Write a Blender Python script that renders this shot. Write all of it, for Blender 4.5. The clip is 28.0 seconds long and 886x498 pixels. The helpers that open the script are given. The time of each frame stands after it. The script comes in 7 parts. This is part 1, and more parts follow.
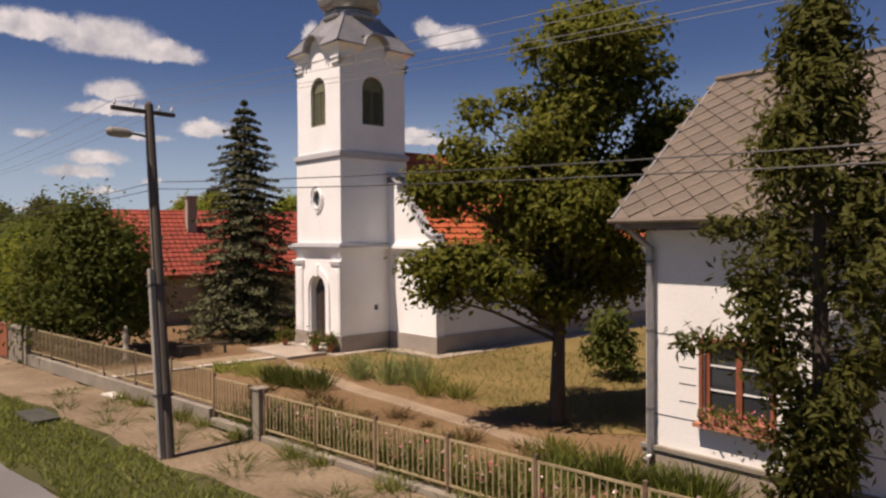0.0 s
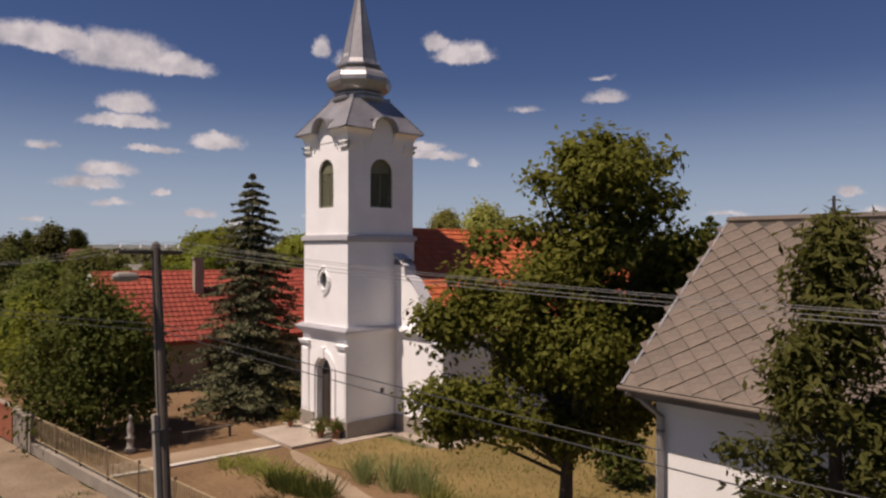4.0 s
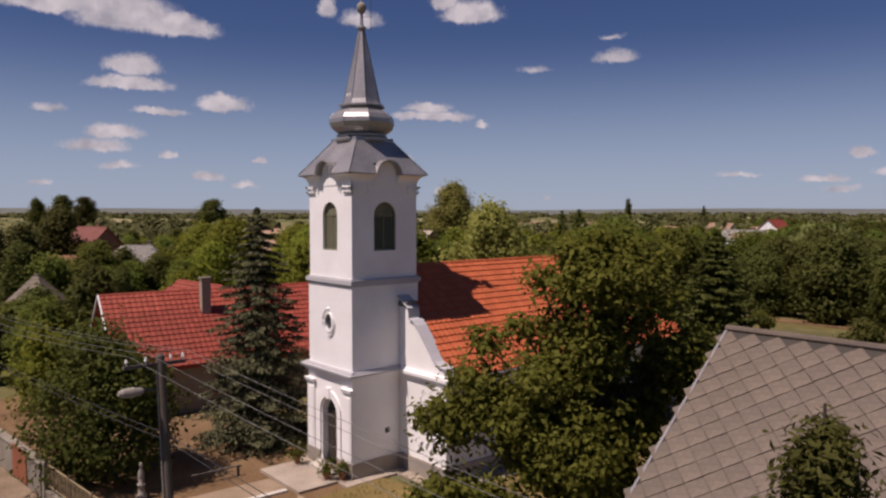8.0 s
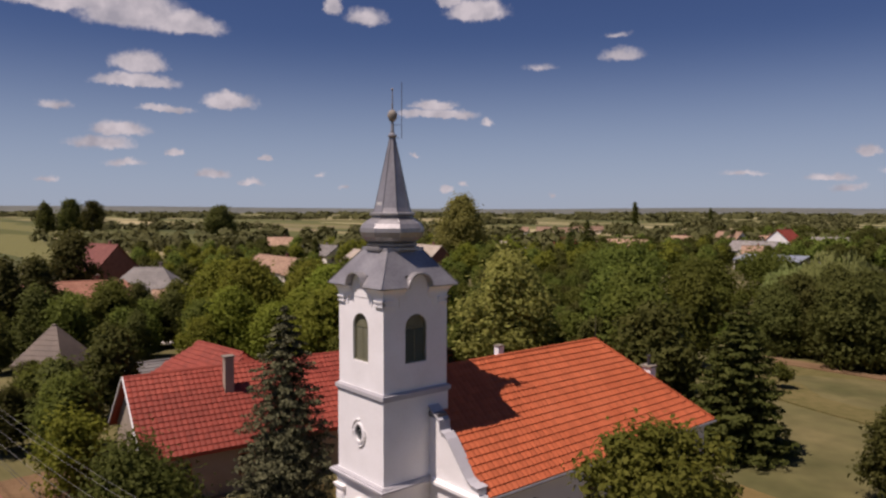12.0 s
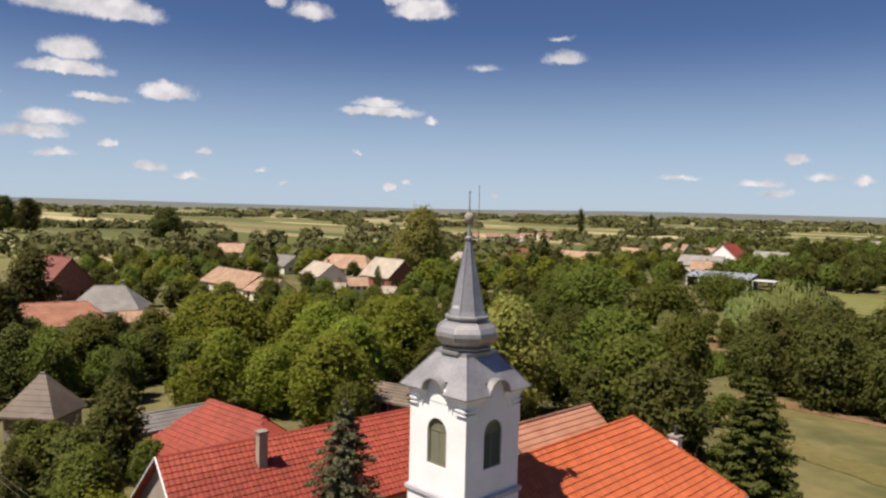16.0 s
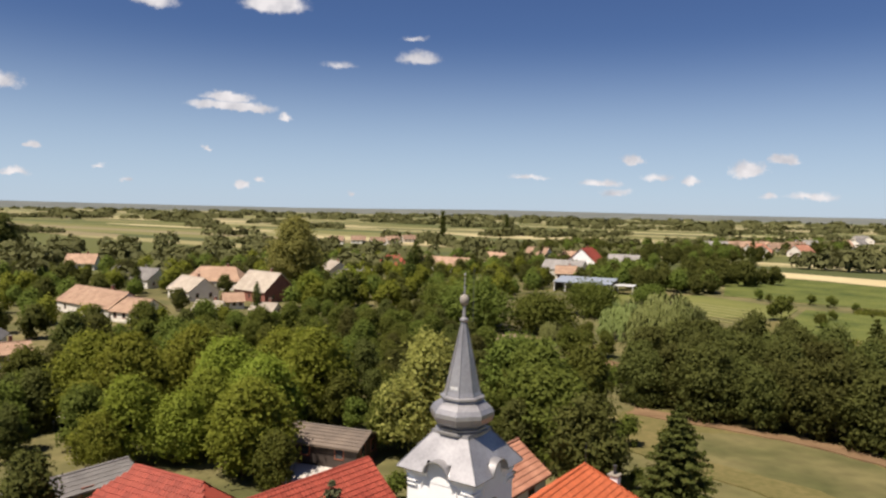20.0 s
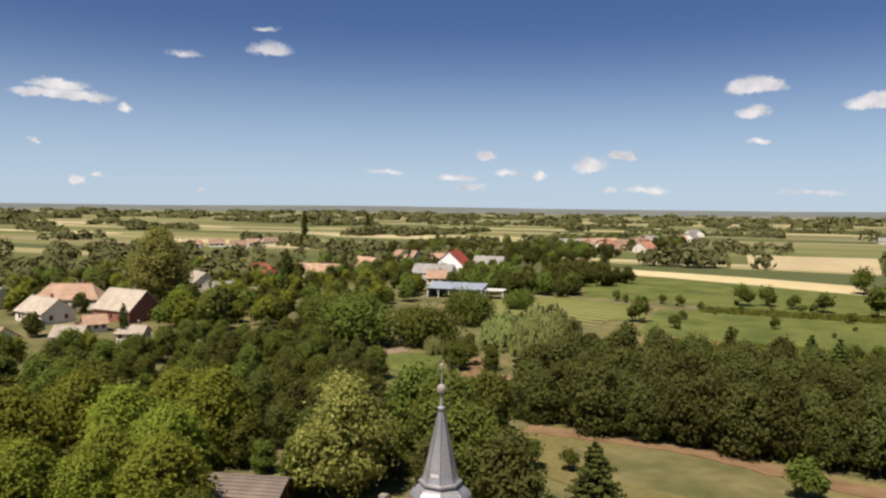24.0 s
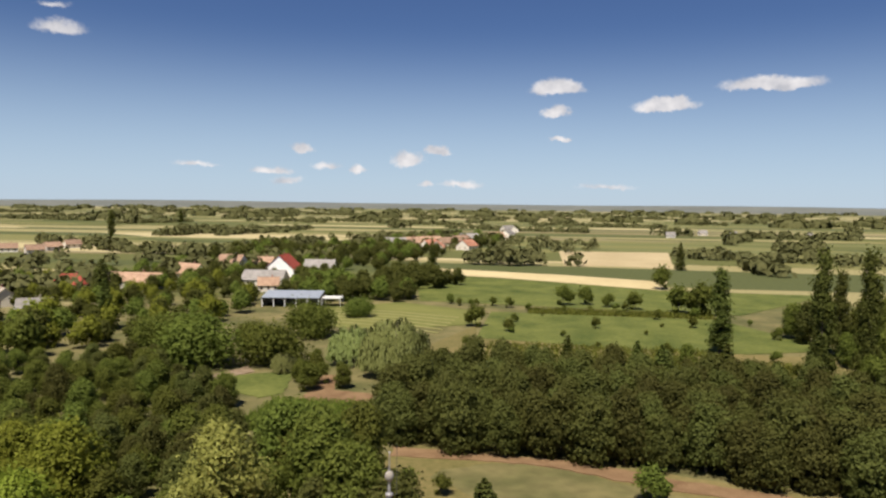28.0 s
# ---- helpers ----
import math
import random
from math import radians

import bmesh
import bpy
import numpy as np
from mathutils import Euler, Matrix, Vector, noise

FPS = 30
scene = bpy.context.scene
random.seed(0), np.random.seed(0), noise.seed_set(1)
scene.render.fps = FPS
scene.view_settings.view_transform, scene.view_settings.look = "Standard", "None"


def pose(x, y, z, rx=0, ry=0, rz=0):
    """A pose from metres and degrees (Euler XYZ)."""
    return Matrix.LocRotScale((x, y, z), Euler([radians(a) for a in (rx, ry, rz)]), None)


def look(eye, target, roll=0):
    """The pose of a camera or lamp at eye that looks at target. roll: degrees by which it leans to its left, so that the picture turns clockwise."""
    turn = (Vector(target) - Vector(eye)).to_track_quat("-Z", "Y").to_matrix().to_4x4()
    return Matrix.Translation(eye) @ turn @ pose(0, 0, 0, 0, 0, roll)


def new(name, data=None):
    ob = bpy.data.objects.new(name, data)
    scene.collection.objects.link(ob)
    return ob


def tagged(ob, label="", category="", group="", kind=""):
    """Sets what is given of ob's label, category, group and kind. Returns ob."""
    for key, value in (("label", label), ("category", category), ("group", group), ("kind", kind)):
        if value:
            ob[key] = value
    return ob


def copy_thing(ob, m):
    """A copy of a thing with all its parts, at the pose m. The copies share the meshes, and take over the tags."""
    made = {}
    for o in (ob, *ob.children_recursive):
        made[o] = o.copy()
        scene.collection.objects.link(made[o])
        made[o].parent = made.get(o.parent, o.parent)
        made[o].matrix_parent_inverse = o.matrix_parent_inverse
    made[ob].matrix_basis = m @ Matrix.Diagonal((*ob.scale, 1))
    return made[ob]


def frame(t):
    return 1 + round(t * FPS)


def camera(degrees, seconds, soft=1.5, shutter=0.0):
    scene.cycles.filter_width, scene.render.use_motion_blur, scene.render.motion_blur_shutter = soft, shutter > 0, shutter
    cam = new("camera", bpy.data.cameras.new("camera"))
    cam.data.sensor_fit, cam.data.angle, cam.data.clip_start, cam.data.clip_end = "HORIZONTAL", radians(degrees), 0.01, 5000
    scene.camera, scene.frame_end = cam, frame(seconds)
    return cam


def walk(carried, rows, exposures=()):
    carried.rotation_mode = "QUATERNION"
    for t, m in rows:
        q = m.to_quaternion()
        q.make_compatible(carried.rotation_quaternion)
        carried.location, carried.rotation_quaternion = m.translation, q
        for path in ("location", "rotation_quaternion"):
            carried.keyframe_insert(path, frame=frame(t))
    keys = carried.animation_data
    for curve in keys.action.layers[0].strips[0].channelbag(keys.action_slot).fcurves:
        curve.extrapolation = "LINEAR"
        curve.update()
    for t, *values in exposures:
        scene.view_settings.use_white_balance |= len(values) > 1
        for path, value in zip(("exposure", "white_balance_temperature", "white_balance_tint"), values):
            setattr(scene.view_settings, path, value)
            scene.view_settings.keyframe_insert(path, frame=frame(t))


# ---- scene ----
cam = camera(63.0, 28.0, soft=2.4)
PATH = [
    (0, (27.695, -19.013, 4.959), (26.2, -17.684, 4.924), -0.40),
    (1, (27.647, -18.976, 5.733), (26.148, -17.652, 5.71), -0.24),
    (2, (27.59, -18.932, 6.441), (26.087, -17.612, 6.429), -0.12),
    (3, (27.557, -18.899, 7.214), (26.051, -17.583, 7.213), 0.05),
    (3.5, (27.547, -18.897, 7.603), (26.04, -17.582, 7.608), 0.13),
    (5.5, (27.618, -18.849, 9.343), (26.106, -17.54, 9.318), -0.16),
    (6, (27.639, -18.944, 9.811), (26.128, -17.634, 9.767), -0.15),
    (7, (27.666, -18.886, 10.694), (26.152, -17.583, 10.614), -0.15),
    (8, (27.7, -18.769, 11.557), (26.18, -17.473, 11.456), -0.01),
    (9, (27.669, -18.783, 12.658), (26.147, -17.488, 12.556), -0.07),
    (10, (27.525, -18.804, 14.02), (26.001, -17.513, 13.917), -0.12),
    (11, (27.245, -18.976, 15.334), (25.718, -17.689, 15.229), -0.02),
    (12, (26.622, -19.373, 16.56), (25.093, -18.088, 16.453), 0.13),
    (12.5, (26.176, -19.629, 17.182), (24.646, -18.346, 17.073), 0.31),
    (14.5, (24.163, -21.643, 19.798), (22.67, -20.316, 19.691), 0.75),
    (15, (23.555, -22.33, 20.334), (22.081, -20.983, 20.225), 0.99),
    (16, (22.347, -23.686, 21.177), (20.926, -22.283, 21.068), 1.26),
    (17, (21.061, -24.959, 21.982), (19.715, -23.484, 21.877), 1.36),
    (18, (19.781, -26.088, 22.837), (18.514, -24.544, 22.734), 1.35),
    (19, (18.748, -27.126, 23.814), (17.558, -25.523, 23.71), 1.28),
    (20, (17.59, -27.841, 24.876), (16.471, -26.187, 24.77), 1.17),
    (21, (16.479, -28.685, 25.975), (15.435, -26.983, 25.867), 1.12),
    (21.5, (15.876, -28.88, 26.463), (14.87, -27.155, 26.355), 1.05),
    (23.5, (13.782, -30.888, 28.819), (12.951, -29.072, 28.707), 0.69),
    (24, (13.14, -31.245, 29.418), (12.365, -29.404, 29.304), 0.70),
    (25, (11.819, -31.908, 30.559), (11.159, -30.023, 30.443), 0.62),
    (26, (10.482, -32.646, 31.828), (9.942, -30.724, 31.707), 0.64),
    (27, (9.079, -33.294, 33.022), (8.66, -31.342, 32.899), 0.74),
    (28, (7.506, -33.345, 33.965), (7.209, -31.371, 33.839), 0.66),
]
EXPOSURES = [(0, 0.3, 7400, 22), (2, 0.26, 7350, 22), (3, 0.16, 7300, 22), (6, -0.02, 6900, 28), (12.5, -0.06, 6850, 27), (15, 0.42, 6850, 16), (18, 0.58, 6850, 15), (28, 0.58, 6800, 13)]
walk(cam, [(t, look(eye, target, roll)) for t, eye, target, roll in PATH], EXPOSURES)

# ---- light ----
SUN_DIR = Vector((0.093, 0.455, -0.885)).normalized()
sun = new("sun", bpy.data.lights.new("sun", "SUN"))
sun.data.energy, sun.data.angle, sun.data.color = 5.0, radians(0.53), (1.0, 0.95, 0.86)
sun.matrix_world = look((0, 0, 200), Vector((0, 0, 200)) + SUN_DIR)


# ---- node helpers ----
def link_chain(tree, a, b):
    tree.links.new(a, b)


def make_world():
    w = bpy.data.worlds.new("sky")
    scene.world = w
    w.use_nodes = True
    nt = w.node_tree
    nt.nodes.clear()
    n, ln = nt.nodes.new, nt.links.new
    out, bg = n("ShaderNodeOutputWorld"), n("ShaderNodeBackground")
    sky = n("ShaderNodeTexSky")
    sky.sky_type, sky.sun_disc = "NISHITA", False
    sky.sun_elevation, sky.sun_rotation = radians(62.3), radians(191.5)
    sky.air_density, sky.dust_density, sky.ozone_density, sky.altitude = 0.9, 0.12, 4.0, 400
    tc = n("ShaderNodeTexCoord")
    sep = n("ShaderNodeSeparateXYZ")
    ln(tc.outputs["Generated"], sep.inputs[0])
    az, el = n("ShaderNodeMath"), n("ShaderNodeMath")
    az.operation, el.operation = "ARCTAN2", "ARCSINE"
    ln(sep.outputs[0], az.inputs[0]), ln(sep.outputs[1], az.inputs[1]), ln(sep.outputs[2], el.inputs[0])
    comb, deg = n("ShaderNodeCombineXYZ"), n("ShaderNodeVectorMath")
    ln(az.outputs[0], comb.inputs[0]), ln(el.outputs[0], comb.inputs[1])
    deg.operation = "SCALE"
    deg.inputs["Scale"].default_value = 57.29578
    ln(comb.outputs[0], deg.inputs[0])
    # ragged edges: the directions are shifted by noise at two scales
    warped = deg.outputs[0]
    for scale, amount in ((0.45, 0.8), (1.4, 0.55), (4.5, 0.3)):
        no, sub, mul, add = n("ShaderNodeTexNoise"), n("ShaderNodeVectorMath"), n("ShaderNodeVectorMath"), n("ShaderNodeVectorMath")
        no.inputs["Scale"].default_value, no.inputs["Detail"].default_value = scale, 5.0
        ln(deg.outputs[0], no.inputs["Vector"])
        sub.operation, mul.operation, add.operation = "SUBTRACT", "MULTIPLY", "ADD"
        sub.inputs[1].default_value = (0.5, 0.5, 0.5)
        mul.inputs[1].default_value = (amount * 2, amount, 0)
        ln(no.outputs["Color"], sub.inputs[0]), ln(sub.outputs[0], mul.inputs[0])
        ln(warped, add.inputs[0]), ln(mul.outputs[0], add.inputs[1])
        warped = add.outputs[0]
    best = None
    for row in CLOUDS_WEST + CLOUDS_NORTH:
        a, e, wd, ht, dens = row
        wd, ht = wd * 1.24, ht * 1.6
        ma, le, inv = n("ShaderNodeVectorMath"), n("ShaderNodeVectorMath"), n("ShaderNodeMath")
        ma.operation, le.operation, inv.operation = "MULTIPLY_ADD", "LENGTH", "MULTIPLY_ADD"
        ma.inputs[1].default_value = (1 / wd, 1 / ht, 0)
        ma.inputs[2].default_value = (-a / wd, -e / ht, 0)
        # flatter below than above
        flip, most = n("ShaderNodeVectorMath"), n("ShaderNodeVectorMath")
        flip.operation, most.operation = "MULTIPLY", "MAXIMUM"
        flip.inputs[1].default_value = (1, -1.9, 0)
        ln(warped, ma.inputs[0]), ln(ma.outputs[0], flip.inputs[0]), ln(ma.outputs[0], most.inputs[0]), ln(flip.outputs[0], most.inputs[1])
        ln(most.outputs[0], le.inputs[0]), ln(le.outputs["Value"], inv.inputs[0])
        inv.inputs[1].default_value, inv.inputs[2].default_value = -dens, dens
        if best is None:
            best = inv.outputs[0]
        else:
            mx = n("ShaderNodeMath")
            mx.operation = "MAXIMUM"
            ln(best, mx.inputs[0]), ln(inv.outputs[0], mx.inputs[1])
            best = mx.outputs[0]
    dens_ramp = n("ShaderNodeMapRange")
    dens_ramp.interpolation_type = "SMOOTHSTEP"
    dens_ramp.inputs["From Min"].default_value, dens_ramp.inputs["From Max"].default_value = 0.0, 0.46
    dens_ramp.inputs["To Max"].default_value = 0.93
    ln(best, dens_ramp.inputs["Value"])
    puff = n("ShaderNodeTexNoise")
    puff.inputs["Scale"].default_value, puff.inputs["Detail"].default_value = 0.55, 6.0
    ln(deg.outputs[0], puff.inputs["Vector"])
    tone = n("ShaderNodeMix")
    tone.data_type = "RGBA"
    tone.inputs[6].default_value, tone.inputs[7].default_value = (6.6, 6.9, 7.6, 1), (11.4, 11.4, 11.6, 1)
    tr = n("ShaderNodeMapRange")
    tr.inputs["From Min"].default_value, tr.inputs["From Max"].default_value = 0.33, 0.62
    ln(puff.outputs["Fac"], tr.inputs["Value"]), ln(tr.outputs[0], tone.inputs[0])
    mix = n("ShaderNodeMix")
    mix.data_type = "RGBA"
    deep = n("ShaderNodeHueSaturation")
    deep.inputs["Hue"].default_value, deep.inputs["Saturation"].default_value, deep.inputs["Value"].default_value = 0.512, 1.18, 0.95
    ln(sky.outputs[0], deep.inputs["Color"])
    # pale summer haze low over the horizon
    hz, hmix = n("ShaderNodeMapRange"), n("ShaderNodeMix")
    hz.inputs["From Min"].default_value, hz.inputs["From Max"].default_value = 0.0, 0.24
    hz.inputs["To Min"].default_value, hz.inputs["To Max"].default_value = 0.75, 0.0
    hz.interpolation_type = "SMOOTHSTEP"
    ln(sep.outputs[2], hz.inputs["Value"])
    hmix.data_type = "RGBA"
    hmix.inputs[7].default_value = (6.0, 8.2, 10.8, 1)
    ln(hz.outputs[0], hmix.inputs[0]), ln(deep.outputs[0], hmix.inputs[6])
    ln(dens_ramp.outputs[0], mix.inputs[0]), ln(hmix.outputs[2], mix.inputs[6]), ln(tone.outputs[2], mix.inputs[7])
    ln(mix.outputs[2], bg.inputs["Color"])
    bg.inputs["Strength"].default_value = 0.052
    ln(bg.outputs[0], out.inputs[0])


# azimuth, elevation, half width, half height in degrees, density
CLOUDS_WEST = [
    (-77.8, 14.2, 3.8, 0.9, 1), (-73.0, 13.8, 3.7, 1.3, 1), (-69.4, 13.3, 2.7, 0.8, 1), (-72.5, 10.3, 1.9, 0.8, 1), (-72.7, 9.1, 2.8, 0.5, 1),
    (-78.0, 7.2, 1.2, 0.3, 0.6), (-66.3, 8.0, 2.0, 0.6, 1), (-70.7, 7.3, 1.7, 0.3, 0.9), (-73.9, 5.6, 1.9, 0.6, 0.9), (-75.2, 4.6, 2.2, 0.5, 0.8),
    (-70.4, 4.1, 0.6, 0.3, 0.8), (-73.6, 3.3, 1.5, 0.3, 0.6), (-78.5, 2.2, 0.8, 0.2, 0.5), (-67.5, 2.6, 1.3, 0.4, 0.7), (-64.9, 2.0, 0.9, 0.3, 0.7),
    (-63.6, 3.9, 0.5, 0.3, 0.9), (-59.6, 2.6, 0.5, 0.2, 0.6), (-50.3, 7.4, 3.0, 0.4, 1), (-50.6, 8.1, 1.8, 0.4, 1), (-46.5, 6.8, 0.6, 0.3, 0.6),
    (-47.4, 15.0, 2.3, 0.9, 1), (-49.4, 15.9, 1.1, 0.6, 0.9), (-58.6, 15.3, 0.8, 0.8, 0.8), (-56.0, 14.5, 1.7, 0.6, 0.7), (-19.9, 4.1, 0.8, 0.3, 0.5),
]
CLOUDS_NORTH = [
    (-36.3, 11.6, 1.7, 0.5, 0.6), (-36.6, 13.0, 1.1, 0.2, 0.4), (-42.5, 10.9, 1.4, 0.3, 0.4), (-49.8, 1.6, 0.6, 0.3, 1), (-48.4, 2.0, 0.4, 0.2, 0.7),
    (-52.5, 4.3, 0.3, 0.2, 0.6), (-57.9, 1.7, 0.5, 0.2, 0.5), (-41.5, 1.1, 0.4, 0.2, 0.5), (-19.6, 4.0, 1.0, 0.4, 0.9), (-11.4, 3.3, 1.2, 0.6, 1),
    (-9.2, 4.0, 1.0, 0.4, 0.9), (-21.8, 2.3, 1.5, 0.3, 0.7), (-27.5, 2.7, 1.8, 0.2, 0.5), (-20.8, 1.6, 1.3, 0.3, 0.5), (-17.7, 2.7, 1.2, 0.3, 0.5),
    (-15.2, 2.4, 0.7, 0.3, 0.7), (0.2, 8.8, 2.0, 0.6, 1), (0.0, 7.1, 1.1, 0.4, 0.9), (0.5, 5.0, 0.8, 0.2, 0.8), (8.2, 7.4, 2.4, 0.5, 1),
    (8.9, 7.8, 1.2, 0.3, 1), (-7.2, 1.5, 1.6, 0.3, 0.6), (-9.8, 1.5, 0.6, 0.2, 0.6), (4.1, 1.4, 2.3, 0.2, 0.45),
    (15.5, 8.6, 3.4, 0.5, 1),
]
make_world()


# ---- materials ----
def surf(name, dark, light, scale=1.5, rough=0.8, fine=25.0, bump=0.25, metal=0.0, spread=0.0, island=0.0, spec=0.5, stretch=(1, 1, 1), bump_dist=0.02):
    """Two-scale mottled surface. spread: tone differences from object to object; island: from piece to piece of one mesh."""
    m = bpy.data.materials.new(name)
    m.use_nodes = True
    nt = m.node_tree
    n, ln = nt.nodes.new, nt.links.new
    bsdf = nt.nodes["Principled BSDF"]
    tc, mp = n("ShaderNodeTexCoord"), n("ShaderNodeMapping")
    mp.inputs["Scale"].default_value = stretch
    ln(tc.outputs["Object"], mp.inputs[0])
    big, small = n("ShaderNodeTexNoise"), n("ShaderNodeTexNoise")
    big.inputs["Scale"].default_value, big.inputs["Detail"].default_value = scale, 6
    small.inputs["Scale"].default_value, small.inputs["Detail"].default_value = fine, 4
    ln(mp.outputs[0], big.inputs["Vector"]), ln(mp.outputs[0], small.inputs["Vector"])
    add = n("ShaderNodeMath")
    add.operation = "MULTIPLY_ADD"
    add.inputs[1].default_value, add.inputs[2].default_value = 0.45, 0.0
    half = n("ShaderNodeMath")
    half.operation = "MULTIPLY_ADD"
    half.inputs[1].default_value = 0.75
    ln(small.outputs["Fac"], add.inputs[0]), ln(big.outputs["Fac"], half.inputs[0]), ln(add.outputs[0], half.inputs[2])
    rng = n("ShaderNodeMapRange")
    rng.inputs["From Min"].default_value, rng.inputs["From Max"].default_value = 0.38, 0.82
    ln(half.outputs[0], rng.inputs["Value"])
    mix = n("ShaderNodeMix")
    mix.data_type = "RGBA"
    mix.inputs[6].default_value, mix.inputs[7].default_value = (*dark, 1), (*light, 1)
    ln(rng.outputs[0], mix.inputs[0])
    col = mix.outputs[2]
    for amount, node, sock in ((spread, "ShaderNodeObjectInfo", "Random"), (island, "ShaderNodeNewGeometry", "Random Per Island")):
        if amount:
            src, mr, hsv = n(node), n("ShaderNodeMapRange"), n("ShaderNodeHueSaturation")
            mr.inputs["To Min"].default_value, mr.inputs["To Max"].default_value = 1 - amount, 1 + amount
            ln(src.outputs[sock], mr.inputs["Value"]), ln(mr.outputs[0], hsv.inputs["Value"]), ln(col, hsv.inputs["Color"])
            col = hsv.outputs[0]
    ln(col, bsdf.inputs["Base Color"])
    bsdf.inputs["Roughness"].default_value, bsdf.inputs["Metallic"].default_value = rough, metal
    bsdf.inputs["Specular IOR Level"].default_value = spec
    if bump:
        b = n("ShaderNodeBump")
        b.inputs["Strength"].default_value, b.inputs["Distance"].default_value = bump, bump_dist
        ln(small.outputs["Fac"], b.inputs["Height"]), ln(b.outputs[0], bsdf.inputs["Normal"])
    return m


def leaf_mat(name, dark, light, trans=0.48):
    m = bpy.data.materials.new(name)
    m.use_nodes = True
    nt = m.node_tree
    n, ln = nt.nodes.new, nt.links.new
    bsdf, out = nt.nodes["Principled BSDF"], nt.nodes["Material Output"]
    geo, info, mix = n("ShaderNodeNewGeometry"), n("ShaderNodeObjectInfo"), n("ShaderNodeMix")
    mix.data_type = "RGBA"
    mix.inputs[6].default_value, mix.inputs[7].default_value = (*dark, 1), (*light, 1)
    ln(geo.outputs["Random Per Island"], mix.inputs[0])
    hsv, mr, mh = n("ShaderNodeHueSaturation"), n("ShaderNodeMapRange"), n("ShaderNodeMapRange")
    mr.inputs["To Min"].default_value, mr.inputs["To Max"].default_value = 0.75, 1.25
    mh.inputs["To Min"].default_value, mh.inputs["To Max"].default_value = 0.48, 0.52
    ln(info.outputs["Random"], mr.inputs["Value"]), ln(info.outputs["Random"], mh.inputs["Value"])
    ln(mr.outputs[0], hsv.inputs["Value"]), ln(mh.outputs[0], hsv.inputs["Hue"]), ln(mix.outputs[2], hsv.inputs["Color"])
    ln(hsv.outputs[0], bsdf.inputs["Base Color"])
    bsdf.inputs["Roughness"].default_value, bsdf.inputs["Specular IOR Level"].default_value = 0.7, 0.1
    tr, ms = n("ShaderNodeBsdfTranslucent"), n("ShaderNodeMixShader")
    ms.inputs[0].default_value = trans
    ln(hsv.outputs[0], tr.inputs["Color"])
    ln(bsdf.outputs[0], ms.inputs[1]), ln(tr.outputs[0], ms.inputs[2]), ln(ms.outputs[0], out.inputs["Surface"])
    return m


def glass_mat(name, tint):
    m = bpy.data.materials.new(name)
    m.use_nodes = True
    b = m.node_tree.nodes["Principled BSDF"]
    b.inputs["Base Color"].default_value = (*tint, 1)
    b.inputs["Roughness"].default_value, b.inputs["Specular IOR Level"].default_value = 0.06, 0.8
    return m


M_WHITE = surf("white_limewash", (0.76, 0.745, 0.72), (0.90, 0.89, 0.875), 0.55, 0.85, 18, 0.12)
# Darker copy of the limewash: shade put into the nave and annex colour.
M_SHADEWHITE = surf("shaded_white_render", (0.66, 0.65, 0.62), (0.74, 0.73, 0.70), 0.8, 0.88, 18, 0.15)
M_PLINTH = surf("grey_plinth_render", (0.25, 0.215, 0.18), (0.35, 0.305, 0.26), 1.2, 0.9, 25, 0.3)
M_BAND = surf("grey_cornice_render", (0.42, 0.41, 0.42), (0.50, 0.49, 0.50), 1.5, 0.85, 25, 0.15)
M_ZINC = surf("grey_sheet_metal", (0.26, 0.25, 0.25), (0.42, 0.405, 0.40), 0.9, 0.42, 7, 0.1, 0.55)
M_SEAM = surf("dark_sheet_seam", (0.12, 0.12, 0.13), (0.18, 0.18, 0.19), 2, 0.5, 20, 0.05, 0.4)
M_TILE = surf("orange_roof_tile", (0.43, 0.098, 0.036), (0.53, 0.135, 0.055), 0.7, 0.7, 14, 0.15, spread=0.12, island=0.10, spec=0.25)
M_TILE_RED = surf("red_roof_tile", (0.215, 0.038, 0.024), (0.31, 0.067, 0.04), 0.6, 0.65, 14, 0.15, spread=0.15, island=0.14, spec=0.25)
M_TILE_DARK = surf("dark_red_roof_tile", (0.13, 0.04, 0.03), (0.21, 0.068, 0.05), 0.6, 0.8, 10, 0.2, spread=0.1)
M_TILE_OLD = surf("weathered_roof_tile", (0.20, 0.118, 0.075), (0.35, 0.23, 0.15), 0.5, 0.85, 8, 0.3, spread=0.3, island=0.2)
M_TILE_PINK = surf("faded_pink_roof_tile", (0.27, 0.105, 0.06), (0.47, 0.225, 0.14), 0.5, 0.85, 8, 0.3, spread=0.3, island=0.2)
M_SLATE = surf("weathered_fibre_slate", (0.08, 0.061, 0.046), (0.17, 0.128, 0.094), 0.5, 0.7, 9, 0.45, spread=0.1, island=0.1)
M_PALEROOF = surf("pale_weathered_roof_tile", (0.27, 0.225, 0.175), (0.43, 0.365, 0.285), 0.5, 0.85, 7, 0.3, spread=0.15)
M_GREYROOF = surf("grey_roof_sheet", (0.15, 0.138, 0.125), (0.27, 0.25, 0.225), 0.5, 0.75, 6, 0.2, spread=0.25)
M_LOUVRE = surf("green_louvre_paint", (0.115, 0.115, 0.065), (0.18, 0.175, 0.105), 3, 0.7, 30, 0.1)
M_DARKWOOD = surf("dark_door_wood", (0.03, 0.022, 0.018), (0.06, 0.045, 0.035), 3, 0.6, 30, 0.2, stretch=(1, 1, 0.15))
M_GLASS = glass_mat("dark_window_glass", (0.03, 0.035, 0.04))
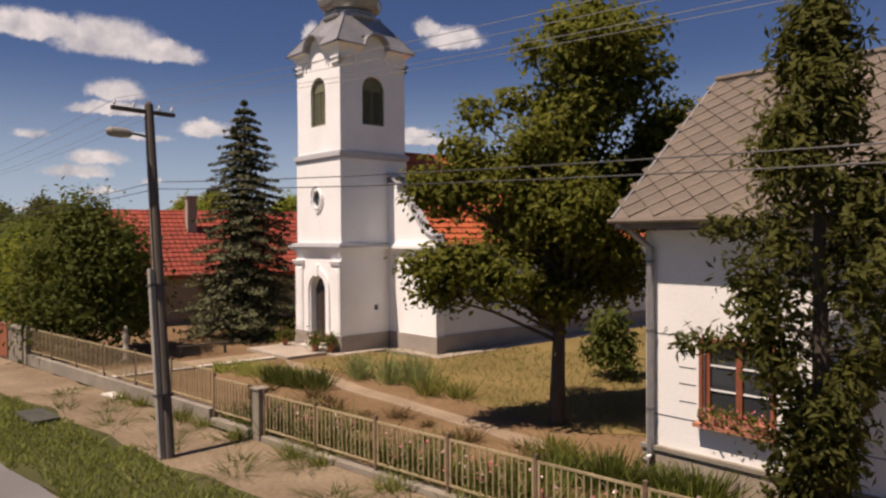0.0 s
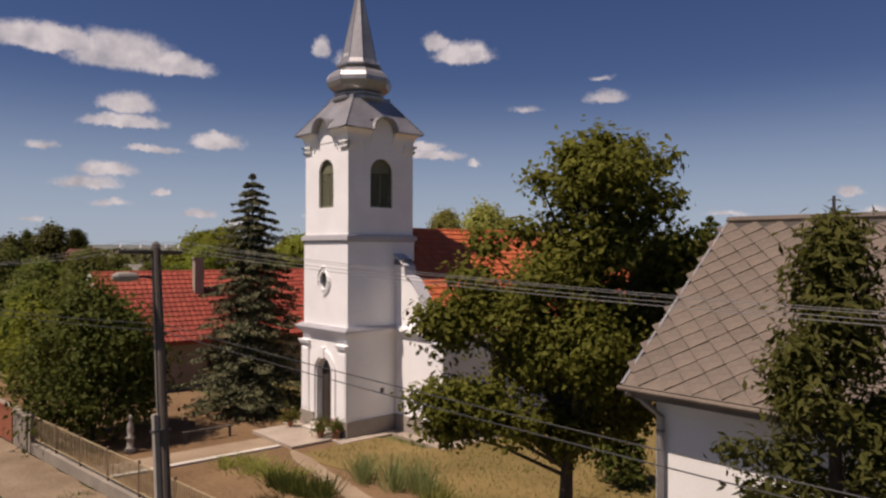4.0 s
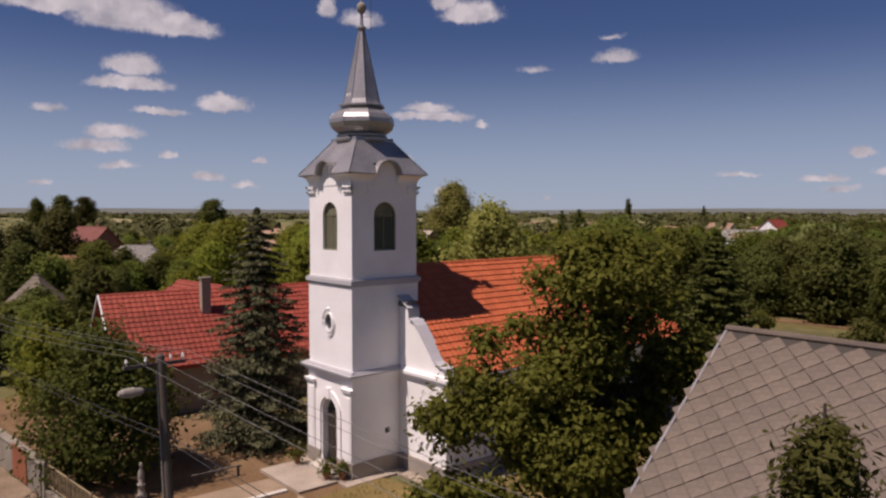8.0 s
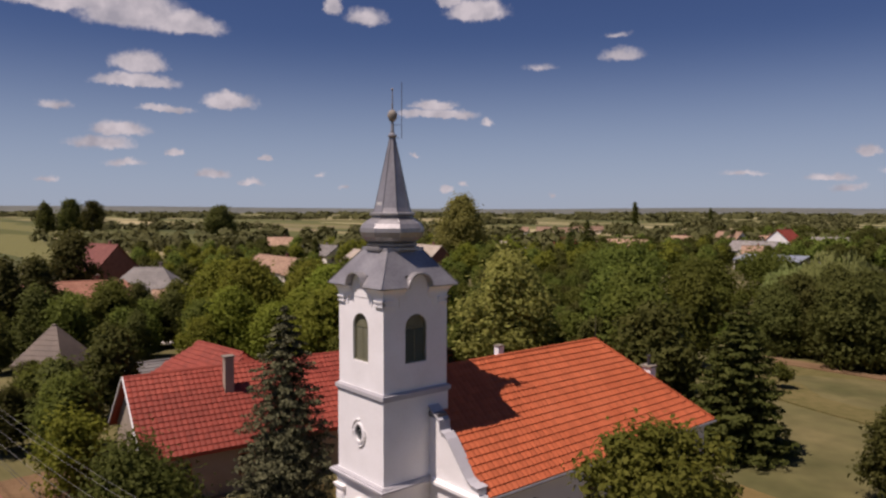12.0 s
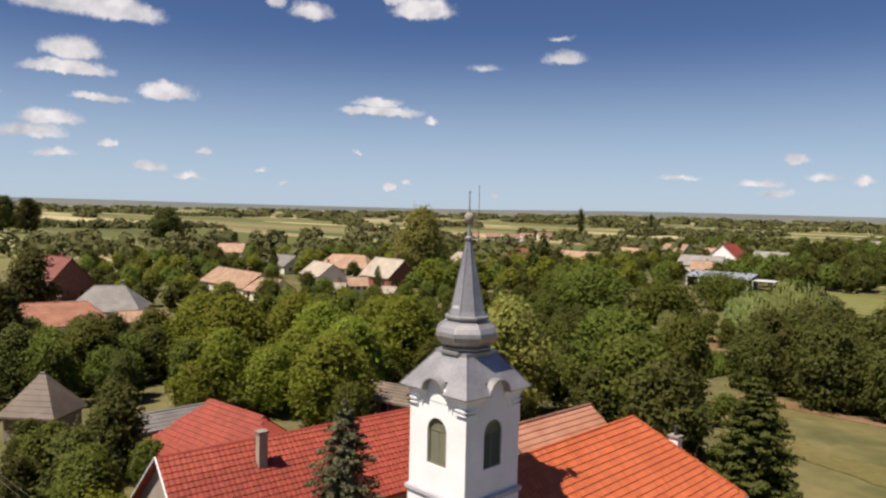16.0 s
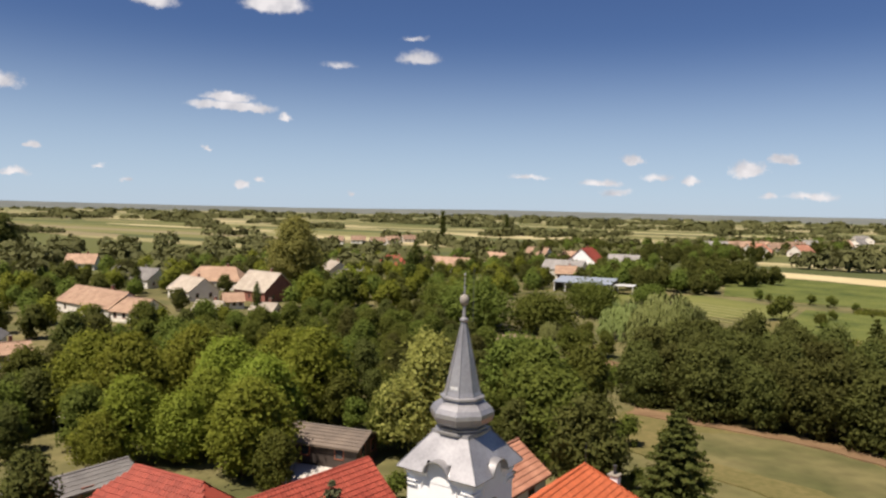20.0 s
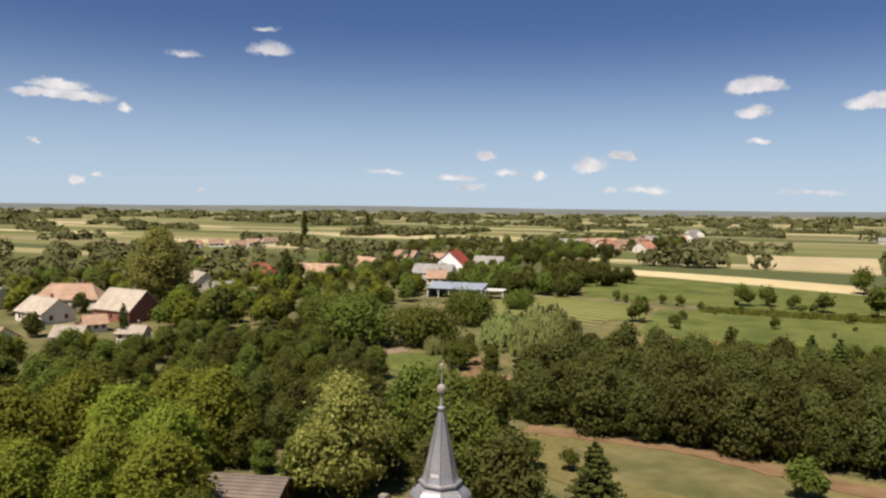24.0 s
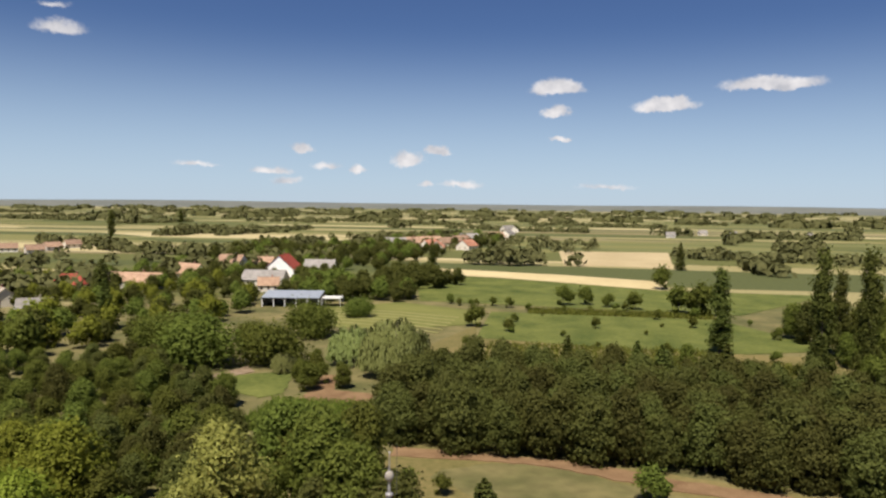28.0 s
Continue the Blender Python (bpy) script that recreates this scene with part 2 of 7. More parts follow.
M_REDWOOD = surf("red_brown_window_wood", (0.20, 0.055, 0.025), (0.32, 0.10, 0.05), 3, 0.55, 40, 0.15, stretch=(1, 1, 0.2))
M_HOUSEWALL = surf("pale_house_render", (0.74, 0.71, 0.67), (0.82, 0.80, 0.76), 0.7, 0.9, 15, 0.25)
M_TANPLINTH = surf("tan_house_plinth", (0.26, 0.21, 0.16), (0.36, 0.30, 0.23), 1, 0.9, 20, 0.4)
M_FENCE = surf("rust_stained_cream_paint", (0.25, 0.18, 0.095), (0.45, 0.36, 0.21), 4, 0.6, 40, 0.1)
M_RUST = surf("rusty_brown_iron_paint", (0.09, 0.055, 0.035), (0.19, 0.12, 0.075), 4, 0.75, 40, 0.2)
M_CONCRETE = surf("grey_concrete", (0.17, 0.143, 0.11), (0.29, 0.25, 0.195), 1.3, 0.92, 22, 0.4)
M_PALECONC = surf("pale_concrete_paving", (0.46, 0.42, 0.36), (0.60, 0.55, 0.48), 0.8, 0.92, 15, 0.3)
M_POLE = surf("weathered_wood_pole", (0.06, 0.047, 0.037), (0.135, 0.108, 0.085), 2, 0.85, 30, 0.5, stretch=(1, 1, 0.08))
M_POLECON = surf("concrete_pole_foot", (0.22, 0.195, 0.16), (0.34, 0.305, 0.26), 2, 0.9, 30, 0.3)
M_IRON = surf("dark_iron", (0.04, 0.04, 0.045), (0.09, 0.085, 0.08), 5, 0.6, 40, 0.1, 0.3)
M_WIRE = surf("aluminium_wire", (0.22, 0.21, 0.20), (0.32, 0.31, 0.29), 5, 0.5, 40, 0.0, 0.4)
M_CABLE = surf("black_cable", (0.02, 0.02, 0.02), (0.04, 0.04, 0.04), 5, 0.6, 40, 0.0)
M_PORCELAIN = surf("white_porcelain", (0.7, 0.69, 0.66), (0.8, 0.79, 0.76), 5, 0.25, 40, 0.0)
M_BARK = surf("grey_brown_bark", (0.03, 0.023, 0.017), (0.085, 0.065, 0.048), 3, 0.95, 14, 0.8, stretch=(1, 1, 0.25))
M_SOIL = surf("dry_yard_soil", (0.12, 0.07, 0.036), (0.23, 0.148, 0.08), 0.35, 0.97, 6, 0.7, bump_dist=0.06, spec=0.1)
M_LAWN = surf("dry_yard_grass", (0.115, 0.088, 0.031), (0.235, 0.163, 0.066), 0.3, 0.97, 9, 0.7, bump_dist=0.05, spec=0.1)
M_VERGE = surf("verge_turf", (0.042, 0.046, 0.017), (0.09, 0.083, 0.034), 0.5, 0.97, 12, 0.8, bump_dist=0.05, spec=0.1)
M_DIRT = surf("trodden_dirt_path", (0.135, 0.096, 0.06), (0.27, 0.203, 0.137), 0.6, 0.95, 8, 0.6, bump_dist=0.05, spec=0.1)
M_TANCONC = surf("weathered_tan_concrete", (0.27, 0.215, 0.165), (0.42, 0.35, 0.28), 0.8, 0.92, 12, 0.4)
M_SAND = surf("pale_sandy_path", (0.20, 0.142, 0.092), (0.34, 0.255, 0.175), 0.7, 0.95, 9, 0.5, bump_dist=0.04, spec=0.1)
M_ASPHALT = surf("grey_asphalt", (0.10, 0.095, 0.09), (0.17, 0.16, 0.15), 0.5, 0.9, 30, 0.3)
M_STUBBLE = surf("ripe_stubble", (0.34, 0.27, 0.135), (0.52, 0.43, 0.24), 0.02, 0.95, 0.4, 0.3, spec=0.1)
M_PALEFIELD = surf("tan_dry_field", (0.30, 0.24, 0.13), (0.42, 0.34, 0.2), 0.03, 0.95, 0.4, 0.3, spec=0.1)
M_CROP = surf("green_crop", (0.045, 0.064, 0.014), (0.14, 0.15, 0.04), 0.09, 0.9, 0.9, 0.8, bump_dist=0.3, spec=0.1)
M_MEADOW = surf("meadow_grass", (0.085, 0.083, 0.026), (0.20, 0.155, 0.065), 0.05, 0.95, 1.2, 0.6, bump_dist=0.1, spec=0.1)
M_HAY = surf("mown_meadow", (0.10, 0.11, 0.03), (0.165, 0.165, 0.05), 0.08, 0.95, 0.8, 0.3, stretch=(0.3, 1, 1), spec=0.1)
M_SWATH = surf("cut_hay_swath", (0.165, 0.16, 0.055), (0.235, 0.22, 0.09), 0.3, 0.95, 2, 0.3, spec=0.1)
M_BRICK = surf("red_brick_wall", (0.20, 0.07, 0.048), (0.29, 0.115, 0.078), 1, 0.9, 8, 0.4)
M_FARWALL = surf("village_render", (0.62, 0.57, 0.48), (0.76, 0.72, 0.64), 0.5, 0.9, 10, 0.2, spread=0.12)
M_SOFFIT = surf("brown_eave_boards", (0.12, 0.09, 0.07), (0.2, 0.16, 0.12), 2, 0.8, 20, 0.2)
M_FLOWER = surf("red_flower_petals", (0.35, 0.06, 0.07), (0.6, 0.18, 0.2), 8, 0.7, 40, 0.0, island=0.3)
M_PINK = surf("pink_flower_petals", (0.45, 0.22, 0.24), (0.7, 0.5, 0.5), 8, 0.7, 40, 0.0, island=0.3)
M_TERRACOTTA = surf("terracotta_pot", (0.32, 0.12, 0.07), (0.42, 0.18, 0.1), 3, 0.85, 30, 0.2)
L_DARK = leaf_mat("dark_green_leaves", (0.066, 0.08, 0.016), (0.112, 0.126, 0.028), 0.46)
L_GROVE = leaf_mat("olive_grove_leaves", (0.07, 0.077, 0.018), (0.117, 0.122, 0.031), 0.46)
L_MID = leaf_mat("green_leaves", (0.086, 0.104, 0.018), (0.152, 0.174, 0.033), 0.48)
L_WALNUT = leaf_mat("fresh_walnut_leaves", (0.115, 0.137, 0.022), (0.215, 0.235, 0.043), 0.52)
L_BRIGHT = leaf_mat("bright_green_leaves", (0.14, 0.167, 0.018), (0.236, 0.26, 0.039), 0.48)
L_YELLOW = leaf_mat("yellow_green_leaves", (0.20, 0.2, 0.045), (0.33, 0.32, 0.09), 0.48)
L_SPRUCE = leaf_mat("blue_green_needles", (0.034, 0.034, 0.017), (0.12, 0.115, 0.06), 0.1)
L_DRY = leaf_mat("dry_stalks", (0.1272, 0.095, 0.0382), (0.2544, 0.18, 0.0765), 0.25)
L_GRASS = leaf_mat("tall_grass_blades", (0.115, 0.128, 0.026), (0.21, 0.21, 0.05), 0.3)
L_TALL = leaf_mat("pale_tall_grass", (0.17, 0.19, 0.06), (0.30, 0.31, 0.13), 0.3)
L_CORN = leaf_mat("corn_leaves", (0.0948, 0.1242, 0.019), (0.1783, 0.1978, 0.0352), 0.3)
# Paler and greyer than near leaves: distance haze mixed into the colour.
L_FAR = leaf_mat("hazed_distant_leaves", (0.085, 0.092, 0.034), (0.128, 0.132, 0.05), 0.2)
L_WILLOW = leaf_mat("willow_leaves", (0.14, 0.158, 0.045), (0.215, 0.235, 0.08), 0.3)


# ---- mesh helpers ----
def thing(name, label, category, at=(0, 0, 0), rz=0.0, group="", kind=""):
    ob = new(name)
    ob.empty_display_size = 0.2
    ob.matrix_basis = pose(*at, 0, 0, rz)
    return tagged(ob, label, category, group, kind)


def mesh_of(bm, name, mat, smooth=False):
    me = bpy.data.meshes.new(name)
    bmesh.ops.recalc_face_normals(bm, faces=bm.faces)
    bm.to_mesh(me)
    bm.free()
    me.materials.append(mat)
    if smooth:
        me.polygons.foreach_set("use_smooth", [True] * len(me.polygons))
    return me


def part(name, bm, mat, parent=None, label="", smooth=False):
    me = bm if isinstance(bm, bpy.types.Mesh) else mesh_of(bm, name, mat, smooth)
    ob = new(name, me)
    ob.parent = parent
    if label:
        ob["label"] = label
    return ob


def box(x0, x1, y0, y1, z0, z1, bm=None, bev=0.0):
    own = bmesh.new()
    vs = [own.verts.new((x, y, z)) for x in (x0, x1) for y in (y0, y1) for z in (z0, z1)]
    for f in ((0, 1, 3, 2), (4, 6, 7, 5), (0, 4, 5, 1), (2, 3, 7, 6), (0, 2, 6, 4), (1, 5, 7, 3)):
        own.faces.new([vs[i] for i in f])
    if bev:
        bmesh.ops.bevel(own, geom=own.edges[:], offset=bev, segments=2, affect="EDGES", profile=0.5)
    if bm is None:
        return own
    tmp = bpy.data.meshes.new("tmp")
    own.to_mesh(tmp)
    own.free()
    bm.from_mesh(tmp)
    bpy.data.meshes.remove(tmp)
    return bm


def arch(cx, w, z0, ztop, seg=14):
    """Outline of a round-headed opening in the wall's plane."""
    r = w / 2
    pts = [(cx - r, z0)]
    for i in range(seg + 1):
        a = math.pi - math.pi * i / seg
        pts.append((cx + r * math.cos(a), ztop - r + r * math.sin(a)))
    return pts + [(cx + r, z0)]


def oval(cx, cz, rx, rz, seg=20):
    return [(cx + rx * math.cos(2 * math.pi * i / seg), cz + rz * math.sin(2 * math.pi * i / seg)) for i in range(seg)]


def plate(outline, holes, thick, m=None):
    """A slab of that thickness behind the outline (drawn in x and z), pierced by the holes."""
    bm = bmesh.new()
    edges = []
    for ring in (outline, *holes):
        vs = [bm.verts.new((x, 0, z)) for x, z in ring]
        edges += [bm.edges.new((vs[i], vs[(i + 1) % len(vs)])) for i in range(len(vs))]
    bmesh.ops.triangle_fill(bm, edges=edges, use_beauty=True)
    bmesh.ops.recalc_face_normals(bm, faces=bm.faces)
    ret = bmesh.ops.extrude_face_region(bm, geom=bm.faces[:])
    vs = [g for g in ret["geom"] if isinstance(g, bmesh.types.BMVert)]
    bmesh.ops.translate(bm, verts=vs, vec=(0, thick, 0))
    if m is not None:
        bmesh.ops.transform(bm, matrix=m, verts=bm.verts)
    return bm


def ring_plate(outline, inner, thick, m=None):
    return plate(outline, [inner], thick, m)


def lathe(profile, seg=16, phase=0.0):
    """Turned solid from (radius, height) pairs."""
    bm = bmesh.new()
    rings = []
    for r, z in profile:
        rings.append([bm.verts.new((r * math.cos(phase + 2 * math.pi * i / seg), r * math.sin(phase + 2 * math.pi * i / seg), z)) for i in range(seg)])
    for a, b in zip(rings, rings[1:]):
        for i in range(seg):
            bm.faces.new((a[i], a[(i + 1) % seg], b[(i + 1) % seg], b[i]))
    bm.faces.new(rings[0][::-1])
    bm.faces.new(rings[-1])
    return bm


def tube(points, radius, seg=6, bm=None, taper=1.0):
    bm = bm or bmesh.new()
    pts = [Vector(p) for p in points]
    rings = []
    for i, p in enumerate(pts):
        d = (pts[min(i + 1, len(pts) - 1)] - pts[max(i - 1, 0)]).normalized()
        u = d.orthogonal().normalized()
        v = d.cross(u)
        r = radius * (1 + (taper - 1) * i / max(1, len(pts) - 1))
        rings.append([bm.verts.new(p + (u * math.cos(2 * math.pi * k / seg) + v * math.sin(2 * math.pi * k / seg)) * r) for k in range(seg)])
    for a, b in zip(rings, rings[1:]):
        for k in range(seg):
            # keep the rings in step where the tube turns
            bm.faces.new((a[k], a[(k + 1) % seg], b[(k + 1) % seg], b[k]))
    bm.faces.new(rings[0][::-1])
    bm.faces.new(rings[-1])
    return bm


def quads_mesh(name, corners, mat, outward=None):
    """A mesh of loose leaves from an array of shape (n, corners, 3). outward: the way each leaf's clump faces, which softens its shading."""
    corners = np.asarray(corners, np.float32)
    n, c = corners.shape[:2]
    if outward is not None:
        face = np.cross(corners[:, 1] - corners[:, 0], corners[:, 2] - corners[:, 0])
        face /= np.linalg.norm(face, axis=1, keepdims=True) + 1e-9
        out = outward / (np.linalg.norm(outward, axis=1, keepdims=True) + 1e-9)
        back = (face * out).sum(1) < 0
        corners[back] = corners[back][:, ::-1]
        face[back] *= -1
        soft = 0.55 * face + 0.8 * out
        soft /= np.linalg.norm(soft, axis=1, keepdims=True) + 1e-9
    me = bpy.data.meshes.new(name)
    me.vertices.add(c * n)
    me.vertices.foreach_set("co", corners.ravel())
    me.loops.add(c * n)
    me.loops.foreach_set("vertex_index", np.arange(c * n, dtype=np.int32))
    me.polygons.add(n)
    me.polygons.foreach_set("loop_start", np.arange(0, c * n, c, dtype=np.int32))
    me.update(calc_edges=True)
    if outward is not None:
        me.polygons.foreach_set("use_smooth", np.ones(n, dtype=bool))
        me.normals_split_custom_set_from_vertices(np.repeat(soft, c, axis=0).tolist())
    me.materials.append(mat)
    return me


rng = np.random.default_rng(7)


def leaf_quads(centres, normals, size, aspect=1.0, spread=0.6, three=False):
    """One small leaf-shaped quad at each centre, roughly facing along the normals."""
    n = len(centres)
    nn = normals + rng.normal(0, spread, (n, 3))
    nn /= np.linalg.norm(nn, axis=1, keepdims=True) + 1e-9
    t = np.cross(nn, rng.normal(0, 1, (n, 3)))
    t /= np.linalg.norm(t, axis=1, keepdims=True) + 1e-9
    b = np.cross(nn, t)
    s = size * rng.uniform(0.6, 1.35, (n, 1))
    a = s * aspect
    fold = nn * s * 0.18
    if three:
        return np.stack([centres - t * a * 0.5 - b * s * 0.3, centres + t * a * 0.6, centres - t * a * 0.3 + b * s * 0.55 + fold], 1)
    return np.stack([centres - t * a * 0.55, centres - b * s * 0.42 + fold, centres + t * a * 0.55, centres + b * s * 0.42 + fold], 1)


def smooth(a, b, x):
    k = min(1.0, max(0.0, (x - a) / (b - a)))
    return k * k * (3 - 2 * k)


def ground_z(x, y):
    """The village stands a little above the low meadows to the north and west."""
    return -2.0 * smooth(42, 95, math.hypot(x + 5, y * 1.0))


# ---- ground ----
def make_ground():
    ax = [0]
    step = 6.0
    while ax[-1] < 4900:
        ax.append(min(4900, ax[-1] + step))
        step *= 1.0 if ax[-1] < 130 else 1.16
    line = [-v for v in ax[:0:-1]] + ax
    verts = [(x, y, ground_z(x, y) - 0.06) for y in line for x in line]
    w = len(line)
    faces = [(j * w + i, j * w + i + 1, (j + 1) * w + i + 1, (j + 1) * w + i) for j in range(w - 1) for i in range(w - 1)]
    me = bpy.data.meshes.new("ground")
    me.from_pydata(verts, [], faces)
    me.materials.append(field_mat())
    me.polygons.foreach_set("use_smooth", [True] * len(me.polygons))
    return tagged(new("ground", me), "flat farmland with strip fields and rough grass", "ground", kind="structure")


def field_mat():
    m = bpy.data.materials.new("farmland")
    m.use_nodes = True
    nt = m.node_tree
    n, ln = nt.nodes.new, nt.links.new
    bsdf = nt.nodes["Principled BSDF"]
    bsdf.inputs["Roughness"].default_value, bsdf.inputs["Specular IOR Level"].default_value = 0.95, 0.2
    tc, mp = n("ShaderNodeTexCoord"), n("ShaderNodeMapping")
    mp.inputs["Rotation"].default_value = (0, 0, radians(-12))
    mp.inputs["Scale"].default_value = (0.003, 0.024, 0)
    ln(tc.outputs["Object"], mp.inputs[0])
    vor = n("ShaderNodeTexVoronoi")
    vor.distance, vor.voronoi_dimensions = "CHEBYCHEV", "2D"
    vor.inputs["Scale"].default_value, vor.inputs["Randomness"].default_value = 1.0, 0.75
    ln(mp.outputs[0], vor.inputs["Vector"])
    sep = n("ShaderNodeSeparateColor")
    ln(vor.outputs["Color"], sep.inputs[0])
    ramp = n("ShaderNodeValToRGB")
    ramp.color_ramp.interpolation = "CONSTANT"
    for k, (pos, col) in enumerate(((0.0, (0.095, 0.1, 0.03)), (0.2, (0.15, 0.145, 0.05)), (0.4, (0.07, 0.08, 0.026)), (0.54, (0.24, 0.21, 0.095)), (0.68, (0.125, 0.13, 0.045)), (0.8, (0.38, 0.32, 0.17)), (0.93, (0.2, 0.165, 0.085)))):
        el = ramp.color_ramp.elements[k] if k < 2 else ramp.color_ramp.elements.new(pos)
        el.position, el.color = pos, (*col, 1)
    ln(sep.outputs[0], ramp.inputs[0])
    rough_grass = n("ShaderNodeValToRGB")
    rough_grass.color_ramp.elements[0].color, rough_grass.color_ramp.elements[1].color = (0.075, 0.076, 0.026, 1), (0.17, 0.142, 0.06, 1)
    no = n("ShaderNodeTexNoise")
    no.inputs["Scale"].default_value, no.inputs["Detail"].default_value = 0.08, 8
    ln(tc.outputs["Object"], no.inputs["Vector"]), ln(no.outputs["Fac"], rough_grass.inputs[0])
    rough_grass.color_ramp.elements[0].position, rough_grass.color_ramp.elements[1].position = 0.35, 0.68
    dist, mr = n("ShaderNodeVectorMath"), n("ShaderNodeMapRange")
    dist.operation = "LENGTH"
    ln(tc.outputs["Object"], dist.inputs[0])
    mr.inputs["From Min"].default_value, mr.inputs["From Max"].default_value = 230, 290
    ln(dist.outputs["Value"], mr.inputs["Value"])
    mix = n("ShaderNodeMix")
    mix.data_type = "RGBA"
    ln(mr.outputs[0], mix.inputs[0]), ln(rough_grass.outputs[0], mix.inputs[6]), ln(ramp.outputs[0], mix.inputs[7])
    fine = n("ShaderNodeTexNoise")
    fine.inputs["Scale"].default_value, fine.inputs["Detail"].default_value = 0.5, 6
    ln(tc.outputs["Object"], fine.inputs["Vector"])
    hsv, mv = n("ShaderNodeHueSaturation"), n("ShaderNodeMapRange")
    mv.inputs["To Min"].default_value, mv.inputs["To Max"].default_value = 0.6, 1.4
    ln(fine.outputs["Fac"], mv.inputs["Value"]), ln(mv.outputs[0], hsv.inputs["Value"]), ln(mix.outputs[2], hsv.inputs["Color"])
    ln(hsv.outputs[0], bsdf.inputs["Base Color"])
    return m


make_ground()


def patch(name, label, category, pts, mat, z=0.0, kind="structure", thick=0.05, wav=0.0):
    """A flat piece of ground with its own surface, draped over the sheet below."""
    dense = []
    for i, p in enumerate(pts):
        q = pts[(i + 1) % len(pts)]
        k = max(1, int(math.hypot(q[0] - p[0], q[1] - p[1]) / (1.2 if wav else 40)))
        for j in range(k):
            x, y = p[0] + (q[0] - p[0]) * j / k, p[1] + (q[1] - p[1]) * j / k
            dense.append((x + wav * noise.noise((x * 0.9, y * 0.9, 3)), y + wav * noise.noise((x * 0.9, y * 0.9, 9))))
    bm = bmesh.new()
    top = [bm.verts.new((x, y, ground_z(x, y) + z)) for x, y in dense]
    low = [bm.verts.new((x, y, ground_z(x, y) + z - thick - 0.1)) for x, y in dense]
    es = [bm.edges.new((top[i], top[(i + 1) % len(top)])) for i in range(len(top))]
    for i in range(len(top)):
        j = (i + 1) % len(top)
        bm.faces.new((top[i], low[i], low[j], top[j]))
    bmesh.ops.triangle_fill(bm, edges=es, use_beauty=True)
    ob = new(name, mesh_of(bm, name, mat))
    return tagged(ob, label, category, kind=kind)


SLOPE, LINE = 0.105, -11.85


def street(x0, x1, a, b):
    """A strip along the street, a and b metres before the fence line."""
    return [(x0, LINE + SLOPE * x0 + a), (x1, LINE + SLOPE * x1 + a), (x1, LINE + SLOPE * x1 + b), (x0, LINE + SLOPE * x0 + b)]


def rect(x0, x1, y0, y1):
    return [(x0, y0), (x1, y0), (x1, y1), (x0, y1)]


patch("road", "grey worn asphalt village street", "road", street(-160, 130, -11.0, -4.9), M_ASPHALT, 0.0, wav=0.25)
patch("grass_verge", "mown green roadside verge", "grass", street(-60, 60, -4.85, -2.4), M_VERGE, 0.012, wav=0.35)
patch("footpath", "trodden dirt and gravel footpath beside the fence", "path", street(-60, 60, -2.5, -0.15), M_DIRT, 0.004, wav=0.25)
patch("far_verge", "roadside grass verge across the street", "grass", street(-60, 60, -14.5, -11.05), M_VERGE, 0.012, wav=0.3)
patch("yard_soil", "bare dry soil of the churchyard", "ground", [(-24, -14.2), (30, -8.6), (30, -2.5), (-24, -2.5)], M_SOIL, 0.0, wav=0.3)
patch("yard_grass", "dry yellowed churchyard grass", "grass", [(2.5, -4.6), (9, -3.9), (16.5, -4.4), (18.6, -3.0), (18.4, 20), (5.3, 22), (5.3, -0.3), (2.4, -0.6)], M_LAWN, 0.02, wav=0.3)
patch("side_grass", "dry churchyard grass beside the spruce", "grass", rect(-11, -2.6, -2.4, 20), M_LAWN, 0.01, wav=0.3)
patch("apron", "pale concrete apron round the church walls", "pavement", [(-2.5, -2.5), (2.45, -2.5), (2.45, 0.1), (5.9, 0.1), (5.9, 19.3), (-5.9, 19.3), (-5.9, 0.1), (-2.5, 0.1)], M_TANCONC, 0.05)
patch("entrance_slab", "low concrete slab before the church door", "pavement", rect(-1.75, 1.75, -4.4, -2.55), M_TANCONC, 0.12)
KERB = [(0.95, -4.6), (1.2, -4.6), (0.98, -11.3), (0.72, -11.3)]
patch("church_path", "worn sandy path from the door to the gate", "path", [(-0.9, -11.75), (0.6, -11.6), (0.9, -4.45), (-0.7, -4.45)], M_SAND, 0.03, wav=0.1)
patch("path_kerb", "pale concrete kerb beside the church path", "kerb", KERB, M_PALECONC, 0.09)
patch("yard_path", "sandy garden path edged with concrete", "path", [(2.0, -4.65), (3.2, -5.15), (8.0, -5.9), (17.5, -6.4), (17.5, -5.75), (8.0, -5.25), (3.2, -4.45), (1.8, -4.4)], M_SAND, 0.03, wav=0.12)


# ---- roofs ----
def tile_mesh(name, w, l, mat, t=0.05):
    """One curved-nose roof tile lying in x (width) and y (up the slope), lower edge at the origin."""
    bm = bmesh.new()
    prof = ((-0.5, 0.0), (-0.2, 0.02), (0.1, 0.03), (0.35, 0.015), (0.5, 0.0))
    lo = [bm.verts.new((x * w, 0, z + t)) for x, z in prof]
    hi = [bm.verts.new((x * w, l, z * 0.6 + 0.006)) for x, z in prof]
    dn = [bm.verts.new((x * w, 0, z)) for x, z in prof]
    for i in range(len(prof) - 1):
        bm.faces.new((lo[i], lo[i + 1], hi[i + 1], hi[i]))
        bm.faces.new((dn[i], dn[i + 1], lo[i + 1], lo[i]))
    return mesh_of(bm, name, mat)


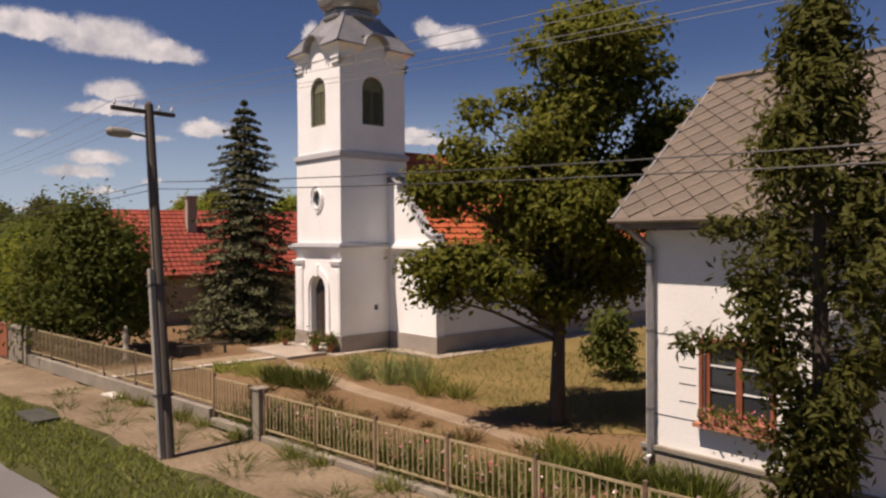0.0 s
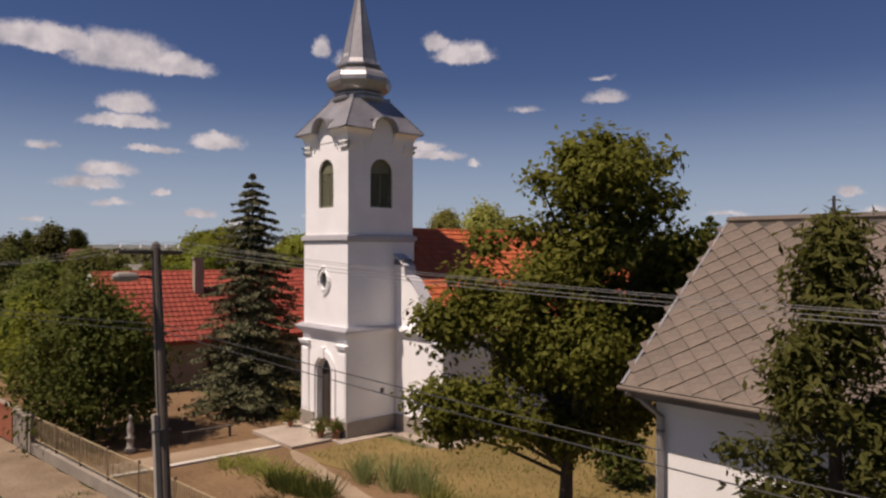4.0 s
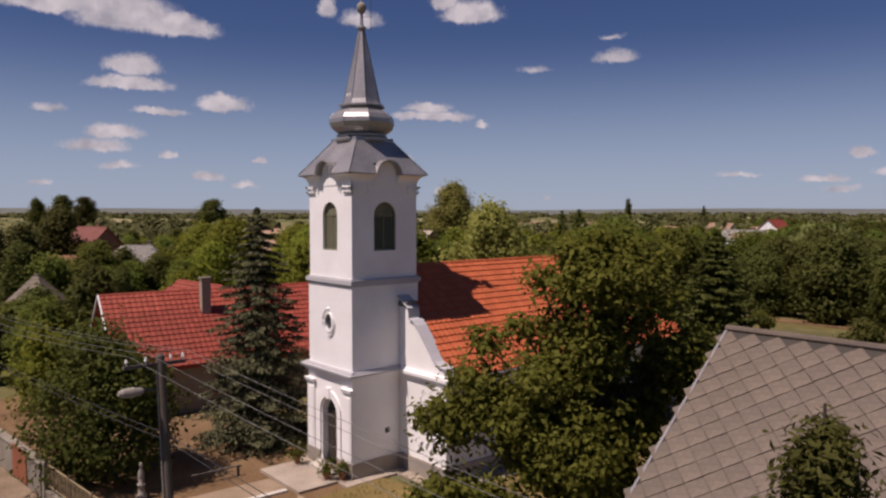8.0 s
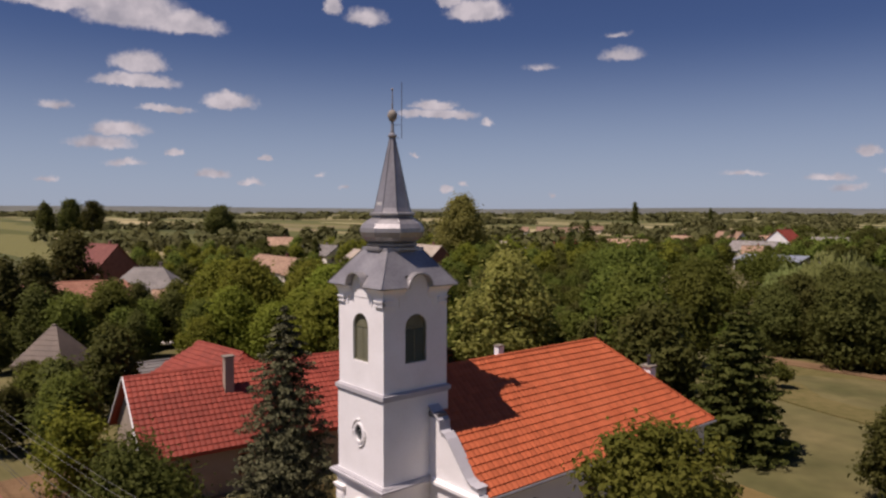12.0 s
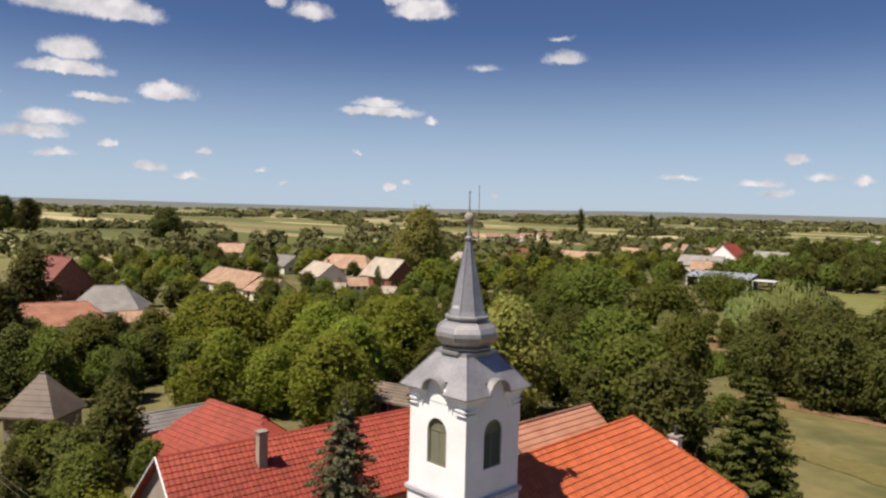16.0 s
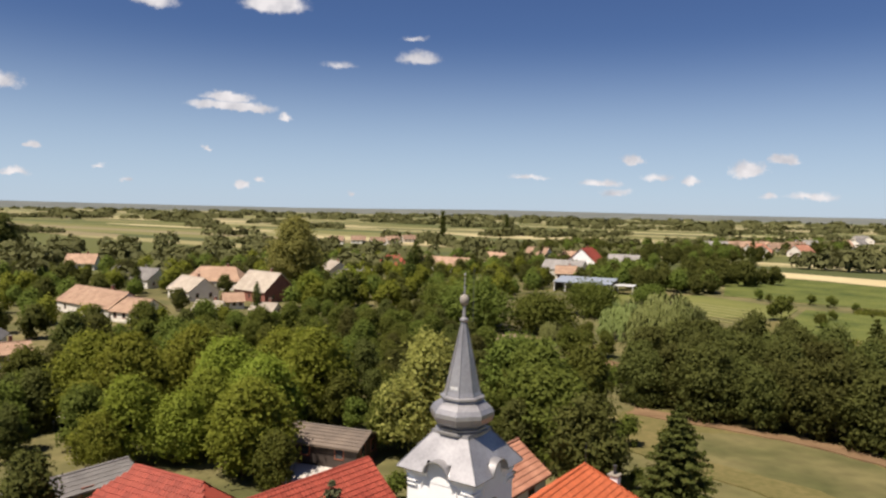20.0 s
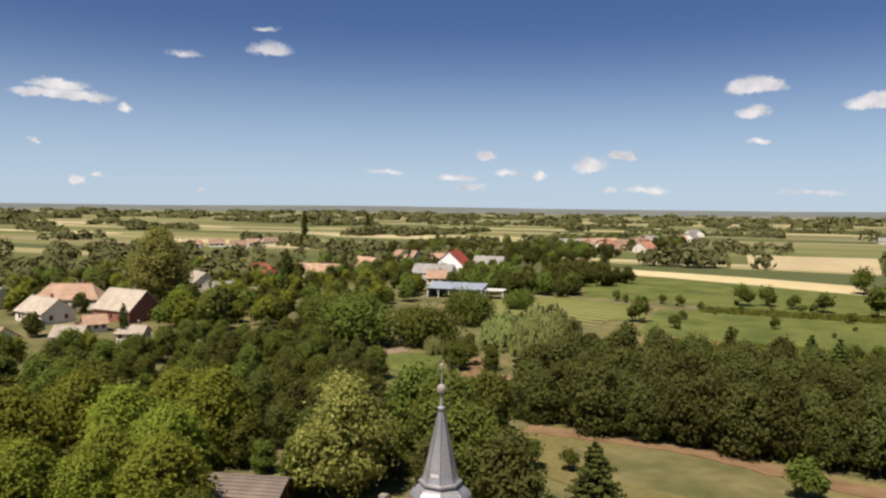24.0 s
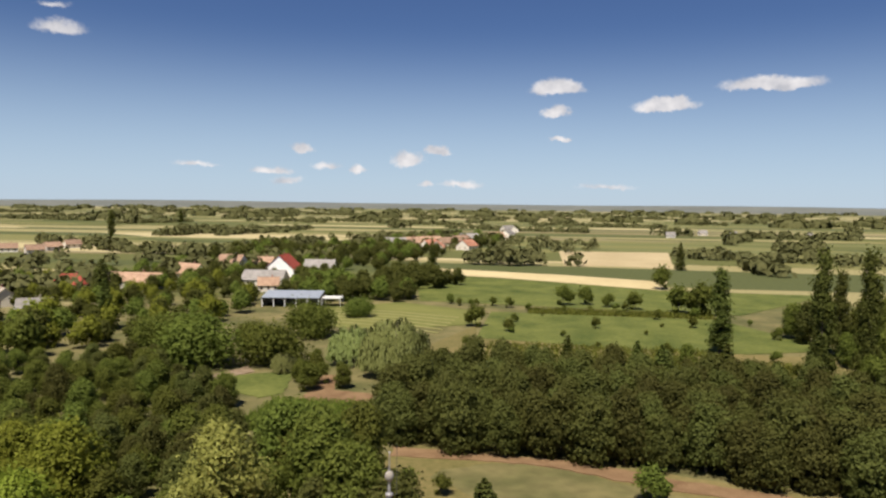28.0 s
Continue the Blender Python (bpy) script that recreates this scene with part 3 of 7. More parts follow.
def tile_slope(parent, origin, along, up, width, length, tw, tl, mat, parts_box=None, inside=None, name="tile"):
    """Courses of tiles over a slope. along and up are unit vectors; tiles whose centre lies in parts_box become parts of their own."""
    o, a, u = Vector(origin), Vector(along), Vector(up)
    nrm = a.cross(u).normalized()
    if nrm.z < 0:
        nrm = -nrm
    me = tile_mesh(name, tw * 0.985, tl * 1.12, mat)
    base = np.array([v.co[:] for v in me.vertices])
    polys = [tuple(p.vertices) for p in me.polygons]
    allv, allf = [], []
    made = 0
    R = np.array([a[:], u[:], nrm[:]])
    for r in range(int(length / tl + 0.5)):
        for c in range(int(width / tw + 0.5)):
            s, t = (c + 0.5) * tw, r * tl
            if inside and not inside(s, t + tl * 0.5):
                continue
            p = o + a * s + u * t + nrm * (0.012 + 0.006 * random.random())
            if parts_box and made < 290 and parts_box[0] <= s <= parts_box[1] and parts_box[2] <= t <= parts_box[3]:
                ob = new(name, me)
                ob.parent = parent
                ob.matrix_basis = Matrix.Translation(p) @ Matrix(((a.x, u.x, nrm.x), (a.y, u.y, nrm.y), (a.z, u.z, nrm.z))).to_4x4()
                made += 1
            else:
                k = len(allv) * len(base)
                allv.append(base @ R + np.array(p[:]))
                allf += [tuple(i + k for i in f) for f in polys]
    if allv:
        m2 = bpy.data.meshes.new(name + "_course")
        m2.from_pydata(np.concatenate(allv).tolist(), [], allf)
        m2.materials.append(mat)
        ob = new(name + "_course", m2)
        ob.parent = parent
        tagged(ob, kind="stuff")


# ---- church ----
def xform(bm, m):
    bmesh.ops.transform(bm, matrix=m, verts=bm.verts)
    return bm


ROOF_STEPS = ((2.13, 13.25), (1.77, 13.72), (1.0, 14.74), (0.98, 14.9))
NOTCH = 0.64


def tower_roof_mesh():
    """Straight-sided square roof; its eaves are cut out in the middle of each side for the eyebrow gables."""
    bm = bmesh.new()
    (h0, z0), (h1, z1) = ROOF_STEPS[:2]
    for m in FACES:
        for q in (-1, 1):
            a, b = bm.verts.new(m @ Vector((q * h0, -h0, z0))), bm.verts.new(m @ Vector((q * NOTCH, -h0, z0)))
            c, d = bm.verts.new(m @ Vector((q * NOTCH, -h1, z1))), bm.verts.new(m @ Vector((q * h1, -h1, z1)))
            e, f = bm.verts.new(m @ Vector((q * NOTCH, -h1, z0))), bm.verts.new(m @ Vector((q * h1, -h1, z0)))
            for face in ((a, b, c, d), (a, b, e, f), (b, c, e)):
                bm.faces.new(face)
    rings = [[bm.verts.new((x * h, y * h, z)) for x, y in ((1, -1), (1, 1), (-1, 1), (-1, -1))] for h, z in ROOF_STEPS[1:]]
    for a, b in zip(rings, rings[1:]):
        for i in range(4):
            bm.faces.new((a[i], a[(i + 1) % 4], b[(i + 1) % 4], b[i]))
    bm.faces.new(rings[-1])
    bmesh.ops.remove_doubles(bm, verts=bm.verts, dist=0.001)
    bmesh.ops.recalc_face_normals(bm, faces=bm.faces)
    return bm


FACES = [Matrix.Identity(4), pose(0, 0, 0, 0, 0, 90), pose(0, 0, 0, 0, 0, 180), pose(0, 0, 0, 0, 0, 270)]


def cornice(parent, name, steps, mat, label=""):
    """A square moulding round the tower: (half width, z0, z1) of each layer, one mesh."""
    bm = bmesh.new()
    for h, z0, z1 in steps:
        box(-h, h, -h, h, z0, z1, bm)
    return part(name, bm, mat, parent, label)


def louvre_window(parent, m, w, z0, z1):
    """Round-headed belfry opening with frame, louvre slats and a dark void behind."""
    frame_o = part("belfry_window", ring_plate(arch(0, w, z0, z1), arch(0, w - 0.14, z0 + 0.07, z1 - 0.07), 0.1, m @ Matrix.Translation((0, -1.66, 0))), M_LOUVRE, parent, "green painted round-headed louvred shutter")
    zc = z1 - w / 2
    bm = bmesh.new()
    box(-w / 2 + 0.07, w / 2 - 0.07, -1.62, -1.56, zc - 0.04, zc + 0.04, bm)
    box(-0.03, 0.03, -1.62, -1.56, z0 + 0.07, zc, bm)
    bmesh.ops.transform(bm, matrix=m, verts=bm.verts)
    part("bar", bm, M_LOUVRE, frame_o)
    slat = box(-w / 2 + 0.075, w / 2 - 0.075, -0.006, 0.006, -0.055, 0.055)
    bmesh.ops.rotate(slat, matrix=Matrix.Rotation(radians(-42), 3, "X"), verts=slat.verts)
    me = mesh_of(slat, "slat", M_LOUVRE)
    k = int((zc - 0.04 - z0 - 0.07) / 0.1)
    for i in range(k):
        ob = new("slat", me)
        ob.parent = frame_o
        ob.matrix_basis = m @ Matrix.Translation((0, -1.58, z0 + 0.13 + 0.1 * i))
    part("fanlight", plate(arch(0, w - 0.16, zc + 0.05, z1 - 0.08), [], 0.03, m @ Matrix.Translation((0, -1.6, 0))), M_LOUVRE, frame_o)


def make_church():
    ch = thing("church", "white village church with grey onion spire and orange tiled nave", "church")
    T = 0.4
    H = 1.84
    door = arch(0.0, 1.25, 0.32, 3.22)
    # lower stage of the tower
    front = plate([(-H, 0), (H, 0), (H, 4.3), (-H, 4.3)], [door], T, Matrix.Translation((0, -H, 0)))
    tower = part("tower", front, M_WHITE, ch)
    for k in (1, 2, 3):
        m = FACES[k]
        holes = [[(-0.11, 1.72), (0.13, 1.72), (0.13, 1.96), (-0.11, 1.96)]] if k == 1 else []
        part("wall", plate([(-H + (T if k % 2 else 0), 0), (H - (T if k % 2 else 0), 0), (H - (T if k % 2 else 0), 4.3), (-H + (T if k % 2 else 0), 4.3)], holes, T, m @ Matrix.Translation((0, -H, 0))), M_WHITE, tower)
    part("vent_grille", box(1.62, 1.68, -0.11, 0.13, 1.72, 1.96), M_IRON, tower, "small dark vent opening")
    for x0, x1, y0, y1 in ((-1.92, -0.78, -1.92, -1.82), (0.78, 1.92, -1.92, -1.82), (1.82, 1.92, -1.82, 0.64), (-1.92, -1.82, -1.82, 0.64)):
        part("plinth", box(x0, x1, y0, y1, 0, 0.72), M_PLINTH, tower, "grey rendered plinth")
    for s in (-1, 1):
        bm = bmesh.new()
        box(s * 1.53 - 0.3, s * 1.53 + 0.3, -1.91, -1.83, 0.72, 3.72, bm)
        box(s * 1.53 - 0.22, s * 1.53 + 0.22, -1.93, -1.90, 0.85, 3.55, bm)
        pil = part("pilaster", bm, M_WHITE, tower)
        bm = bmesh.new()
        for i, (d, z0, z1) in enumerate(((0.04, 3.72, 3.79), (0.08, 3.79, 3.88), (0.11, 3.88, 3.94))):
            box(s * 1.53 - 0.3 - d, s * 1.53 + 0.3 + d, -1.91 - d, -1.83, z0, z1, bm)
        part("capital", bm, M_WHITE, pil)
    outer = arch(0, 1.95, 0.72, 3.62)
    part("door_surround", plate(outer + [(0.7, 0.72)] + arch(0, 1.4, 0.72, 3.3)[::-1][1:-1] + [(-0.7, 0.72)], [], 0.09, Matrix.Translation((0, -1.92, 0))), M_WHITE, tower, "moulded white round-arched door surround")
    part("keystone", box(-0.13, 0.13, -1.96, -1.82, 3.22, 3.72, bev=0.01), M_WHITE, tower)
    dr = part("door", plate(arch(-0.31, 0.6, 0.32, 2.5)[:1] + [(-0.61, 2.55), (-0.01, 2.55), (-0.01, 0.32)], [], 0.06, Matrix.Translation((0, -1.54, 0))), M_DARKWOOD, ch, "dark wooden double church door")
    part("door_leaf", plate([(0.01, 0.32), (0.01, 2.55), (0.61, 2.55), (0.61, 0.32)], [], 0.06, Matrix.Translation((0, -1.54, 0))), M_DARKWOOD, dr)
    part("transom", box(-0.62, 0.62, -1.57, -1.48, 2.55, 2.65), M_DARKWOOD, dr)
    part("fanlight", plate(arch(0, 1.22, 2.65, 3.2), [], 0.02, Matrix.Translation((0, -1.52, 0))), M_GLASS, dr)
    for s in (-0.31, 0.31):
        for z0, z1 in ((0.45, 1.15), (1.3, 2.4)):
            part("door_panel", box(s - 0.2, s + 0.2, -1.57, -1.53, z0, z1, bev=0.015), M_DARKWOOD, dr)
    part("door_handle", tube([(0.06, -1.56, 1.3), (0.06, -1.62, 1.3), (0.17, -1.62, 1.3)], 0.012), M_IRON, dr, "iron door handle")
    bm = bmesh.new()
    box(-0.95, 0.95, -2.42, -1.42, 0.0, 0.18, bm)
    box(-0.75, 0.75, -2.12, -1.42, 0.18, 0.32, bm)
    part("door_step", bm, M_PALECONC, ch, "pale concrete door steps")
    cornice(tower, "cornice", ((1.91, 4.26, 4.34), (1.97, 4.34, 4.42), (2.06, 4.42, 4.52)), M_WHITE)
    cornice(tower, "cornice_cap", ((2.11, 4.52, 4.60), (2.0, 4.60, 4.66), (1.92, 4.66, 4.70)), M_BAND, "grey weathered cornice capping")
    # middle stage
    H2 = 1.8
    rose = oval(-0.06, 6.66, 0.29, 0.38)
    for k, m in enumerate(FACES):
        tr = T if k % 2 else 0
        part("wall", plate([(-H2 + tr, 4.6), (H2 - tr, 4.6), (H2 - tr, 8.42), (-H2 + tr, 8.42)], [rose] if k == 0 else [], T, m @ Matrix.Translation((0, -H2, 0))), M_WHITE, tower)
    rs = part("oval_window", ring_plate(oval(-0.06, 6.66, 0.37, 0.47), oval(-0.06, 6.66, 0.29, 0.38), 0.07, Matrix.Translation((0, -1.86, 0))), M_WHITE, tower, "small oval window in a scrolled stucco frame")
    part("pane", plate(oval(-0.06, 6.66, 0.31, 0.40), [], 0.02, Matrix.Translation((0, -1.74, 0))), M_GLASS, rs, "dark glass")
    for a0, a1 in ((100, 200), (280, 380)):
        pts = [(-0.06 + 0.50 * math.cos(radians(a)), -1.84, 6.66 + 0.60 * math.sin(radians(a))) for a in range(a0, a1, 8)]
        part("stucco_scroll", tube(pts, 0.035, 6), M_WHITE, rs)
    for a in (90, 180, 270, 0):
        part("stucco_knob", lathe([(0.01, -0.05), (0.06, -0.03), (0.06, 0.03), (0.01, 0.05)], 8), M_WHITE, rs).matrix_basis = Matrix.Translation((-0.06 + 0.48 * math.cos(radians(a)), -1.83, 6.66 + 0.6 * math.sin(radians(a)))) @ pose(0, 0, 0, 90)
    cornice(tower, "string_course", ((1.84, 8.36, 8.44), (1.90, 8.44, 8.62), (1.82, 8.62, 8.68)), M_BAND, "grey string course")
    # belfry
    H3 = 1.755
    bw = arch(0, 1.2, 9.88, 12.02)
    for k, m in enumerate(FACES):
        tr = T if k % 2 else 0
        part("wall", plate([(-H3 + tr, 8.66), (H3 - tr, 8.66), (H3 - tr, 13.2), (-H3 + tr, 13.2)], [bw], T, m @ Matrix.Translation((0, -H3, 0))), M_WHITE, tower)
        louvre_window(tower, m @ Matrix.Translation((0, -0.015, 0)), 1.2, 9.88, 12.02)
        # corner capitals, and a round eyebrow gable in the middle of each side
        for q in (-1, 1):
            bm = bmesh.new()
            for d, z0, z1 in ((0.05, 12.36, 12.44), (0.1, 12.44, 12.5), (0.06, 12.56, 12.64), (0.13, 12.64, 12.72)):
                box(min(q * 1.2, q * (1.755 + d)), max(q * 1.2, q * (1.755 + d)), -1.755 - d, -1.7, z0, z1, bm)
            bmesh.ops.transform(bm, matrix=m, verts=bm.verts)
            part("corner_capital", bm, M_WHITE, tower)
        arc = [(math.cos(radians(a)), math.sin(radians(a))) for a in range(0, 181, 10)]
        ringo = [(0.68 * x, 13.2 + 0.66 * z) for x, z in arc]
        ringi = [(0.62 * x, 13.2 + 0.60 * z) for x, z in arc[::-1]]
        part("arched_gable", plate(ringo + ringi, [], 0.85, m @ Matrix.Translation((0, -2.14, 0))), M_ZINC, tower, "sheet-metal covered round eyebrow gable")
        part("gable_field", plate([(0.62 * x, 13.2 + 0.60 * z) for x, z in arc] + [(-0.62, 12.74), (0.62, 12.74)], [], 0.3, m @ Matrix.Translation((0, -1.775, 0))), M_WHITE, tower)
        for q in (-1, 1):
            pts = [(q * (0.95 - 0.40 * (1 - math.cos(radians(a)))), 12.35 + 0.5 * math.sin(radians(a))) for a in range(0, 91, 15)]
            part("stucco_volute", plate(pts + [(q * 0.95, 12.85)], [], 0.06, m @ Matrix.Translation((0, -1.81, 0))), M_WHITE, tower)
    for m in FACES:
        for q in (-1, 1):
            cav = bmesh.new()
            inner, outer = [], []
            for k in range(9):
                a = radians(90 * k / 8)
                h, z = 1.765 + 0.30 * (1 - math.cos(a)), 12.7 + 0.5 * math.sin(a)
                inner.append(cav.verts.new((q * NOTCH, -h, z)))
                outer.append(cav.verts.new((q * h, -h, z)))
            for k in range(8):
                cav.faces.new((inner[k], outer[k], outer[k + 1], inner[k + 1]))
            cav.faces.new(inner + [cav.verts.new((q * NOTCH, -1.74, 13.2)), cav.verts.new((q * NOTCH, -1.74, 12.7))])
            bmesh.ops.recalc_face_normals(cav, faces=cav.faces)
            bmesh.ops.transform(cav, matrix=m, verts=cav.verts)
            part("eaves_cove", cav, M_WHITE, tower, "white hollow eaves moulding")
            part("eaves_edge", xform(box(min(q * NOTCH, q * 2.1), max(q * NOTCH, q * 2.1), -2.1, -1.8, 13.2, 13.246), m), M_ZINC, tower)
    roof = part("tower_roof", tower_roof_mesh(), M_ZINC, tower, "grey sheet-metal tower roof with straight slopes")
    for sx, sy in ((1, 1), (1, -1), (-1, 1), (-1, -1)):
        pts = [(sx * h, sy * h, z + 0.01) for h, z in ROOF_STEPS]
        part("ridge_seam", tube(pts, 0.028, 6), M_SEAM, roof)
    p8 = math.pi / 8
    part("neck", lathe([(1.15, 14.72), (1.24, 14.8), (1.24, 14.9), (1.12, 14.95), (1.18, 15.0), (1.18, 15.06), (1.02, 15.12)], 8, p8), M_ZINC, tower)
    part("onion", lathe([(1.04, 15.1), (1.22, 15.2), (1.40, 15.36), (1.49, 15.58), (1.48, 15.76), (1.36, 15.96), (1.14, 16.12), (0.96, 16.22), (0.92, 16.3)], 8, p8), M_ZINC, tower, "octagonal grey sheet-metal onion dome")
    part("spire_collar", lathe([(0.94, 16.28), (1.06, 16.34), (1.06, 16.42), (0.92, 16.47)], 8, p8), M_ZINC, tower)
    sp = part("spire", lathe([(0.90, 16.45), (0.82, 16.66), (0.12, 19.85)], 8, p8), M_ZINC, tower, "slender octagonal sheet-metal spire")
    for i in range(8):
        a = p8 + i * math.pi / 4
        part("seam", tube([(0.90 * math.cos(a), 0.90 * math.sin(a), 16.46), (0.82 * math.cos(a), 0.82 * math.sin(a), 16.66), (0.12 * math.cos(a), 0.12 * math.sin(a), 19.85)], 0.02, 5), M_SEAM, sp)
        b = p8 + i * math.pi / 4
        part("onion_seam", tube([(r * math.cos(b), r * math.sin(b), z) for r, z in ((1.04, 15.1), (1.22, 15.2), (1.40, 15.36), (1.49, 15.58), (1.48, 15.76), (1.36, 15.96), (1.14, 16.12), (0.96, 16.22))], 0.015, 5), M_ZINC, sp)
    for i, x in enumerate((-0.15, -0.05, 0.05, 0.15)):
        part("numeral", box(x - 0.03, x + 0.03, -0.735, -0.70, 16.78, 16.92), M_PORCELAIN, sp, "pale painted numeral")
    part("finial_foot", lathe([(0.14, 19.8), (0.2, 19.88), (0.2, 19.95), (0.09, 20.02), (0.06, 20.6)], 12), M_ZINC, tower)
    part("finial_ball", lathe([(0.02, 20.52), (0.13, 20.58), (0.2, 20.7), (0.22, 20.82), (0.2, 20.94), (0.12, 21.04), (0.02, 21.08)], 16), M_POLECON, tower, "dented metal ball finial", True)
    part("finial_rod", lathe([(0.05, 21.04), (0.03, 21.5), (0.02, 21.95)], 8), M_ZINC, tower)
    part("finial_star", lathe([(0.01, 21.9), (0.07, 21.97), (0.01, 22.06)], 6), M_ZINC, tower)
    bm = tube([(0.3, 0.3, 19.8), (0.3, 0.3, 22.3)], 0.014, 5)
    tube([(0, 0, 20.4), (0.3, 0.3, 20.4)], 0.01, 5, bm)
    tube([(0, 0, 19.82), (0.3, 0.3, 19.82)], 0.01, 5, bm)
    part("lightning_rod", bm, M_IRON, tower, "thin iron lightning rod")
    # nave
    N, y0, y1, E, R = 4.95, 0.72, 18.6, 4.5, 9.0
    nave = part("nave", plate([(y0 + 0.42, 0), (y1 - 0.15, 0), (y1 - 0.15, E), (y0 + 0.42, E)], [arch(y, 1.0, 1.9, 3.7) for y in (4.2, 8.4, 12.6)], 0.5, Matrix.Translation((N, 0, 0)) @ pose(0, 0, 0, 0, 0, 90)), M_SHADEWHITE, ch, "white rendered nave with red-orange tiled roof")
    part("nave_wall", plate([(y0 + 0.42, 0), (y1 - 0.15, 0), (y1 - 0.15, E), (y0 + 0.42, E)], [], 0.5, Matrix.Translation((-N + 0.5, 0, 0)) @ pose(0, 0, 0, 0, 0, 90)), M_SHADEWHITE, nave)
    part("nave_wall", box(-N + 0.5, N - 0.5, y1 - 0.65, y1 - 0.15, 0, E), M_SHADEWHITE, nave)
    for y in (4.2, 8.4, 12.6):
        m = Matrix.Translation((N - 0.18, 0, 0)) @ pose(0, 0, 0, 0, 0, 90)
        win = part("nave_window", ring_plate(arch(y, 1.0, 1.9, 3.7), arch(y, 0.86, 1.97, 3.63), 0.07, m), M_DARKWOOD, nave, "round-headed nave window")
        part("pane", plate(arch(y, 0.88, 1.96, 3.64), [], 0.02, Matrix.Translation((N - 0.2, 0, 0)) @ pose(0, 0, 0, 0, 0, 90)), M_GLASS, win)
        bm = bmesh.new()
        box(N - 0.19, N - 0.14, y - 0.02, y + 0.02, 1.97, 3.6, bm)
        for z in (2.4, 2.85, 3.3):
            box(N - 0.19, N - 0.14, y - 0.43, y + 0.43, z, z + 0.03, bm)
        part("glazing_bar", bm, M_DARKWOOD, win)
    for xa, xb in ((N, N + 0.07), (-N - 0.07, -N)):
        part("plinth", box(xa, xb, y0 + 0.5, y1 - 0.1, 0, 0.75), M_PLINTH, nave, "grey rendered plinth")
    bm = bmesh.new()
    for d, z0, z1 in ((0.06, 4.2, 4.3), (0.14, 4.3, 4.42), (0.24, 4.42, 4.52)):
        box(N, N + d, y0 + 0.5, y1 - 0.1, z0, z1, bm)
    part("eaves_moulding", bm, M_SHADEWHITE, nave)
    # curved west gable, with shoulders that sweep up to the tower
    curve = [(5.08, 4.66), (5.08, 4.98), (4.86, 5.0), (4.62, 5.05), (4.35, 5.2), (4.05, 5.5), (3.75, 5.85), (3.4, 6.25), (3.1, 6.6), (2.85, 6.8), (2.6, 6.86), (2.55, 7.3), (1.9, 7.75), (1.6, 7.9)]
    right = [(1.55, 4.66)] + curve[:]
    for s in (1, -1):
        pts = [(s * x, z) for x, z in right + [(1.55, 7.9)]]
        gb = part("west_gable", plate(pts, [], 0.42, Matrix.Translation((0, y0, 0))), M_WHITE, ch, "white curved shoulder gable with sheet-metal coping")
        part("gable_wall", box(min(s * 1.55, s * 5.08), max(s * 1.55, s * 5.08), y0, y0 + 0.42, 0, 4.3), M_WHITE, gb)
        bm = bmesh.new()
        for (xa, za), (xb, zb) in zip(curve[1:], curve[2:]):
            d = Vector((xb - xa, 0, zb - za)).normalized()
            nn = Vector((-d.z, 0, d.x))
            if nn.z < 0 or nn.x < 0 and abs(nn.z) < 0.1:
                nn = -nn
            qs = []
            for yy in (y0 - 0.1, y0 + 0.52):
                for (x, z), k in (((xa, za), 0.0), ((xb, zb), 0.0), ((xb, zb), 0.05), ((xa, za), 0.05)):
                    qs.append(bm.verts.new((s * (x + nn.x * k), yy, z + nn.z * k)))
            for f in ((0, 1, 2, 3), (7, 6, 5, 4), (0, 4, 5, 1), (1, 5, 6, 2), (2, 6, 7, 3), (3, 7, 4, 0)):
                bm.faces.new([qs[i] for i in f])
        bmesh.ops.remove_doubles(bm, verts=bm.verts, dist=0.03)
        part("coping", bm, M_BAND, gb, "grey metal gable coping")
        bm = bmesh.new()
        for d, z0, z1 in ((0.06, 4.26, 4.36), (0.12, 4.36, 4.44), (0.2, 4.44, 4.58), (0.1, 4.58, 4.66)):
            box(min(s * 1.95, s * (5.08 + d)), max(s * 1.95, s * (5.08 + d)), y0 - d, y0 + 0.44, z0, z1, bm)
        part("cornice", bm, M_WHITE, gb)
        part("plinth", box(min(s * 1.94, s * 5.16), max(s * 1.94, s * 5.16), y0 - 0.08, y0, 0, 0.75), M_PLINTH, gb)
        part("plinth", box(min(s * 5.08, s * 5.16), max(s * 5.08, s * 5.16), y0, y0 + 0.44, 0, 0.75), M_PLINTH, gb)
        bm = box(min(s * 4.5, s * 5.1), max(s * 4.5, s * 5.1), y0 - 0.05, y0, 0.75, 4.0)
        box(min(s * 4.42, s * 5.16), max(s * 4.42, s * 5.16), y0 - 0.12, y0, 4.0, 4.14, bm)
        part("pilaster", bm, M_WHITE, gb)
    # The cap's dark seam tone holds the shade it stands in.
    part("gable_cap", box(1.8, 2.45, 0.66, 1.2, 7.36, 7.62, bev=0.03), M_SEAM, tower, "sheet-metal cap above the gable shoulder, shade in its dark colour")
    # roof deck under the tiles, hipped at the east end
    bm = bmesh.new()
    ov = 5.22
    pts = [(-ov, y0 + 0.42, 4.58), (ov, y0 + 0.42, 4.58), (ov, 19.0, 4.58), (-ov, 19.0, 4.58), (0, y0 + 0.42, 8.96), (0, 14.75, 8.96)]
    vs = [bm.verts.new(p) for p in pts]
    for f in ((0, 1, 4), (1, 2, 5, 4), (2, 3, 5), (3, 0, 4, 5), (0, 3, 2, 1)):
        bm.faces.new([vs[i] for i in f])
    rf = part("nave_roof", bm, M_TILE, ch, "orange-red interlocking clay tile roof")
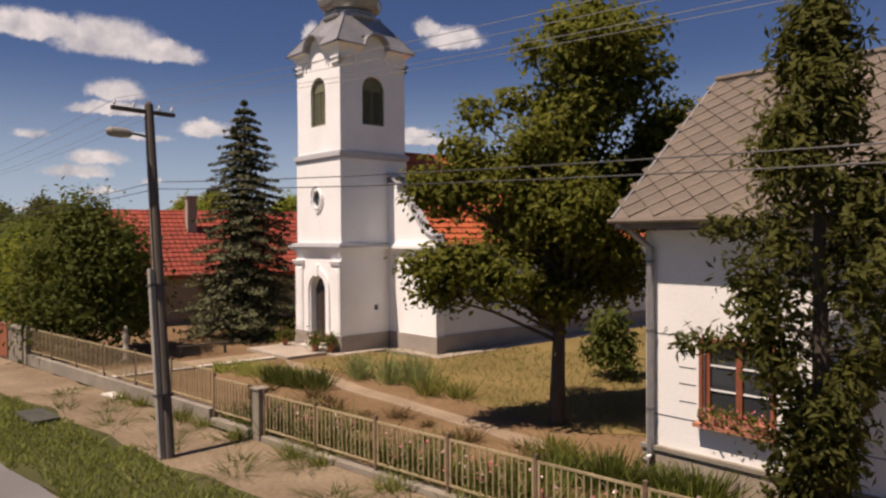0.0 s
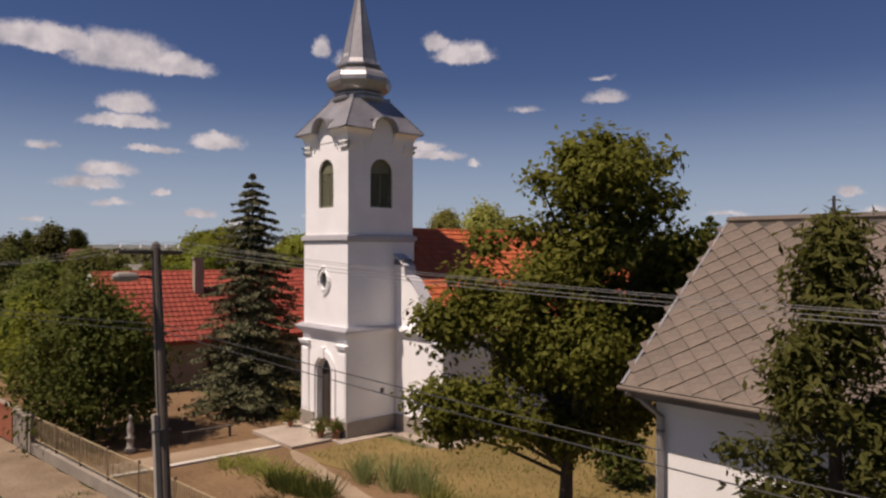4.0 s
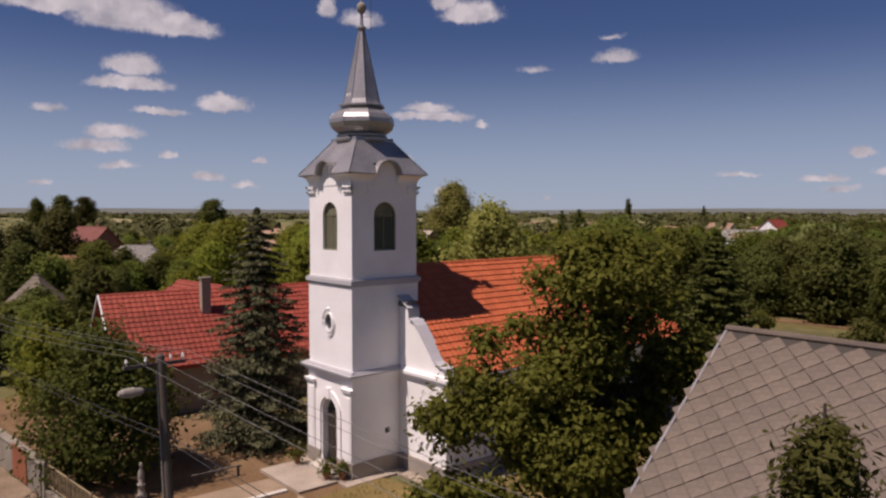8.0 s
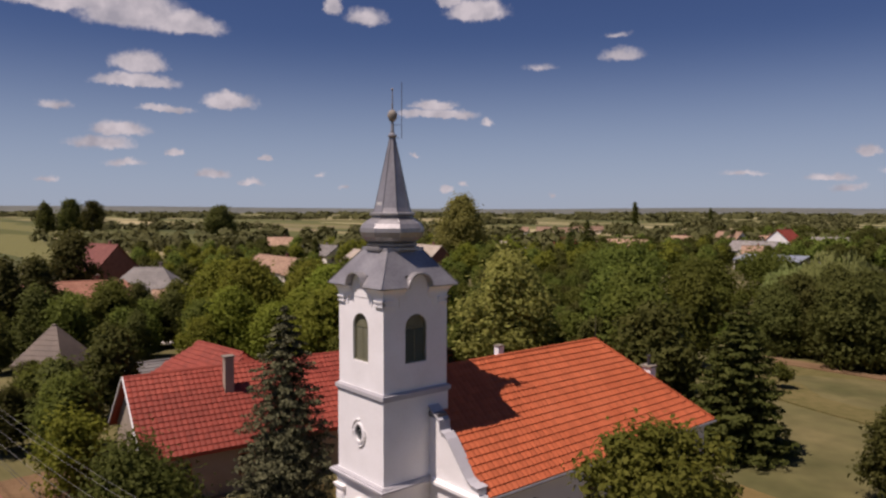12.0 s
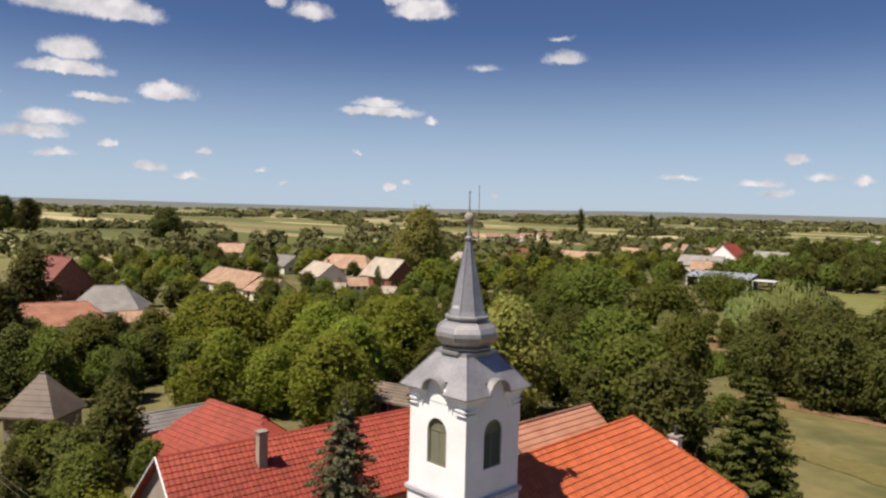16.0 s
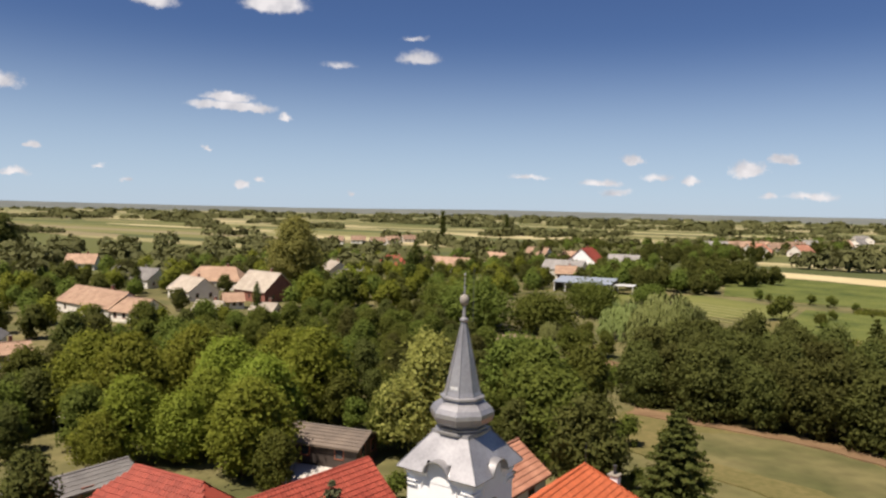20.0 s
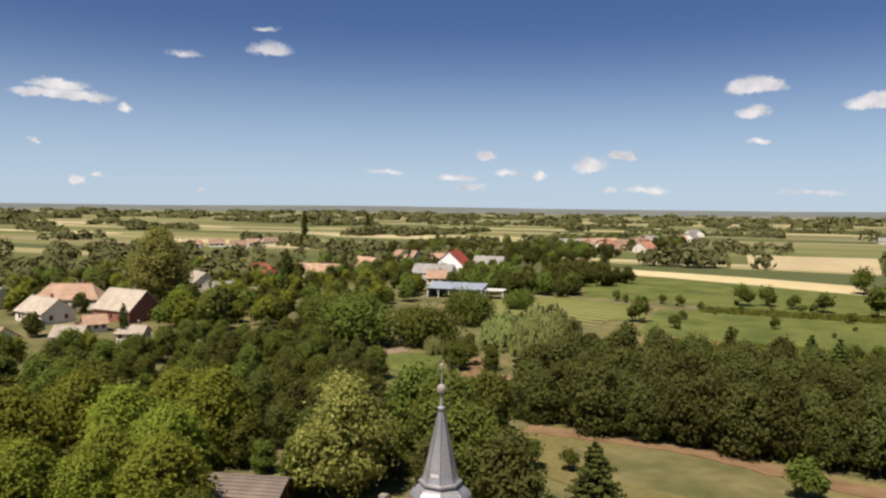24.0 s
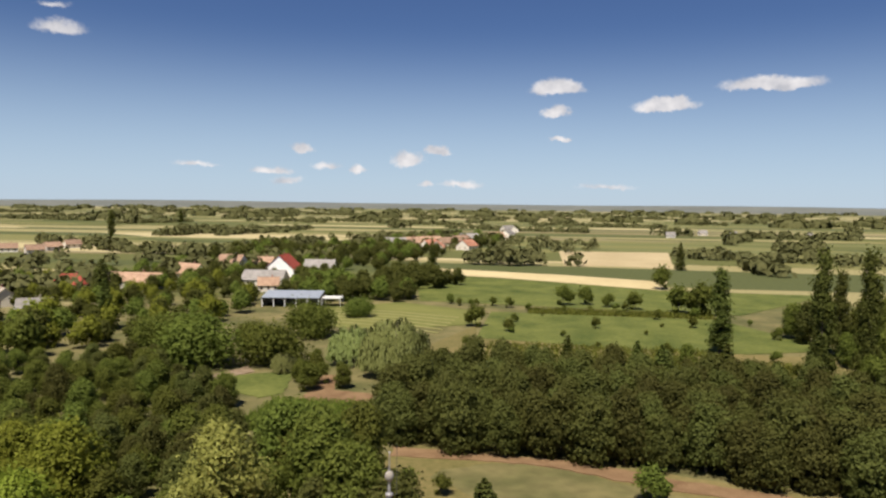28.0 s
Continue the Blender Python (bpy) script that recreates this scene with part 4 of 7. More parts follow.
    L = math.hypot(ov, 4.38)
    up = Vector((-ov, 0, 4.38)) / L
    hipdy = 19.0 - 14.75
    tile_slope(rf, (ov + 0.05, y0 + 0.42, 4.56), (0, 1, 0), up, 19.0 - y0 - 0.42, L, 0.30, 0.385, M_TILE, (0.5, 5.6, 0.3, 6.6), lambda s, t: s < 19.0 - y0 - 0.42 - hipdy * t / L)
    tile_slope(rf, (-ov - 0.05, 19.0, 4.56), (0, -1, 0), Vector((ov, 0, 4.38)) / L, 19.0 - y0 - 0.42, L, 0.30, 0.385, M_TILE, None, lambda s, t: s > hipdy * t / L)
    LH = math.hypot(hipdy, 4.38)
    tile_slope(rf, (ov, 19.05, 4.56), (-1, 0, 0), Vector((0, -hipdy, 4.38)) / LH, 2 * ov, LH, 0.30, 0.385, M_TILE, None, lambda s, t: ov * t / LH < s < 2 * ov - ov * t / LH)
    for a, b in (((0, y0 + 0.45, 9.0), (0, 14.78, 9.0)), ((0, 14.75, 9.0), (ov, 19.0, 4.62)), ((0, 14.75, 9.0), (-ov, 19.0, 4.62))):
        A, B = Vector(a), Vector(b)
        k = int((B - A).length / 0.4)
        for i in range(k):
            p, q = A.lerp(B, i / k), A.lerp(B, (i + 1.08) / k)
            part("ridge_tile", tube([p, q], 0.1, 8, None, 0.9), M_TILE, rf)
    part("gutter", tube([(ov + 0.12, y0 + 0.5, 4.5), (ov + 0.12, 19.05, 4.5)], 0.07, 8), M_ZINC, rf)
    part("roof_aerial", tube([(0.05, 14.7, 9.0), (0.05, 14.7, 10.4)], 0.015, 5), M_IRON, rf)
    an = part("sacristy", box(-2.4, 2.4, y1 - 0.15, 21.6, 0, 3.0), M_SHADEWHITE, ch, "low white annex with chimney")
    part("annex_roof", box(-2.7, 2.7, y1 - 0.1, 21.9, 3.0, 3.2), M_TILE, an)
    chim = part("chimney", box(-0.42, 0.22, 20.1, 20.7, 3.2, 6.55), M_WHITE, an, "white rendered chimney")
    part("cap", box(-0.5, 0.3, 20.02, 20.78, 6.55, 6.67), M_CONCRETE, chim)
    part("flue", lathe([(0.1, 6.67), (0.1, 7.2), (0.14, 7.22), (0.14, 7.28)], 10), M_IRON, chim).matrix_basis = Matrix.Translation((-0.1, 20.4, 0))
    return ch


church = make_church()


def gable_house(name, label, x, y, rz, length, width, eave, ridge, roof_mat, wall_mat, group="village houses", chimney=True, hip=0.0, windows=3, z=None):
    """A village house: walls, pitched roof with overhang (its ridge runs along local x), chimney, windows and door."""
    z = ground_z(x, y) if z is None else z
    h = thing(name, label, "house", (x, y, z), rz, group)
    L, W = length / 2, width / 2
    bm = bmesh.new()
    rp = ridge - 0.12
    vs = [bm.verts.new(p) for p in ((-L, -W, 0), (L, -W, 0), (L, W, 0), (-L, W, 0), (-L, -W, eave), (L, -W, eave), (L, W, eave), (-L, W, eave))]
    for f in ((0, 1, 5, 4), (1, 2, 6, 5), (2, 3, 7, 6), (3, 0, 4, 7)):
        bm.faces.new([vs[i] for i in f])
    if not hip:
        a, b = bm.verts.new((-L, 0, rp)), bm.verts.new((L, 0, rp))
        bm.faces.new((vs[4], vs[7], a)), bm.faces.new((vs[6], vs[5], b))
    wl = part("wall", bm, wall_mat, h)
    o = 0.4
    sl = (ridge - eave) / W
    bm = bmesh.new()
    ze = eave - o * sl
    lo = [(-L - o, -W - o, ze), (L + o, -W - o, ze), (L + o, W + o, ze), (-L - o, W + o, ze)]
    r0, r1 = (-L - o + hip, 0, ridge), (L + o - hip, 0, ridge)
    for dz in (0.0, -0.14):
        vv = [bm.verts.new((p[0], p[1], p[2] + dz)) for p in (*lo, r0, r1)]
        bm.faces.new((vv[0], vv[1], vv[5], vv[4])), bm.faces.new((vv[2], vv[3], vv[4], vv[5]))
        if hip:
            bm.faces.new((vv[1], vv[2], vv[5])), bm.faces.new((vv[3], vv[0], vv[4]))
        if dz == 0:
            top = vv
    order = [0, 1, 2, 3] if hip else [0, 1, 5, 2, 3, 4]
    for i in range(len(order)):
        a, b = order[i], order[(i + 1) % len(order)]
        bm.faces.new((top[a], top[b], vv[b], vv[a]))
    rf = part("roof", bm, roof_mat, h)
    # courses: thin raised strips along the slopes
    bm = bmesh.new()
    k = max(5, int(math.hypot(W + o, ridge - ze) / 0.5))
    for s in (-1, 1):
        for i in range(k):
            f0, f1 = i / k, (i + 0.22) / k
            e0, e1 = -L - o + hip * f0 + 0.02, L + o - hip * f0 - 0.02
            ya, yb = s * (W + o) * (1 - f0), s * (W + o) * (1 - f1)
            za, zb = ze + (ridge - ze) * f0 + 0.05, ze + (ridge - ze) * f1 + 0.02
            q = [bm.verts.new(p) for p in ((e0, ya, za), (e1, ya, za), (e1, yb, zb), (e0, yb, zb))]
            bm.faces.new(q)
            q2 = [bm.verts.new(p) for p in ((e0, ya, za - 0.05), (e1, ya, za - 0.05))]
            bm.faces.new((q[0], q[1], q2[1], q2[0]))
    tagged(part("tile_course", bm, roof_mat, rf), kind="stuff")
    part("ridge_cap", tube([r0, r1], 0.13, 6), roof_mat, rf)
    if chimney:
        cx = L * 0.35
        c = part("chimney", box(cx - 0.28, cx + 0.28, 0.25, 0.8, ridge - 1.2, ridge + 0.9), M_BRICK if roof_mat is not M_GREYROOF else M_CONCRETE, rf)
        part("cap", box(cx - 0.36, cx + 0.36, 0.17, 0.88, ridge + 0.9, ridge + 1.0), M_CONCRETE, c)
    for s in (-1, 1):
        for i in range(windows):
            wx = -L + (i + 0.5) * 2 * L / windows
            w = part("window", ring_plate([(wx - 0.5, 0.9), (wx + 0.5, 0.9), (wx + 0.5, 2.2), (wx - 0.5, 2.2)], [(wx - 0.42, 0.98), (wx + 0.42, 0.98), (wx + 0.42, 2.12), (wx - 0.42, 2.12)], 0.1, Matrix.Translation((0, (W + 0.06) * -1, 0)) if s < 0 else Matrix.Translation((0, W - 0.04, 0))), M_REDWOOD, wl)
            part("pane", box(wx - 0.43, wx + 0.43, s * (W + 0.01) - 0.008, s * (W + 0.01) + 0.008, 0.97, 2.13), M_GLASS, w)
        if not hip:
            for wy in (-W * 0.45, W * 0.45):
                w = part("window", box(s * L - 0.05, s * L + 0.05, wy - 0.5, wy + 0.5, 0.9, 2.2), M_REDWOOD, wl)
                part("pane", box(s * (L + 0.04) - 0.02, s * (L + 0.04) + 0.02, wy - 0.4, wy + 0.4, 1.0, 2.1), M_GLASS, w)
    return h


# ---- red-roofed parsonage beside the church ----
pars = gable_house("parsonage", "long low house with a bright red tiled roof", -17.0, 3.0, 84.5, 18.6, 8.4, 3.1, 6.6, M_TILE_RED, M_TANPLINTH, "houses by the church", False, 0.0, 5)
def tile_house(h, length, width, eave, ridge, hip, parts_box):
    """Real tiles over both slopes of a house made by gable_house."""
    rf = next(c for c in h.children if c.name.startswith("roof"))
    L, W, o = length / 2, width / 2, 0.4
    ze = eave - o * (ridge - eave) / W
    sl = math.hypot(W + o, ridge - ze)
    wid = 2 * (L + o)
    for q in (-1, 1):
        up = Vector((0, -q * (W + o), ridge - ze)) / sl
        tile_slope(rf, (-q * -1 * (L + o), q * (W + o), ze + 0.04), (q * -1, 0, 0), up, wid, sl, 0.33, 0.4, M_TILE_RED, parts_box if q < 0 else None, (lambda s, t: hip * t / sl < s < wid - hip * t / sl) if hip else None)


tile_house(pars, 18.6, 8.4, 3.1, 6.6, 0.0, (0.0, 9.0, 0.0, 4.2))
pc = part("chimney", box(-4.15, -3.6, -1.7, -1.2, 4.9, 7.45), M_TANPLINTH, pars, "square plastered chimney")
part("cap", box(-4.22, -3.53, -1.77, -1.13, 7.45, 7.55), M_CONCRETE, pc)
for q in (-1, 1):
    part("verge_board", tube([(-9.74, q * 4.62, 2.80), (-9.74, 0, 6.66)], 0.06, 4), M_PORCELAIN, pars, "white verge board")
wing = gable_house("parsonage_wing", "rear wing with a hipped red tiled roof", -25.6, 2.6, 6, 13.0, 7.0, 3.1, 6.2, M_TILE_RED, M_TANPLINTH, "houses by the church", False, 3.6, 3)
tile_house(wing, 13.0, 7.0, 3.1, 6.2, 3.6, (0.0, 8.0, 0.0, 3.4))
outb = gable_house("outbuilding", "low outbuilding with a faded pinkish tiled roof", -11.9, 22.5, 88, 10, 6, 2.9, 5.0, M_TILE_PINK, M_FARWALL, "houses by the church", False, 0.0, 2)
oc = part("chimney", box(-2.82, -2.28, 1.16, 1.66, 3.4, 6.0), M_WHITE, outb, "white plastered chimney")
part("cap", box(-2.88, -2.22, 1.10, 1.72, 6.0, 6.08), M_CONCRETE, oc)


# ---- house with the slate roof ----
def make_slate_house():
    h = thing("slate_house", "pale rendered house with a weathered diamond slate roof", "house", (0, 0, 0))
    x0, x1, ya, yb, top = 19.35, 31.0, -6.0, 1.7, 5.05
    wz0, wz1, wxa, wxb = 1.42, 2.9, 20.6, 21.95
    w2a, w2b = 24.6, 25.95
    hole = [(wxa, wz0), (wxb, wz0), (wxb, wz1), (wxa, wz1)]
    hole2 = [(w2a, wz0), (w2b, wz0), (w2b, wz1), (w2a, wz1)]
    wall = part("wall", plate([(x0, 0.6), (x1, 0.6), (x1, top), (x0, top)], [hole, hole2], 0.4, Matrix.Translation((0, ya, 0))), M_HOUSEWALL, h)
    bm = bmesh.new()
    v = [bm.verts.new((x0, y, z)) for y, z in ((ya + 0.4, 0.0), (yb, 0.0), (yb, top), (-2.15, 8.5), (ya + 0.4, top + 0.3))]
    bm.faces.new(v)
    ex = bmesh.ops.extrude_face_region(bm, geom=bm.faces[:])
    bmesh.ops.translate(bm, verts=[g for g in ex["geom"] if isinstance(g, bmesh.types.BMVert)], vec=(0.4, 0, 0))
    part("gable_wall", bm, M_HOUSEWALL, h)
    part("back_wall", box(x0 + 0.4, x1, yb - 0.4, yb, 0, top), M_HOUSEWALL, h)
    part("end_wall", box(x1 - 0.4, x1, ya + 0.4, yb - 0.4, 0, top), M_HOUSEWALL, h)
    part("plinth", box(x0 - 0.05, x1, ya - 0.07, ya + 0.4, 0, 0.6), M_TANPLINTH, h, "tan rendered plinth")
    part("plinth_ledge", box(x0 - 0.08, x1, ya - 0.12, ya - 0.002, 0.6, 0.68), M_CONCRETE, h, "grey plinth ledge")
    # joints scored into the render
    bm = bmesh.new()
    for z in (1.3, 2.95):
        for xa, xb in ((x0, wxa - 0.1), (wxb + 0.1, w2a - 0.1), (w2b + 0.1, x1)):
            box(xa, xb, ya - 0.006, ya + 0.01, z, z + 0.022, bm)
    for z in (1.65, 2.0, 2.33, 2.66):
        for xa in (wxa - 0.5, w2a - 0.5):
            box(xa, xa + 0.36, ya - 0.006, ya + 0.01, z, z + 0.02, bm)
    part("render_joint", bm, M_SEAM, wall, "thin dark scored render joints")
    for a, b in ((wxa, wxb), (w2a, w2b)):
        w = part("window", ring_plate([(a, wz0), (b, wz0), (b, wz1), (a, wz1)], [(a + 0.09, wz0 + 0.09), (b - 0.09, wz0 + 0.09), (b - 0.09, wz1 - 0.09), (a + 0.09, wz1 - 0.09)], 0.12, Matrix.Translation((0, ya + 0.1, 0))), M_REDWOOD, h, "red-brown wooden casement window with flower box")
        mid = (a + b) / 2
        part("mullion", box(mid - 0.06, mid + 0.06, ya + 0.09, ya + 0.2, wz0 + 0.09, wz1 - 0.09), M_REDWOOD, w)
        for k in (0.36, 0.68):
            z = wz0 + (wz1 - wz0) * k
            part("glazing_bar", box(a + 0.09, b - 0.09, ya + 0.12, ya + 0.17, z - 0.015, z + 0.015), M_PORCELAIN, w)
        part("pane", box(a + 0.09, mid - 0.06, ya + 0.15, ya + 0.16, wz0 + 0.09, wz1 - 0.09), M_GLASS, w)
        part("pane", box(mid + 0.06, b - 0.09, ya + 0.15, ya + 0.16, wz0 + 0.09, wz1 - 0.09), M_GLASS, w)
        part("reveal", ring_plate([(a - 0.07, wz0 - 0.07), (b + 0.07, wz0 - 0.07), (b + 0.07, wz1 + 0.07), (a - 0.07, wz1 + 0.07)], [(a, wz0), (b, wz0), (b, wz1), (a, wz1)], 0.05, Matrix.Translation((0, ya - 0.03, 0))), M_REDWOOD, w)
        part("sill", box(a - 0.1, b + 0.1, ya - 0.22, ya - 0.004, wz0 - 0.16, wz0 - 0.08), M_TERRACOTTA, w)
    ev, rg = (-6.52, 5.3), (-2.15, 8.72)
    bk = (2.2, 5.3)
    vx0, vx1 = 18.9, 31.6
    bm = bmesh.new()
    for dz in (0, -0.1):
        q = [bm.verts.new((x, y, z + dz)) for y, z in (ev, rg, bk) for x in (vx0, vx1)]
        bm.faces.new((q[0], q[1], q[3], q[2])), bm.faces.new((q[2], q[3], q[5], q[4]))
    rf = part("roof_deck", bm, surf("dark_slate_underlay", (0.035, 0.03, 0.025), (0.06, 0.05, 0.04), 2, 0.9, 20, 0.2), h, "mottled grey-brown diamond fibre slates")
    part("soffit", box(vx0 + 0.1, vx1, -6.5, -5.98, 5.08, 5.16), M_SOFFIT, rf)
    part("fascia", box(vx0 + 0.05, vx1, -6.55, -6.5, 5.08, 5.27), M_SOFFIT, rf)
    part("gutter", tube([(vx0 - 0.05, -6.6, 5.24), (vx1, -6.6, 5.24)], 0.05, 8), M_SOFFIT, rf)
    for (y_a, z_a), (y_b, z_b) in ((ev, rg), (bk, rg)):
        part("verge_board", tube([(vx0, y_a, z_a), (vx0, y_b, z_b)], 0.05, 4), M_ZINC, rf)
    part("ridge_cap", tube([(vx0 - 0.03, rg[0], rg[1] + 0.02), (vx1, rg[0], rg[1] + 0.02)], 0.09, 8), M_SLATE, rf)
    # plain starter course along the eaves
    sv = Vector((0, rg[0] - ev[0], rg[1] - ev[1])).normalized()
    nv = Vector((1, 0, 0)).cross(sv)
    bm = bmesh.new()
    q = [bm.verts.new(Vector((x, ev[0], ev[1])) + sv * t + nv * z) for z in (0.002, 0.012) for t, x in ((-0.02, vx0), (-0.02, vx1), (0.32, vx1), (0.32, vx0))]
    for f in ((4, 5, 6, 7), (3, 2, 1, 0), (0, 1, 5, 4), (1, 2, 6, 5), (2, 3, 7, 6), (3, 0, 4, 7)):
        bm.faces.new([q[i] for i in f])
    part("starter_course", bm, M_SLATE, rf)
    # diamond slates
    L = math.hypot(rg[0] - ev[0], rg[1] - ev[1])
    u = Vector((0, rg[0] - ev[0], rg[1] - ev[1])) / L
    nrm = Vector((1, 0, 0)).cross(u)
    d = 0.29
    bm = bmesh.new()
    a, b, c2, e = [bm.verts.new(p) for p in ((0, -d * 0.985, 0.03), (d * 0.975, 0, 0.018), (0, d * 0.985, 0.004), (-d * 0.975, 0, 0.018))]
    lo = bm.verts.new((0, -d * 0.985, 0.0)), bm.verts.new((d * 0.975, 0, 0.0)), bm.verts.new((-d * 0.975, 0, 0.0))
    bm.faces.new((a, b, c2, e)), bm.faces.new((a, lo[0], lo[1], b)), bm.faces.new((e, lo[2], lo[0], a))
    me = mesh_of(bm, "slate", M_SLATE)
    basis = Matrix(((1, u.x, nrm.x), (0, u.y, nrm.y), (0, u.z, nrm.z))).to_4x4()
    made, rest, rf_faces = 0, [], []
    bv = np.array([w.co[:] for w in me.vertices])
    polys = [tuple(p.vertices) for p in me.polygons]
    R = np.array(basis.to_3x3()).T
    for r in range(int(L / d) + 1):
        for c in range(int((vx1 - vx0) / (2 * d)) + 1):
            s, t = vx0 + (c + (0.5 if r % 2 else 0.0)) * 2 * d + 0.1, r * d
            if t < 0.1 or t > L - 0.1 or s > vx1 - 0.15:
                continue
            p = Vector((s, ev[0], ev[1])) + u * t + nrm * (0.006 + 0.012 * random.random())
            tilt = Matrix.Rotation(random.gauss(0, 0.012), 4, "X") @ Matrix.Rotation(random.gauss(0, 0.02), 4, "Z")
            if made < 290 and s < 28:
                ob = new("slate", me)
                ob.parent, ob.matrix_basis = rf, Matrix.Translation(p) @ basis @ tilt
                made += 1
            else:
                k = len(rest) * len(bv)
                rest.append(bv @ R + np.array(p[:]))
                rf_faces += [tuple(i + k for i in f) for f in polys]
    m2 = bpy.data.meshes.new("slate_course")
    m2.from_pydata(np.concatenate(rest).tolist(), [], rf_faces)
    m2.materials.append(M_SLATE)
    ob = new("slate_course", m2)
    ob.parent = rf
    tagged(ob, kind="stuff")
    # downpipe at the corner
    pp = part("downpipe", tube([(19.05, -6.58, 5.2), (19.3, -6.3, 4.95), (19.52, -6.12, 4.7), (19.52, -6.12, 0.5), (19.5, -6.3, 0.38)], 0.075, 8), M_ZINC, h, "grey sheet-metal downpipe")
    for z in (1.4, 3.0, 4.4):
        part("pipe_clip", tube([(19.52, -6.12, z), (19.52, -6.12, z + 0.05)], 0.09, 8), M_SEAM, pp)
    return h


make_slate_house()


# ---- street front: fence, pole, wires ----
fence = thing("street_fence", "cream painted iron picket fence with scrolls on a concrete base", "fence", (0, LINE, 0), 6.0)
picket_me = mesh_of(box(-0.011, 0.011, -0.011, 0.011, 0.12, 1.01), "picket", M_FENCE)
post_me = mesh_of(box(-0.035, 0.035, -0.035, 0.035, -0.25, 1.1, bev=0.006), "post", M_RUST)
arc = []
for i in range(15):
    a = -math.pi / 2 + i * math.pi * 1.5 / 14
    arc.append((0.052 * math.cos(a), -0.014, 0.09 + 0.09 * math.sin(a)))
sc = tube(arc, 0.007, 4)
tube([(-x, y, -z + 0.02) for x, y, z in arc], 0.007, 4, sc)
scroll_me = mesh_of(sc, "scroll", M_FENCE)


def fence_panel(x, w, z):
    """One panel: a frame of two rails that carries its pickets and scrolls, and the post at its start."""
    bm = bmesh.new()
    for h in (0.12, 0.98):
        box(0, w, -0.018, 0.018, h - 0.02, h + 0.02, bm)
    for e in (0.05, w - 0.05):
        box(e - 0.012, e + 0.012, -0.014, 0.014, 0.12, 0.98, bm)
    pn = part("panel", bm, M_FENCE, fence)
    pn.matrix_basis = Matrix.Translation((x, 0, z))
    k = int(w / 0.135)
    for i in range(k):
        ob = part("picket", picket_me, M_FENCE, pn)
        ob.matrix_basis = Matrix.Translation(((i + 0.5) * w / k, 0, 0)) @ pose(0, 0, 0, 0, random.gauss(0, 0.3), 0)
    for i in range(2, k - 1, 3):
        for h in (0.36, 0.72):
            part("scroll", scroll_me, M_FENCE, pn).matrix_basis = Matrix.Translation(((i + 1.0) * w / k, 0, h))
    part("post", post_me, M_FENCE, fence).matrix_basis = Matrix.Translation((x, 0, z))


for k in range(11):
    fence_panel(11.75 + 2.0 * k, 2.0, 0.17)
fence_panel(9.42, 1.95, 0.28)
for x in (7.1, 4.8, 2.5, 0.2, -2.1, -4.3):
    fence_panel(x, 2.3, 0.46)
for x0, x1, top in ((-4.4, 9.35, 0.44), (9.4, 11.35, 0.2), (11.75, 33.5, 0.14)):
    part("base_wall", box(x0, x1, -0.13, 0.13, 0, top, bev=0.015), M_CONCRETE, fence, "low grey concrete base")
gp = part("gate_post", box(11.41, 11.69, -0.14, 0.14, 0, 1.24, bev=0.02), M_CONCRETE, fence, "square concrete gate post")
part("cap", box(11.38, 11.72, -0.17, 0.17, 1.24, 1.29, bev=0.01), M_CONCRETE, gp)
gp = part("gate_post", box(-4.74, -4.46, -0.14, 0.14, 0, 1.52, bev=0.02), M_CONCRETE, fence, "square concrete gate post")
wl = thing("garden_wall", "old plastered wall with reddish gate beside the street", "wall", (-4.85, -12.36, 0), 6.0)
part("wall", box(-7.5, 0, -0.15, 0.15, 0, 1.35, bev=0.02), M_CONCRETE, wl)
part("coping", box(-7.55, 0.02, -0.2, 0.2, 1.35, 1.42), M_CONCRETE, wl)
part("gate_leaf", box(-3.4, -1.6, -0.2, -0.16, 0.1, 1.5), M_REDWOOD, wl)
wl2 = thing("brick_wall", "red-brown street wall of the next yard", "wall", (-12.6, -13.17, 0), 6.0)
part("wall", box(-9, 0, -0.15, 0.15, 0, 1.9), M_BRICK, wl2)


def catenary(a, b, sag, n=24):
    A, B = Vector(a), Vector(b)
    return [A.lerp(B, i / n) - Vector((0, 0, sag * 4 * (i / n) * (1 - i / n))) for i in range(n + 1)]


